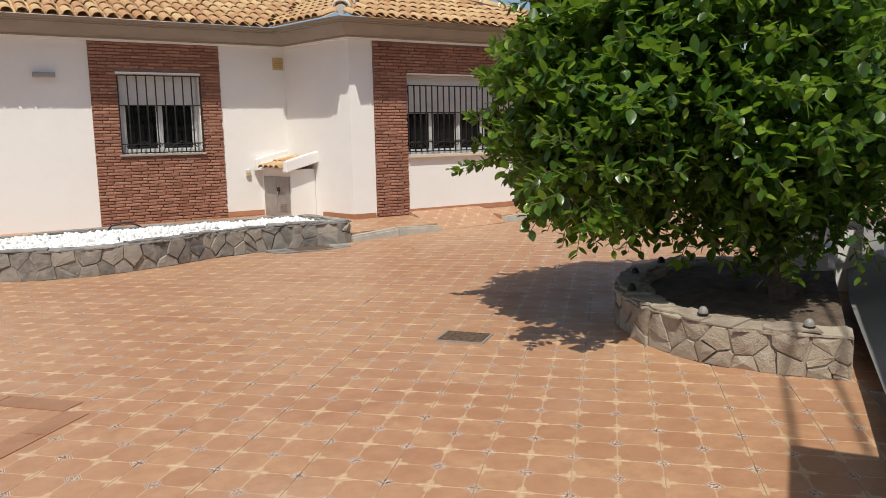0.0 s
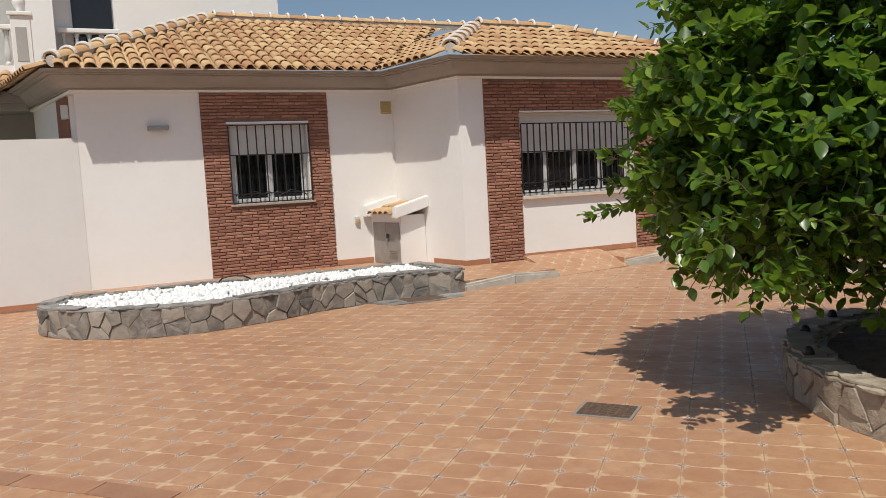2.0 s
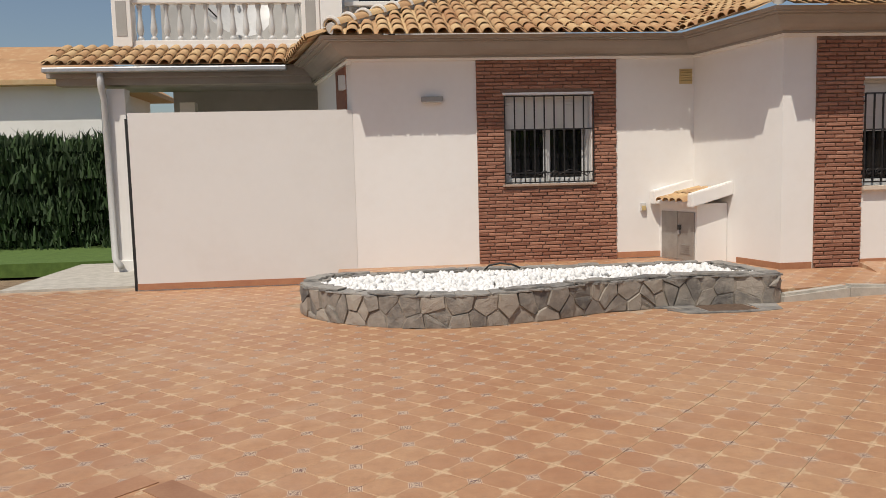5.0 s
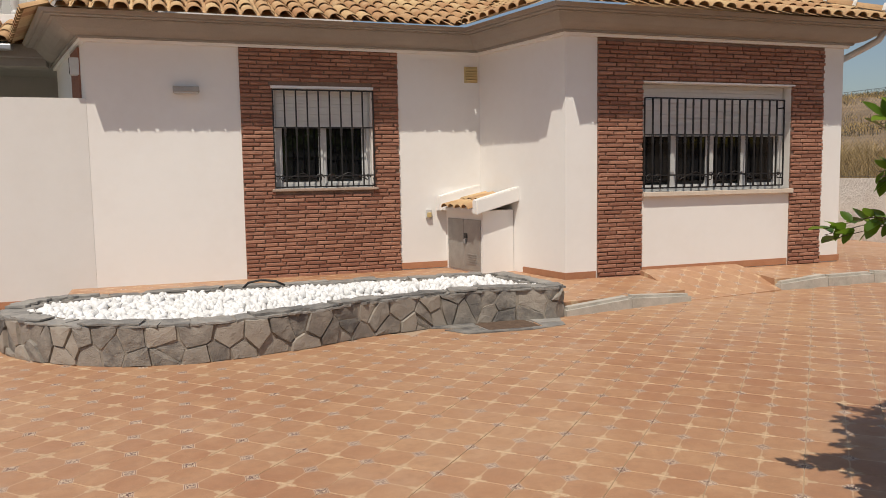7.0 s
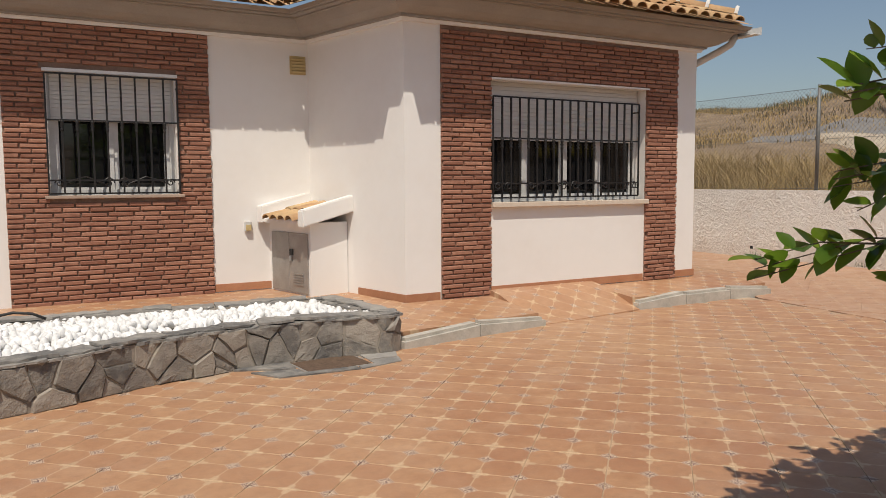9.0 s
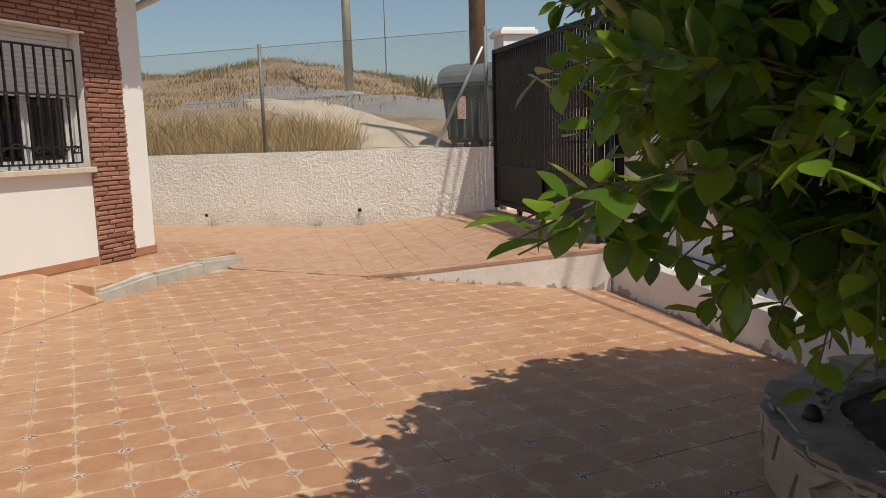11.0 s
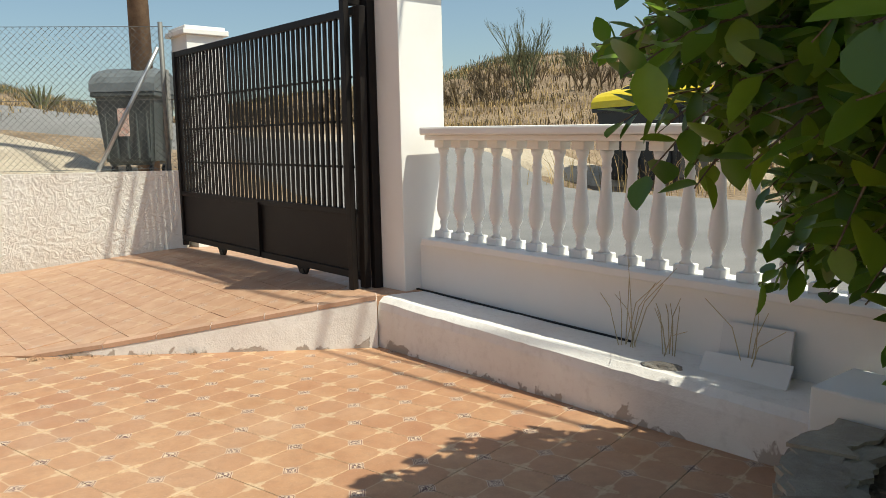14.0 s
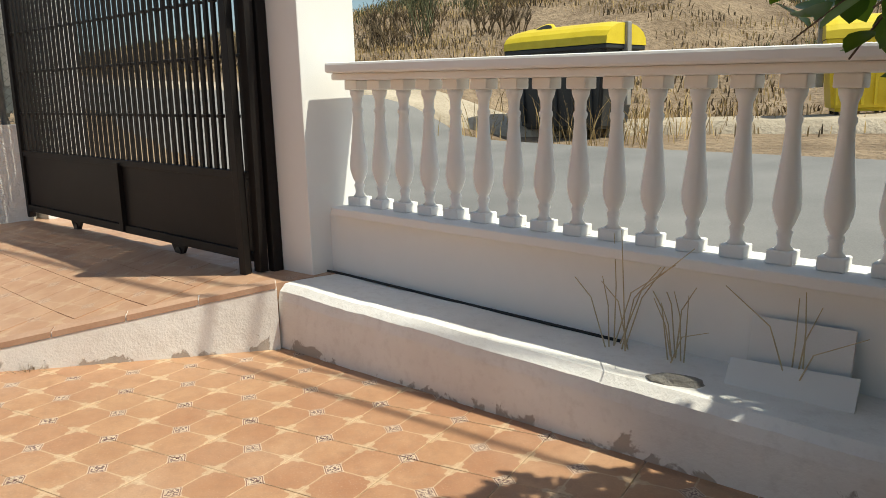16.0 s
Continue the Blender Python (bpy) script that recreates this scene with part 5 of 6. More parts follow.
# ---- lemon tree ----
def lemon_tree():
    rng = random.Random(21)
    base = Vector((5.75, 3.25, 0.2))
    w = thing("lemon_tree", "dense round lemon tree with glossy dark leaves", "tree", loc=base)
    cen = Vector((5.55, 3.92, 1.98)) - base
    rad = Vector((1.60, 1.45, 1.36))
    bm = bmesh.new()
    fork = Vector((-0.05, 0.12, 0.62))
    tube(bm, [(0.02, -0.03, -0.12), (0.0, 0.0, 0.15), (-0.03, 0.06, 0.4), fork], 0.105, 0.08, seg=10)
    part("trunk", bm, BARK, w, smooth=True)
    tips = []
    for i in range(11):
        a = 2 * math.pi * i / 11 + rng.uniform(-0.2, 0.2)
        el = rng.uniform(-0.25, 1.2)
        dirv = Vector((math.cos(a) * math.cos(el), math.sin(a) * math.cos(el), math.sin(el)))
        tip = cen + Vector((dirv.x * rad.x, dirv.y * rad.y, dirv.z * rad.z)) * 0.8
        mid = fork.lerp(tip, 0.5) + Vector((0, 0, 0.15)) + Vector([rng.uniform(-0.1, 0.1) for _ in range(3)])
        bm = bmesh.new()
        tube(bm, [fork, fork.lerp(mid, 0.5) + Vector((0, 0, 0.05)), mid, tip], 0.04, 0.012, seg=6)
        part("limb", bm, BARK, w, smooth=True)
    # leaves in sprays: a spray is a short twig with leaves round it
    vs, fs = [], []
    tw = bmesh.new()

    def leaf(p, d, n, ln):
        d = d.normalized()
        side = d.cross(n)
        if side.length < 1e-3:
            side = d.orthogonal()
        side.normalize()
        n = side.cross(d).normalized()
        wd = ln * rng.uniform(0.27, 0.33)
        k = len(vs)
        curl = rng.uniform(-0.16, 0.05) * ln
        up = n * ln * 0.07
        vs.append(tuple(p))
        for t, wf, rise in ((0.14, 0.58, 0.6), (0.36, 1.0, 1.0), (0.62, 0.92, 1.0), (0.84, 0.52, 0.6)):
            c = p + d * ln * t + n * curl * t * t
            vs.extend((tuple(c + side * wd * wf + up * rise), tuple(c), tuple(c - side * wd * wf + up * rise)))
        vs.append(tuple(p + d * ln + n * curl))
        fs.extend(((k, k + 1, k + 2), (k, k + 2, k + 3), (k + 10, k + 13, k + 11), (k + 11, k + 13, k + 12)))
        for j in (1, 4, 7):
            fs.extend(((k + j, k + j + 3, k + j + 4, k + j + 1), (k + j + 1, k + j + 4, k + j + 5, k + j + 2)))

    def spray(p, d, ln, count, size):
        d = d.normalized()
        q = p + d * ln * 0.5 + Vector((0, 0, 0.03)) * ln
        e = p + d * ln + Vector((0, 0, -0.10 * ln))
        tube(tw, [p, q, e], 0.004, 0.002, seg=4, cap=False)
        for i in range(count):
            t = (i + rng.uniform(0, 0.8)) / count
            c = p.lerp(q, t * 2) if t < 0.5 else q.lerp(e, t * 2 - 1)
            a = i * 2.4 + rng.uniform(-0.5, 0.5)
            o1 = d.orthogonal().normalized()
            o2 = d.cross(o1)
            out = (o1 * math.cos(a) + o2 * math.sin(a)) * 0.9 + d * rng.uniform(0.2, 0.9) + Vector((0, 0, rng.uniform(-0.35, 0.25)))
            leaf(c, out, Vector((rng.uniform(-0.5, 0.5), rng.uniform(-0.5, 0.5), 1)), size * rng.uniform(0.7, 1.25))

    for i in range(3400):
        z = rng.uniform(-0.93, 1)
        a = rng.uniform(0, 2 * math.pi)
        h = math.sqrt(1 - z * z)
        dirv = Vector((h * math.cos(a), h * math.sin(a), z))
        lump = 1 + 0.20 * noise.noise(dirv * 2.2 + Vector((3, 1, 0))) + 0.10 * noise.noise(dirv * 5.5)
        r = (0.42 + 0.58 * rng.random() ** 0.5) * lump
        # flatter underside, so that it hangs low all round
        p = cen + Vector((dirv.x * rad.x, dirv.y * rad.y, dirv.z * rad.z * (0.92 if z < 0 else 1.0))) * r
        low = 0.80 + 0.52 * smooth01((p.y + base.y - 4.2) / 0.9) + 0.12 * noise.noise((p.x * 2, p.y * 2, 7))
        if p.z + base.z < low:
            p.z = low - base.z + rng.uniform(0, 0.25)
        d = dirv + Vector((rng.uniform(-0.6, 0.6), rng.uniform(-0.6, 0.6), rng.uniform(-0.5, 0.4)))
        spray(p, d, rng.uniform(0.16, 0.34), rng.randint(8, 12), 0.106)
    for c, rr, num in (((6.35, 4.80, 1.95), 0.52, 140), ((3.98, 3.55, 1.32), 0.36, 75), ((4.75, 4.75, 1.7), 0.6, 150), ((5.7, 4.80, 1.78), 0.42, 110), ((5.55, 3.35, 1.0), 0.42, 90), ((5.95, 2.95, 1.05), 0.42, 70)):
        for i in range(num):
            dirv = Vector((rng.gauss(0, 1), rng.gauss(0, 1), rng.gauss(0, 1))).normalized()
            p = Vector(c) - base + dirv * rr * rng.random() ** 0.4
            spray(p, dirv + Vector((0, 0, rng.uniform(-0.5, 0.3))), rng.uniform(0.14, 0.28), rng.randint(7, 10), 0.088)
    # long shoots that reach out of the crown
    for p, q, n in (((4.75, 4.75, 1.10), (4.5, 4.72, 1.0), 9), ((4.7, 4.9, 1.35), (4.05, 5.42, 1.32), 13), ((4.7, 4.85, 1.5), (4.2, 5.3, 1.55), 11), ((4.9, 5.0, 1.4), (4.62, 5.35, 1.2), 11), ((4.2, 3.5, 1.1), (3.72, 3.3, 0.98), 10), ((4.35, 4.2, 1.15), (4.02, 4.36, 0.93), 9), ((4.2, 3.9, 1.15), (3.70, 3.85, 1.02), 10),
                    ((4.45, 4.7, 2.0), (4.02, 5.02, 2.12), 10), ((4.5, 4.8, 1.7), (4.08, 5.2, 1.75), 10), ((5.8, 5.3, 1.9), (6.0, 5.75, 1.95), 10), ((6.55, 4.95, 1.72), (7.05, 5.36, 1.84), 10), ((6.3, 5.0, 1.75), (6.75, 5.35, 1.72), 9), ((5.3, 3.0, 0.85), (5.15, 2.75, 0.55), 9)):
        p, q = Vector(p) - base, Vector(q) - base
        for k in range(3):
            spray(p.lerp(q, k * 0.3), q - p, (q - p).length * (1 - 0.3 * k), n, 0.092)
    me = bpy.data.meshes.new("crown")
    me.from_pydata(vs, [], fs)
    me.materials.append(LEAF)
    me.shade_smooth()
    ob = new("crown", me)
    ob.parent = w
    tagged(part("twig", tw, BARK, w), kind="stuff")
    return w


lemon_tree()


# ---- porch and upper storey behind the garden wall ----
def baluster_mesh(h, r=1.0):
    bm = bmesh.new()
    lathe(bm, [(a * r, b * h) for a, b in ((0.055, 0), (0.055, 0.09), (0.032, 0.11), (0.034, 0.14), (0.062, 0.26), (0.055, 0.40), (0.034, 0.66), (0.030, 0.78), (0.038, 0.82), (0.032, 0.85), (0.052, 0.92), (0.052, 1.0))], 12)
    me = bpy.data.meshes.new("baluster")
    bm.to_mesh(me)
    bm.free()
    me.materials.append(PVC)
    me.shade_smooth()
    return me


def balustrade(x0, x1, y, z, h, label):
    w = thing("balustrade", label, "balustrade")
    part("base_rail", boxed(x0, x1, y - 0.09, y + 0.09, z, z + 0.10, bevel=0.01), WHITE, w)
    part("handrail", boxed(x0, x1, y - 0.09, y + 0.09, z + h - 0.09, z + h, bevel=0.015), WHITE, w)
    me = baluster_mesh(h - 0.19)
    n = int((x1 - x0) / 0.215)
    for i in range(n):
        share("baluster", me, w, (x0 + (i + 0.5) * (x1 - x0) / n, y, z + 0.10))
    return w


def balcony_post(x, y, z, h):
    w = thing("balcony_post", "white moulded balustrade post with a shade-grey panel for its recess", "post", "balcony posts")
    bm = bmesh.new()
    box(bm, x - 0.16, x + 0.16, y - 0.16, y + 0.16, z, z + h, bevel=0.01)
    part("shaft", bm, WHITE, w)
    part("cap", boxed(x - 0.20, x + 0.20, y - 0.20, y + 0.20, z + h, z + h + 0.07, bevel=0.015), WHITE, w)
    # a flat plate; the recess's shade is only in its grey
    part("panel", boxed(x - 0.09, x + 0.09, y - 0.168, y - 0.158, z + 0.18, z + h - 0.2, bevel=0.004), SHADE_GREY, w)
    bm = bmesh.new()
    lathe(bm, [(0.06, 0), (0.05, 0.05), (0.10, 0.14), (0.11, 0.2), (0.08, 0.28), (0.02, 0.33)], 12)
    part("finial", bm, WHITE, w, loc=(x, y, z + h + 0.07), smooth=True)
    return w


PY = 15.45
tagged(part("wall_upper_storey", boxed(-0.05, 4.95, 17.9, 22.0, 3.0, 7.2), WHITE), "white wall of the upper storey", "wall", kind="structure")
tagged(part("wall_upper_pier", boxed(-0.05, 0.42, 17.3, 17.9, 3.0, 7.2), WHITE), "white upper storey pier beside the balcony", "wall", kind="structure")
tagged(part("terrace", boxed(-3.5, 0.0, 16.2, 20.0, 3.72, 3.90), WHITE), "white edged balcony floor above the porch", "balcony", kind="structure")
balustrade(-3.2, -0.25, 16.32, 3.90, 0.82, "white turned balustrade along the upper balcony")
balcony_post(-3.36, 16.32, 3.88, 0.98), balcony_post(-0.12, 16.32, 3.88, 0.98)
balustrade(0.46, 1.6, 17.7, 4.1, 0.85, "short white balustrade at the upper window")
tagged(part("window_3", boxed(0.75, 1.5, 17.86, 17.905, 4.0, 6.2), GLASS), "dark upper storey window behind a balustrade", "window", kind="structure")
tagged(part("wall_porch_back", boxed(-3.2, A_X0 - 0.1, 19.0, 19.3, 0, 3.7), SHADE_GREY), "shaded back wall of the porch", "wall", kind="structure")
tagged(part("wall_terrace_back", boxed(-3.5, -0.05, 19.6, 20.0, 3.9, 6.6), SHADE_GREY), "balcony back wall coloured in shade grey", "wall", kind="structure")
tagged(part("ceiling_porch", boxed(-4.3, -0.05, 15.5, 19.0, 3.40, 3.46), SHADE_GREY), "porch ceiling coloured in shade grey", "ceiling", kind="structure")
tagged(part("porch_beam", boxed(-4.3, -0.12, PY + 0.12, PY + 0.42, 3.16, 3.40), CORNICE), "taupe beam across the porch front", "beam", kind="structure")
tagged(part("trim_porch", boxed(-4.4, -0.06, PY - 0.02, PY + 0.12, 3.27, 3.44), CORNICE), "taupe fascia below the porch tiles", "trim", kind="structure")


def porch_roof():
    w = tagged(thing("porch_roof", "lean-to porch roof of ochre clay barrel tiles", "roof"), kind="structure")
    mesh = tile_mesh()
    sl = 0.42
    tilt = math.atan(sl)
    for i in range(20):
        for j in range(3):
            ob = share("roof_tile", mesh, w, (-4.32 + 0.205 * i, PY - 0.20 + 0.34 * j, 3.46 + 0.34 * j * sl + 0.012), (tilt - 0.05, 0, 0.0))
    bm = bmesh.new()
    vs = [bm.verts.new(p) for p in ((-4.4, PY - 0.2, 3.45), (-0.06, PY - 0.2, 3.45), (-0.06, PY + 0.9, 3.45 + 1.1 * sl), (-4.4, PY + 0.9, 3.45 + 1.1 * sl))]
    bm.faces.new(vs)
    bmesh.ops.solidify(bm, geom=bm.faces[:], thickness=0.03)
    part("channel_tiles", bm, ROOF, w)
    return w


porch_roof()
gut = thing("gutter", "grey metal gutter along the porch eaves", "gutter")
part("channel", boxed(-4.4, -0.50, PY - 0.22, PY - 0.10, 3.33, 3.42, bevel=0.02), ALU, gut)


def column(x, y):
    w = thing("porch_column", "white square porch column", "column", "porch columns")
    part("shaft", boxed(x - 0.15, x + 0.15, y - 0.15, y + 0.15, 0, 3.1, bevel=0.01), WHITE, w)
    part("base", boxed(x - 0.2, x + 0.2, y - 0.2, y + 0.2, 0, 0.22, bevel=0.01), WHITE, w)
    return w


column(-3.36, PY + 0.25), column(-2.75, 18.3)
downpipe([(-3.52, PY - 0.14, 3.34), (-3.52, PY - 0.10, 3.1), (-3.52, PY + 0.02, 2.9), (-3.52, PY + 0.05, 0.25), (-3.40, PY - 0.05, 0.12)], 0.055, "white plastic downpipe on the porch column")
tagged(part("lawn", boxed(-12, -2.6, 17.2, 30, -0.2, 0.06), LAWN), "strip of green lawn beyond the porch", "lawn", kind="stuff")
tagged(part("porch_floor", boxed(-4.6, A_X0, 13.6, 17.0, -0.2, 0.03), CONCRETE), "grey paved floor beside the porch", "floor", kind="structure")
tagged(part("wall_neighbour", boxed(-14, -3.4, 24.0, 24.3, 0, 1.7), WHITE), "white neighbouring garden wall", "wall", kind="structure")
tagged(part("wall_yard_west", boxed(-9.3, -9.0, -7, 17, -0.3, 1.8), WHITE), "plain white boundary wall of the yard", "wall", kind="structure")


def far_house():
    w = thing("neighbour_house", "distant house with a tiled gable roof", "house")
    part("wall", boxed(-14, -7.5, 28, 34, 0, 4.6), WHITE, w)
    bm = bmesh.new()
    prism(bm, [(-14.5, 27.5), (-6.6, 27.5), (-6.6, 34.5), (-14.5, 34.5)], 4.6, 4.75)
    vs = [bm.verts.new(p) for p in ((-14.5, 27.5, 4.75), (-6.6, 27.5, 4.75), (-6.6, 34.5, 4.75), (-14.5, 34.5, 4.75), (-12, 31, 6.3), (-9, 31, 6.3))]
    for f in ((0, 1, 5, 4), (1, 2, 5), (2, 3, 4, 5), (3, 0, 4)):
        bm.faces.new([vs[i] for i in f])
    part("roof", bm, ROOF, w)


far_house()


def dish():
    w = thing("satellite_dish", "large white satellite dish on the balcony", "satellite dish", loc=(-1.55, 17.3, 3.90))
    bm = bmesh.new()
    rings = []
    for i in range(7):
        r = 0.68 * i / 6
        rings.append([bm.verts.new((r * math.cos(2 * math.pi * k / 28), -0.20 * (1 - (i / 6) ** 2), r * 1.06 * math.sin(2 * math.pi * k / 28))) for k in range(28)])
    for a, b in zip(rings, rings[1:]):
        for k in range(28):
            bm.faces.new((a[k], a[(k + 1) % 28], b[(k + 1) % 28], b[k]))
    bmesh.ops.remove_doubles(bm, verts=bm.verts, dist=0.0005)
    bmesh.ops.scale(bm, vec=(1, -1, 1), verts=bm.verts)
    bmesh.ops.rotate(bm, verts=bm.verts, matrix=Matrix.Rotation(radians(-28), 3, "X") @ Matrix.Rotation(radians(25), 3, "Z"))
    bmesh.ops.translate(bm, verts=bm.verts, vec=(0, 0, 0.95))
    bmesh.ops.recalc_face_normals(bm, faces=bm.faces)
    part("reflector", bm, PVC, w, smooth=True)
    part("mast", tube(bmesh.new(), [(0, 0.2, 0), (0, 0.2, 0.95)], 0.03, seg=10), ALU, w)
    part("feed_arm", tube(bmesh.new(), [(-0.1, 0, 0.4), (-0.75, -0.7, 1.08)], 0.014, seg=6), IRON, w)
    part("feed_horn", boxed(-0.83, -0.69, -0.78, -0.64, 1.04, 1.18, bevel=0.02), IRON, w)
    return w


dish()

# brick and a small barred window on the shaded west wall
part("brick_panel", prism(bmesh.new(), [(A_X0 - SLANT * (y - 13.2) - o, y) for y, o in ((13.55, 0.002), (14.25, 0.002), (14.25, 0.024), (13.55, 0.024))], 0.2, 3.15), BRICK, wall_w, "red brick panel in the shade")
ac = thing("wall_awning", "striped white shutter box on the side wall", "shutter box", loc=(A_X0 - 0.16, 13.62, 2.92))
ac.scale = (0.6, 0.6, 0.75)
part("box", boxed(-0.06, 0.12, -0.12, 0.12, -0.14, 0.14, bevel=0.01), PVC, ac)
for i in range(3):
    part("slat", boxed(-0.075, -0.06, -0.09 + 0.07 * i, -0.055 + 0.07 * i, -0.13, 0.13), BLACK, ac)


# ---- outside: poles, bins, scrub ----
def refuse_bin(x, y, rz, lid_mat, body_mat, label, wide=1.25, sticker=False, hole=False):
    z = out_z(x, y) + (-0.04 if hole else 0.03)
    w = thing("refuse_container", label, "waste container", loc=(x, y, z), rz=rz)
    bm = bmesh.new()
    h, a, b = (1.36 if hole else 1.12), wide / 2, 0.52
    lo = [bm.verts.new(p) for p in ((-a * 0.82, -b * 0.8, 0.16), (a * 0.82, -b * 0.8, 0.16), (a * 0.82, b * 0.8, 0.16), (-a * 0.82, b * 0.8, 0.16))]
    hi = [bm.verts.new(p) for p in ((-a, -b, h), (a, -b, h), (a, b, h), (-a, b, h))]
    bm.faces.new(lo[::-1]), bm.faces.new(hi)
    for i in range(4):
        bm.faces.new((lo[i], lo[(i + 1) % 4], hi[(i + 1) % 4], hi[i]))
    bmesh.ops.bevel(bm, geom=bm.edges[:], offset=0.05, segments=3, affect="EDGES")
    body = part("body", bm, body_mat, w)
    part("rim", boxed(-a - 0.04, a + 0.04, -b - 0.04, b + 0.04, h - 0.05, h + 0.02, bevel=0.015), body_mat, w)
    for i in range(5):
        x0 = -a * 0.7 + i * a * 0.35
        part("rib", boxed(x0 - 0.02, x0 + 0.02, -b * 0.95, -b * 0.80, 0.25, h - 0.1, bevel=0.01), body_mat, body)
    # arched lid
    bm = bmesh.new()
    n = 12
    rows = []
    for s in (-a - 0.05, -a * 0.8, a * 0.8, a + 0.05):
        k = 0.9 if abs(s) > a else 1.0
        rows.append([bm.verts.new((s, -(b + 0.05) * math.cos(math.pi * i / n), h + 0.02 + 0.34 * k * math.sin(math.pi * i / n) ** 0.8)) for i in range(n + 1)])
    for p, q in zip(rows, rows[1:]):
        for i in range(n):
            bm.faces.new((p[i], p[i + 1], q[i + 1], q[i]))
    bm.faces.new(rows[0]), bm.faces.new(rows[-1])
    bmesh.ops.recalc_face_normals(bm, faces=bm.faces)
    lid = part("lid", bm, lid_mat, w, "bright yellow arched lid" if hole else "grey arched lid")
    if hole:
        for dx in (-0.35,):
            bm = bmesh.new()
            lathe(bm, [(0.17, -0.01), (0.20, 0.0), (0.20, 0.02), (0.15, 0.025)], 20)
            bmesh.ops.rotate(bm, verts=bm.verts, matrix=Matrix.Rotation(radians(38), 3, "X"))
            part("lid_ring", bm, lid_mat, lid, loc=(dx, -0.30, h + 0.27), smooth=True)
            bm = bmesh.new()
            lathe(bm, [(0.15, 0.0), (0.15, 0.032)], 20)
            bmesh.ops.rotate(bm, verts=bm.verts, matrix=Matrix.Rotation(radians(38), 3, "X"))
            part("opening", bm, BLACK, lid, "dark round opening", loc=(dx, -0.302, h + 0.272))
    for s in (-1, 1):
        part("lift_arm", boxed(s * a - 0.05 + s * 0.05, s * a + 0.05 + s * 0.05, -0.06, 0.06, 0.5, h + 0.34, bevel=0.015), GREY_METAL, w)
    for sx in (-1, 1):
        for sy in (-1, 1):
            bm = bmesh.new()
            tube(bm, [(sx * a * 0.65 - 0.025, sy * b * 0.55, 0.08), (sx * a * 0.65 + 0.025, sy * b * 0.55, 0.08)], 0.085, seg=12)
            part("wheel", bm, IRON, w)
    if sticker:
        part("sticker", boxed(-0.12, 0.06, -b * 0.985, -b * 0.94, 0.55, 0.92), STICKER, w, "faded red and white sticker")
    return w


grey_bin = refuse_bin(15.75, 9.10, -98, BIN_LID, BIN_GREY, "grey-green plastic refuse container with an arched lid behind the fence", 1.0, sticker=True)
grey_bin.scale = (0.80, 0.80, 1.0)
refuse_bin(17.0, 1.05, -148, BIN_YELLOW, BIN_DARK, "black recycling container with a bright yellow lid beyond the road", 1.75, hole=True)
refuse_bin(14.9, -2.35, -125, BIN_YELLOW, BIN_YELLOW, "yellow recycling container half hidden by leaves", 0.9)


def pole(x, y, h, r, mat, label, name="utility_pole", footing=False):
    z = out_z(x, y)
    w = thing(name, label, "pole", loc=(x, y, z))
    part("shaft", tube(bmesh.new(), [(0, 0, -0.2), (0, 0, h)], r, r * 0.75, seg=14), mat, w, smooth=True)
    if footing:
        part("footing", boxed(-0.35, 0.35, -0.35, 0.35, -0.3, 0.15, bevel=0.04), CONCRETE, w)
    return w


pole(15.6, 8.95, 7.5, 0.15, WOOD, "brown wooden utility pole behind the gate pillar")
CP = (27.0, 16.9)
pole(*CP, 8.5, 0.16, simple("pale_concrete_pole", (0.42, 0.38, 0.30), (0.52, 0.47, 0.38), 4, 0.9), "pale concrete utility pole on the bank", footing=True)
pole(42, 22, 9.0, 0.03, ALU, "thin far antenna mast", "antenna_mast")


def wire(p, q, sag, label, r=0.012):
    w = thing("overhead_cable", label, "cable", "overhead cables")
    pts = [Vector(p).lerp(Vector(q), i / 16) - Vector((0, 0, sag * 4 * (i / 16) * (1 - i / 16))) for i in range(17)]
    part("cable", tube(bmesh.new(), pts, r, seg=5), BLACK, w)


for dz in (0.0, 0.5):
    wire((27.0, 16.9, 10.1 + dz - 1.2), (-20, 31, 7.6 + dz), 0.7, "thin black overhead cable behind the house")
wire((15.6, 8.95, 7.0), (-8.0, -8.3, 6.6), 0.3, "thick black cable bundle over the yard", 0.021)
wire((15.6, 8.95, 6.75), (-8.0, -8.9, 6.3), 0.3, "thick black cable bundle over the yard", 0.018)


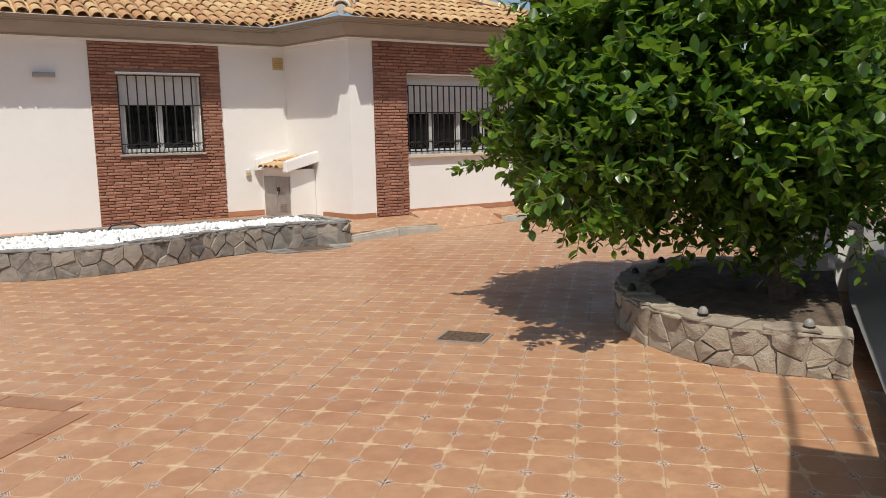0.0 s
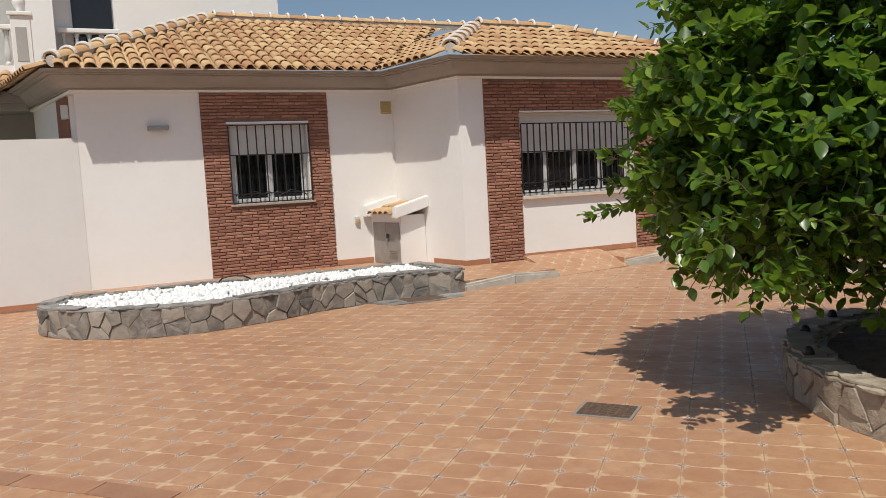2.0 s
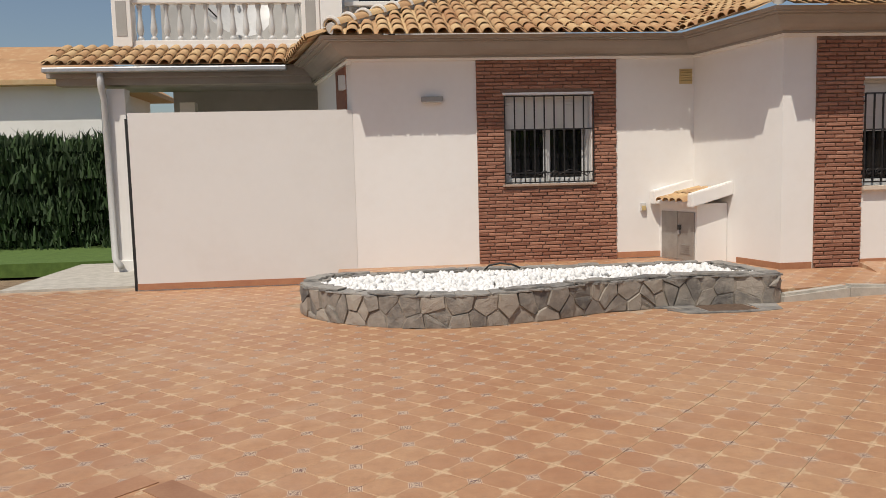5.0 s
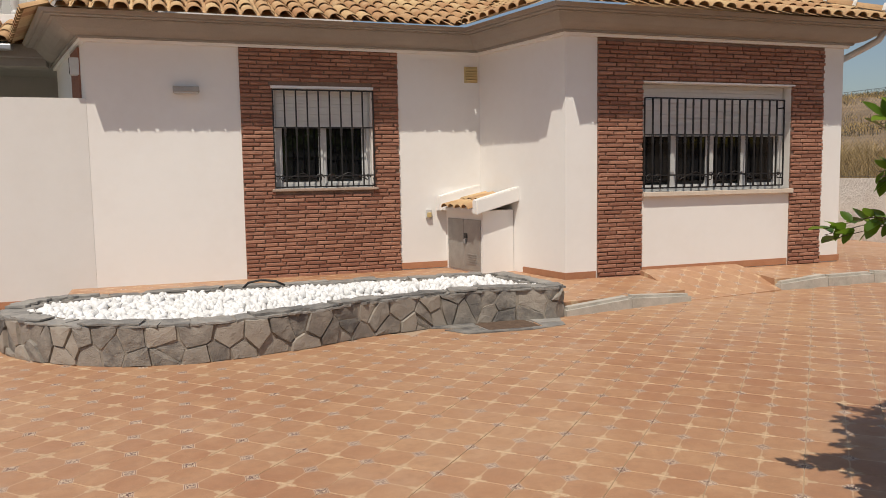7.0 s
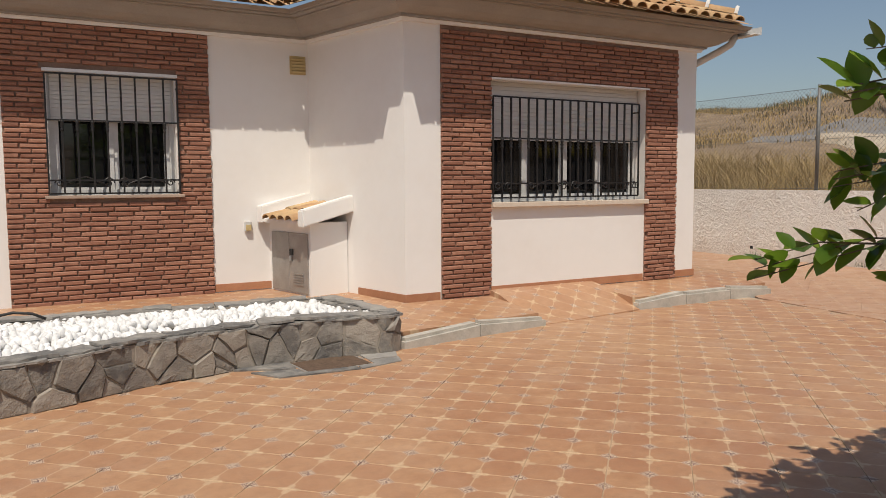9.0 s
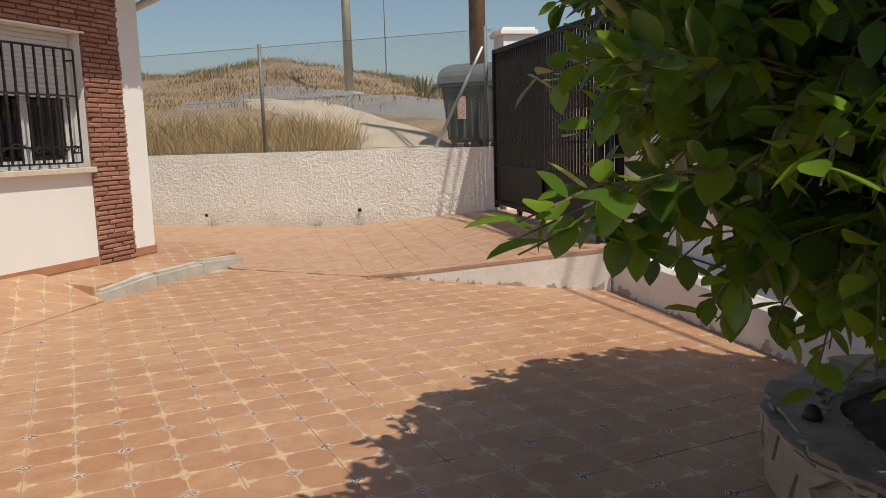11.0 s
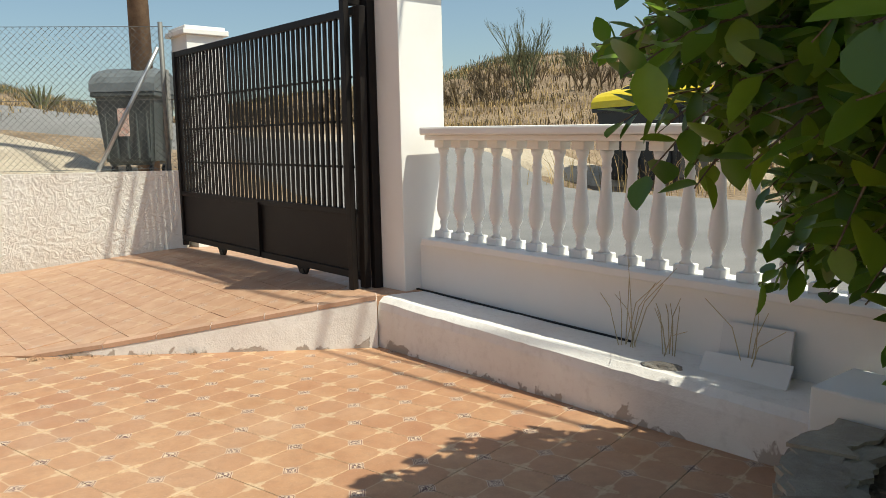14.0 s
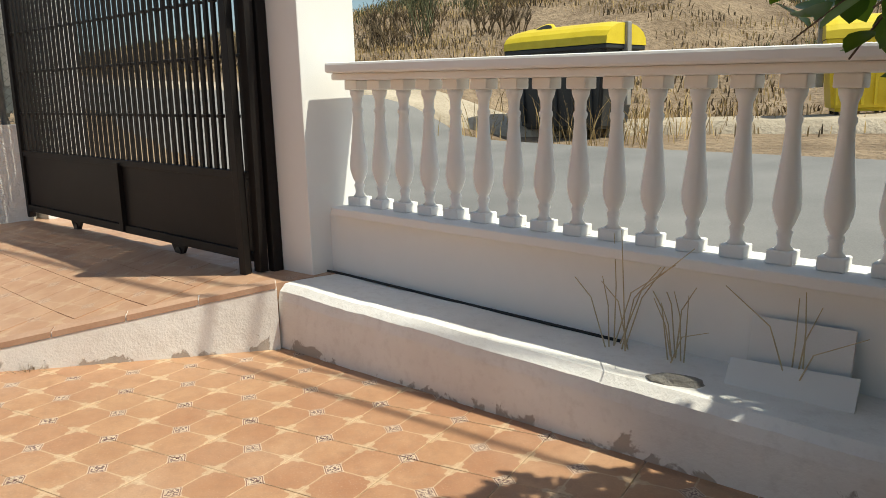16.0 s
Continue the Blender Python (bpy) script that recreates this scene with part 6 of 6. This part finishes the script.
def blades(name, spots, mat, label, hmin, hmax, wd, seed, cat="dry grass"):
    """Many thin upright blades joined into one mesh."""
    rng = random.Random(seed)
    vs, fs = [], []
    for x, y, z, count, spread in spots:
        for _ in range(count):
            px, py = x + rng.gauss(0, spread), y + rng.gauss(0, spread)
            h = rng.uniform(hmin, hmax)
            a = rng.uniform(0, 6.28)
            lean = rng.uniform(0.1, 0.9) * h
            b = rng.uniform(0, 6.28)
            dx, dy = math.cos(a) * wd, math.sin(a) * wd
            lx, ly = math.cos(b) * lean, math.sin(b) * lean
            k = len(vs)
            vs += [(px - dx, py - dy, z - 0.05), (px + dx, py + dy, z - 0.05), (px + dx * 0.7 + lx * 0.4, py + dy * 0.7 + ly * 0.4, z + h * 0.6), (px - dx * 0.7 + lx * 0.4, py - dy * 0.7 + ly * 0.4, z + h * 0.6), (px + lx, py + ly, z + h)]
            fs += [(k, k + 1, k + 2, k + 3), (k + 3, k + 2, k + 4)]
    me = bpy.data.meshes.new(name)
    me.from_pydata(vs, [], fs)
    me.materials.append(mat)
    return tagged(new(name, me), label, cat, kind="stuff")


HEDGE = simple("dark_hedge_leaf", (0.018, 0.04, 0.012), (0.045, 0.085, 0.025), 3, 0.8, bump=0, vary=0.4)


def scatter_grass():
    rng = random.Random(5)
    spots, scrub, olive, weeds = [], [], [], []
    for _ in range(15000):
        x, y = rng.uniform(13.9, 52), rng.uniform(-26, 46)
        r = Vector((x, y)) - O
        d = r.dot(N) - 0.4
        far = max(d, min(x - 13.7, y - 4.0))
        if far < 8.2:
            continue
        n = noise.noise((x * 0.22, y * 0.22, 9))
        z = out_z(x, y)
        if n > -0.12:
            (spots if rng.random() < 0.72 else scrub).append((x, y, z, 24, 0.5))
        if far > 15 and n > 0.12 and rng.random() < 0.45:
            olive.append((x, y, z, 26, 0.35))
    blades("dry_grass", spots, GRASS_DRY, "straw-coloured dry grass on the bank", 0.04, 0.15, 0.011, 1)
    blades("dry_scrub", scrub, SCRUB, "dark dry scrub on the bank", 0.04, 0.16, 0.016, 2, "scrub")
    blades("olive_scrub", olive, GREEN_SCRUB, "olive green bushes on the crest", 0.08, 0.34, 0.014, 3, "scrub")
    # dark hedge beyond the porch
    hedge = [(rng.uniform(-8.5, -3.6), rng.uniform(20.5, 22.5), rng.uniform(0.0, 2.5), 30, 0.25) for _ in range(620)]
    blades("garden_hedge", hedge, HEDGE, "dark green hedge beyond the porch", 0.1, 0.35, 0.03, 8, "hedge")
    # tall grass just behind the boundary wall
    for _ in range(900):
        x, y = rng.uniform(14.3, 16.0), rng.uniform(11.4, 20)
        weeds.append((x, y, out_z(x, y), 16, 0.16))
    for _ in range(140):
        x, y = rng.uniform(15, 24), rng.uniform(-9, 3)
        r = Vector((x, y)) - O
        if 6.2 < r.dot(N) < 9:
            weeds.append((x, y, out_z(x, y), 14, 0.25))
    blades("tall_dry_grass", weeds, GRASS_DRY, "tall straw grass behind the boundary wall", 0.25, 0.85, 0.007, 4)


scatter_grass()


def bare_bush(x, y, h, seed, mat, label, stems=13, spread=0.2):
    """A thin-stemmed broom-like bush."""
    rng = random.Random(seed)
    w = thing("bush", label, "bush", loc=(x, y, out_z(x, y) - 0.1))
    vs, fs = [], []

    def stick(p, d, ln, r, depth):
        q = p + d * ln
        s1 = d.orthogonal().normalized()
        s2 = d.cross(s1)
        k = len(vs)
        for e, rr in ((p, r), (q, r * 0.5)):
            vs.extend(tuple(e + s1 * rr * c + s2 * rr * s) for c, s in ((1, 0), (-0.5, 0.87), (-0.5, -0.87)))
        fs.extend((k + j, k + (j + 1) % 3, k + 3 + (j + 1) % 3, k + 3 + j) for j in range(3))
        if depth:
            for _ in range(4):
                stick(p.lerp(q, rng.uniform(0.35, 1)), (d + Vector((rng.uniform(-0.5, 0.5), rng.uniform(-0.5, 0.5), rng.uniform(0, 0.5)))).normalized(), ln * rng.uniform(0.4, 0.65), r * 0.55, depth - 1)

    for _ in range(stems):
        stick(Vector((rng.gauss(0, spread), rng.gauss(0, spread), 0)), Vector((rng.uniform(-0.55, 0.55), rng.uniform(-0.55, 0.55), 1)).normalized(), h * rng.uniform(0.35, 0.6), 0.025, 3)
    me = bpy.data.meshes.new("stems")
    me.from_pydata(vs, [], fs)
    me.materials.append(mat)
    ob = new("stem", me)
    ob.parent = w
    tagged(ob, kind="stuff")
    return w


for i in range(16):
    # low brown shrubs along the crest
    bare_bush(28.5 + 2.2 * math.sin(i * 2.3), -9.0 + i * 1.55, 0.75 + 0.35 * abs(math.sin(i * 1.7)), 70 + i, SCRUB, "low brown dry shrub on the bank crest", 26, 0.5)
for i, (x, y, h) in enumerate(((27.5, 4.9, 2.6), (29.0, 4.3, 1.7), (28.5, 0.6, 2.5), (30.5, 1.6, 1.2), (30, -1.5, 1.1), (33, -5.5, 1.3))):
    bare_bush(x, y, h, 40 + i, GREEN_SCRUB if i % 2 == 0 else SCRUB, "grey-green twiggy bush on the bank crest")


def agave(x, y, s):
    w = thing("agave", "spiky grey-green agave on the bank crest", "agave", loc=(x, y, out_z(x, y) - 0.05))
    rng = random.Random(int(x * 7))
    for i in range(16):
        a = i * 2.4
        el = rng.uniform(0.5, 1.35)
        d = Vector((math.cos(a) * math.cos(el), math.sin(a) * math.cos(el), math.sin(el)))
        bm = bmesh.new()
        tube(bm, [(0, 0, 0), d * s * 0.5, d * s * 0.8, d * s], 0.07 * s, 0.008, seg=5)
        part("leaf", bm, GREEN_SCRUB, w)


agave(31, -6.5, 1.3), agave(30, 13, 1.2), agave(33, 16.5, 1.1)


# ---- small things in the yard ----
def flat_poly(name, poly, z0, z1, mat, parent=None):
    return part(name, prism(bmesh.new(), poly, z0, z1), mat, parent)


def manhole(cx, cy, w, d, rz, label, holes=True):
    ob = thing("manhole_cover", label, "manhole cover", loc=(cx, cy, 0.0), rz=rz)
    part("frame", boxed(-w / 2 - 0.02, w / 2 + 0.02, -d / 2 - 0.02, d / 2 + 0.02, -0.02, 0.008), GREY_METAL, ob)
    bm = boxed(-w / 2, w / 2, -d / 2, d / 2, -0.02, 0.012, bevel=0.003)
    lid = part("lid", bm, RUST, ob, "rusty cast-iron lid")
    if holes:
        for i in range(7):
            for j in range(6):
                x, y = -w / 2 + w * (i + 0.5) / 7, -d / 2 + d * (j + 0.5) / 6
                part("stud", boxed(x - 0.015, x + 0.015, y - 0.012, y + 0.012, 0.012, 0.016), RUST, lid)
    return ob


manhole(3.575, 4.56, 0.36, 0.27, -52, "small rusty cast-iron cover set in the patio tiles")
manhole(4.62, 9.98, 0.55, 0.38, 4, "rusty cover among slate slabs beside the planter", False)
slabs = thing("slate_apron", "flat slate slabs round the rusty cover", "paving slab")
rng = random.Random(2)
for poly in ([(3.85, 10.12), (4.3, 9.93), (4.33, 10.18), (3.95, 10.2)], [(3.95, 9.98), (4.1, 9.72), (4.75, 9.66), (4.75, 9.76), (4.32, 9.78), (4.31, 9.9)], [(4.76, 9.66), (5.15, 9.74), (5.2, 9.9), (4.92, 9.9), (4.92, 9.77), (4.77, 9.76)],
             [(4.93, 9.92), (5.2, 9.92), (5.27, 10.1), (4.94, 10.18)]):
    part("slab", prism(bmesh.new(), poly, -0.02, 0.016), SLATE_CAP, slabs)


def solar_lamp(x, y, z, mat):
    ob = thing("garden_lamp", "small dome lamp on the planter rim", "garden lamp", "dome lamps on the planter rim", loc=(x, y, z))
    bm = bmesh.new()
    lathe(bm, [(0.034, 0), (0.036, 0.012), (0.034, 0.026), (0.027, 0.044), (0.015, 0.055), (0.003, 0.058)], 14)
    part("dome", bm, mat, ob, smooth=True)
    part("collar", lathe(bmesh.new(), [(0.039, 0), (0.039, 0.010)], 14), BLACK, ob)


for x, y, mat in ((4.86, 4.00, IRON), (5.43, 4.50, IRON), (6.09, 4.78, IRON), (4.62, 3.10, LAMP_GLASS), (4.86, 2.45, LAMP_GLASS)):
    solar_lamp(x, y, 0.312, mat)

# hose end lying on the pebbles
hose = thing("hose_end", "short black hose bent over the pebbles", "hose")
part("hose", tube(bmesh.new(), [(2.15, 11.42, 0.33), (2.22, 11.42, 0.40), (2.36, 11.40, 0.425), (2.50, 11.36, 0.41), (2.60, 11.34, 0.36)], 0.012, seg=8), BLACK, hose, smooth=True)


# broken tile boards, a stone and dry stems on the ledge
def ledge(s, o, z):
    p = st(s, o)
    return (p[0], p[1], z)


board = thing("tile_board", "broken off-white tile leaning on the wall", "tile", "broken tiles on the ledge", loc=ledge(2.78, 0.36, 0.28), rz=STREET_RZ)
bm = boxed(-0.19, 0.19, -0.008, 0.008, 0.0, 0.26)
bmesh.ops.rotate(bm, verts=bm.verts, matrix=Matrix.Rotation(radians(-14), 3, "X"))
part("slab", bm, DARKER_WHITE, board)
board2 = thing("tile_board", "broken off-white tile lying on the ledge", "tile", "broken tiles on the ledge", loc=ledge(2.80, 0.24, 0.28), rz=STREET_RZ + 4)
bm = boxed(-0.24, 0.22, -0.006, 0.006, 0.0, 0.13)
bmesh.ops.rotate(bm, verts=bm.verts, matrix=Matrix.Rotation(radians(-38), 3, "X"))
part("slab", bm, DARKER_WHITE, board2)
rock = thing("loose_stone", "flat grey stone lying on the ledge", "stone", loc=ledge(2.42, 0.13, 0.285), rz=STREET_RZ + 15)
bm = bmesh.new()
bmesh.ops.create_icosphere(bm, subdivisions=3, radius=1)
for v in bm.verts:
    v.co *= 1 + 0.3 * noise.noise(v.co * 1.4)
    v.co = Vector((v.co.x * 0.12, v.co.y * 0.05, max(-0.005, v.co.z * 0.03 + 0.015)))
part("stone", bm, SLATE, rock)


def dry_stems(s, o, z, n, h, seed, label):
    rng = random.Random(seed)
    ob = thing("dry_weed", label, "weed", "dry weeds by the wall", loc=ledge(s, o, z))
    for i in range(n):
        bm = bmesh.new()
        a = rng.uniform(0, 6.28)
        l = rng.uniform(0.3, 0.9) * h
        hh = h * rng.uniform(0.5, 1.0)
        pts = [(rng.gauss(0, 0.03), rng.gauss(0, 0.02), 0)]
        pts += [(pts[0][0] + math.cos(a) * l * 0.3, pts[0][1] + math.sin(a) * l * 0.12, hh * 0.55), (pts[0][0] + math.cos(a) * l, pts[0][1] + math.sin(a) * l * 0.3, hh * rng.uniform(0.75, 1.0))]
        tube(bm, pts, 0.0035, 0.0018, seg=4)
        part("stem", bm, STRAW, ob)


dry_stems(2.05, 0.34, 0.30, 9, 0.62, 3, "thin dry weed stems growing from the ledge")
dry_stems(2.3, 0.34, 0.29, 8, 0.45, 4, "thin dry weed stems growing from the ledge")
dry_stems(2.78, 0.30, 0.28, 5, 0.50, 6, "bent dry stems in front of a broken tile")


def tuft(x, y, z, seed, mat=None, h=0.07, n=30):
    rng = random.Random(seed)
    ob = thing("weed_tuft", "small dry weed tuft in the joint", "weed", "weeds along the joint", loc=(x, y, z))
    vs, fs = [], []
    for _ in range(n):
        a, r = rng.uniform(0, 6.28), rng.uniform(0, 0.09)
        p = Vector((r * math.cos(a) * 0.6, r * math.sin(a) * 1.4, 0))
        q = p + Vector((rng.gauss(0, 0.03), rng.gauss(0, 0.03), rng.uniform(0.3, 1) * h))
        k = len(vs)
        vs += [tuple(p + Vector((0.004, 0, 0))), tuple(p - Vector((0.004, 0, 0))), tuple(q)]
        fs.append((k, k + 1, k + 2))
    me = bpy.data.meshes.new("blades")
    me.from_pydata(vs, [], fs)
    me.materials.append(mat or SCRUB)
    o = new("blades", me)
    o.parent = ob


for i, (x, y) in enumerate(((10.22, 8.30), (10.25, 8.15), (10.19, 7.45), (10.21, 8.55), (10.2, 7.75))):
    tuft(x - 0.03, y, 0.0, 60 + i)
for i, (x, y, z) in enumerate(((13.56, 10.25, 0.20), (13.57, 12.9, 0.17), (13.55, 11.0, 0.18))):
    tuft(x - 0.02, y, z, 80 + i, GREEN_SCRUB, 0.14, 26)

# black tube drawn as the thin dark line along the back of the ledge
pipe = street_thing("ledge_line", "thin black line along the foot of the wall", "pipe", kind="")
pipe.matrix_world = pose(O.x, O.y, 0.0, 0, 2.0, STREET_RZ)
part("pipe", tube(bmesh.new(), [(-0.12, 0.36, 0.40), (0.1, 0.395, 0.395), (0.9, 0.40, 0.392), (2.0, 0.40, 0.392)], 0.008, seg=8), BLACK, pipe, smooth=True)

# vent holes at the boundary wall's foot
for y, z in ((13.05, 0.33), (10.28, 0.42)):
    v = thing("drain_hole", "dark drain hole at the wall foot", "drain hole", "drain holes in the boundary wall", loc=(13.605, y, z))
    part("hole", boxed(-0.004, 0.01, -0.03, 0.03, -0.026, 0.026, bevel=0.008), BLACK, v)


# ---- bricks of the two panels ----
def brick_panel(parent, x0, x1, z0, z1, face, hole, seed):
    rng = random.Random(seed)
    part("mortar_bed", holed_wall(x0, x1, face - 0.010, face + 0.001, z0, z1, hole) if hole[2] > z0 + 0.01 else holed_low(x0, x1, face, z0, z1, hole), MORTAR, parent)
    L, H, P = 0.250, 0.040, 0.0520
    meshes = {}

    def mesh_of(ln):
        key = round(ln, 2)
        if key not in meshes:
            bm = bmesh.new()
            box(bm, -key / 2, key / 2, -0.022, 0.012, -H / 2, H / 2, bevel=0.0)
            bmesh.ops.bevel(bm, geom=[e for e in bm.edges if all(v.co.y < 0 for v in e.verts)], offset=0.006, segments=1, affect="EDGES")
            for v in bm.verts:
                v.co += Vector((0.003 * noise.noise(v.co * 40), 0.004 * noise.noise(v.co * 31), 0.004 * noise.noise(v.co * 37)))
            me = bpy.data.meshes.new("brick")
            bm.to_mesh(me)
            bm.free()
            me.materials.append(BRICK)
            meshes[key] = me
        return meshes[key], key

    rows = int((z1 - z0) / P)
    made = []
    for r in range(rows):
        z = z0 + (r + 0.5) * P
        x = x0 + (0 if r % 2 else -L / 2) + rng.uniform(-0.03, 0.03)
        while x < x1:
            ln = L + rng.choice((-0.02, 0, 0, 0.01))
            a, b = max(x, x0), min(x + ln, x1)
            x += ln + 0.016
            spans = [(a, b)]
            if hole[2] - 0.035 < z < hole[3] + 0.035:
                spans = [(a, min(b, hole[0])), (max(a, hole[1]), b)]
            for p, q in spans:
                if q - p > 0.05:
                    made.append(((p + q) / 2, z, q - p))
    rest_v, rest_f = [], []
    for i, (x, z, ln) in enumerate(made):
        me, key = mesh_of(ln)
        off = rng.uniform(-0.006, 0.006)
        if i < 300:
            ob = share("brick", me, parent, (x, face - 0.012 + off, z + rng.uniform(-0.003, 0.003)), (0, rng.uniform(-0.012, 0.012), rng.uniform(-0.012, 0.012)))
        else:
            k = len(rest_v)
            rest_v += [(v.co.x + x, v.co.y + face - 0.012 + off, v.co.z + z) for v in me.vertices]
            rest_f += [[k + j for j in p.vertices] for p in me.polygons]
    if rest_v:
        me = bpy.data.meshes.new("upper_bricks")
        me.from_pydata(rest_v, [], rest_f)
        me.materials.append(BRICK)
        ob = new("upper_bricks", me)
        ob.parent = parent
        tagged(ob, "upper courses of red brick", kind="stuff")


def holed_low(x0, x1, face, z0, z1, hole):
    bm = bmesh.new()
    box(bm, x0, hole[0], face - 0.010, face + 0.001, z0, z1)
    box(bm, hole[1], x1, face - 0.010, face + 0.001, z0, z1)
    box(bm, hole[0], hole[1], face - 0.010, face + 0.001, hole[3], z1)
    return bm


brick_panel(wall_a, 2.37, 4.45, 0.20, 3.165, A_Y, (WIN_A[0] - 0.02, WIN_A[1] + 0.02, WIN_A[2] - 0.03, WIN_A[3] + 0.03), 5)
brick_panel(wall_c, 6.48, 10.01, 0.16, 3.165, C_Y, (WIN_C[0], WIN_C[1], 0.16, WIN_C[3] + 0.01), 6)


# ---- patio tiles, laid at 45 degrees to the house ----
def patio_tiles():
    a = PITCH * math.sqrt(2)
    g = 0.0022
    bm = bmesh.new()
    h = a / 2 - g
    lo = [bm.verts.new((x * (h + 0.001), y * (h + 0.001), -0.008)) for x, y in ((-1, -1), (1, -1), (1, 1), (-1, 1))]
    md = [bm.verts.new((x * h, y * h, -0.0015)) for x, y in ((-1, -1), (1, -1), (1, 1), (-1, 1))]
    hi = [bm.verts.new((x * (h - 0.0025), y * (h - 0.0025), 0.0)) for x, y in ((-1, -1), (1, -1), (1, 1), (-1, 1))]
    bm.faces.new(hi)
    for p, q in ((lo, md), (md, hi)):
        for i in range(4):
            bm.faces.new((p[i], p[(i + 1) % 4], q[(i + 1) % 4], q[i]))
    me = bpy.data.meshes.new("floor_tile")
    bm.to_mesh(me)
    bm.free()
    me.materials.append(TILE)
    src = np.array([v.co for v in me.vertices])
    faces = [list(p.vertices) for p in me.polygons]
    rot = Matrix.Rotation(radians(45), 3, "Z")
    r3 = np.array(rot)
    rest_v, rest_f, near = [], [], 0
    rng = random.Random(31)
    spots = []
    for i in range(-40, 40):
        for j in range(-40, 40):
            # centres sit on every second figured square
            x = LX + PITCH * (i + j)
            y = LY + PITCH * (j - i)
            if x < -8.8 or x > 10.7 or y < -5.5 or y > 13.4:
                continue
            r = Vector((x, y)) - O
            if r.dot(N) > 0.75 or (y > 10.75 and x > 5.2) or (y > 11.3 and x > -0.2) or (y < 9.0 and x > 10.3) or x > 10.55:
                continue
            if y > 9.9 and 0.6 < x < 4.9 and y < 11.2:
                continue
            spots.append((x, y))
    spots.sort(key=lambda p: (p[0] - 4.0) ** 2 * 0.6 + (p[1] - 5.2) ** 2)
    for x, y in spots:
        z = yard_z(x, y) + rng.uniform(-0.001, 0.001)
        if near < 300:
            near += 1
            ob = share("floor_tile", me, floor, (x, y, z), (rng.uniform(-0.002, 0.002), rng.uniform(-0.002, 0.002), radians(45)))
        else:
            k = len(rest_v)
            rest_v += (src @ r3.T + np.array((x, y, z))).tolist()
            rest_f += [[k + q for q in f] for f in faces]
    m2 = bpy.data.meshes.new("outer_tiles")
    m2.from_pydata(rest_v, [], rest_f)
    m2.materials.append(TILE)
    ob = new("outer_tiles", m2)
    ob.parent = floor
    tagged(ob, "patterned terracotta tiles towards the edges", kind="stuff")


patio_tiles()

# a band of worn darker tiles let into the patio
band = thing("dark_tile_band", "corner band of darker worn tiles in the patio", "floor tile")
band.location = (-0.23, -0.13, 0)
for p, q in (((-0.62, 5.74), (-0.26, 6.10)), ((-0.20, 6.0), (0.22, 5.58)), ((0.22, 5.58), (0.62, 5.18)), ((0.62, 5.18), (0.98, 4.78)), ((0.98, 4.66), (0.72, 4.42)), ((0.72, 4.42), (0.46, 4.18))):
    p, q = Vector(p), Vector(q)
    d = (q - p).normalized()
    nn = Vector((d.y, -d.x)) * 0.085
    p, q = p + d * 0.004, q - d * 0.004
    part("tile", prism(bmesh.new(), [p - nn, q - nn, q + nn, p + nn], -0.01, 0.005), DARK_TILE, band)
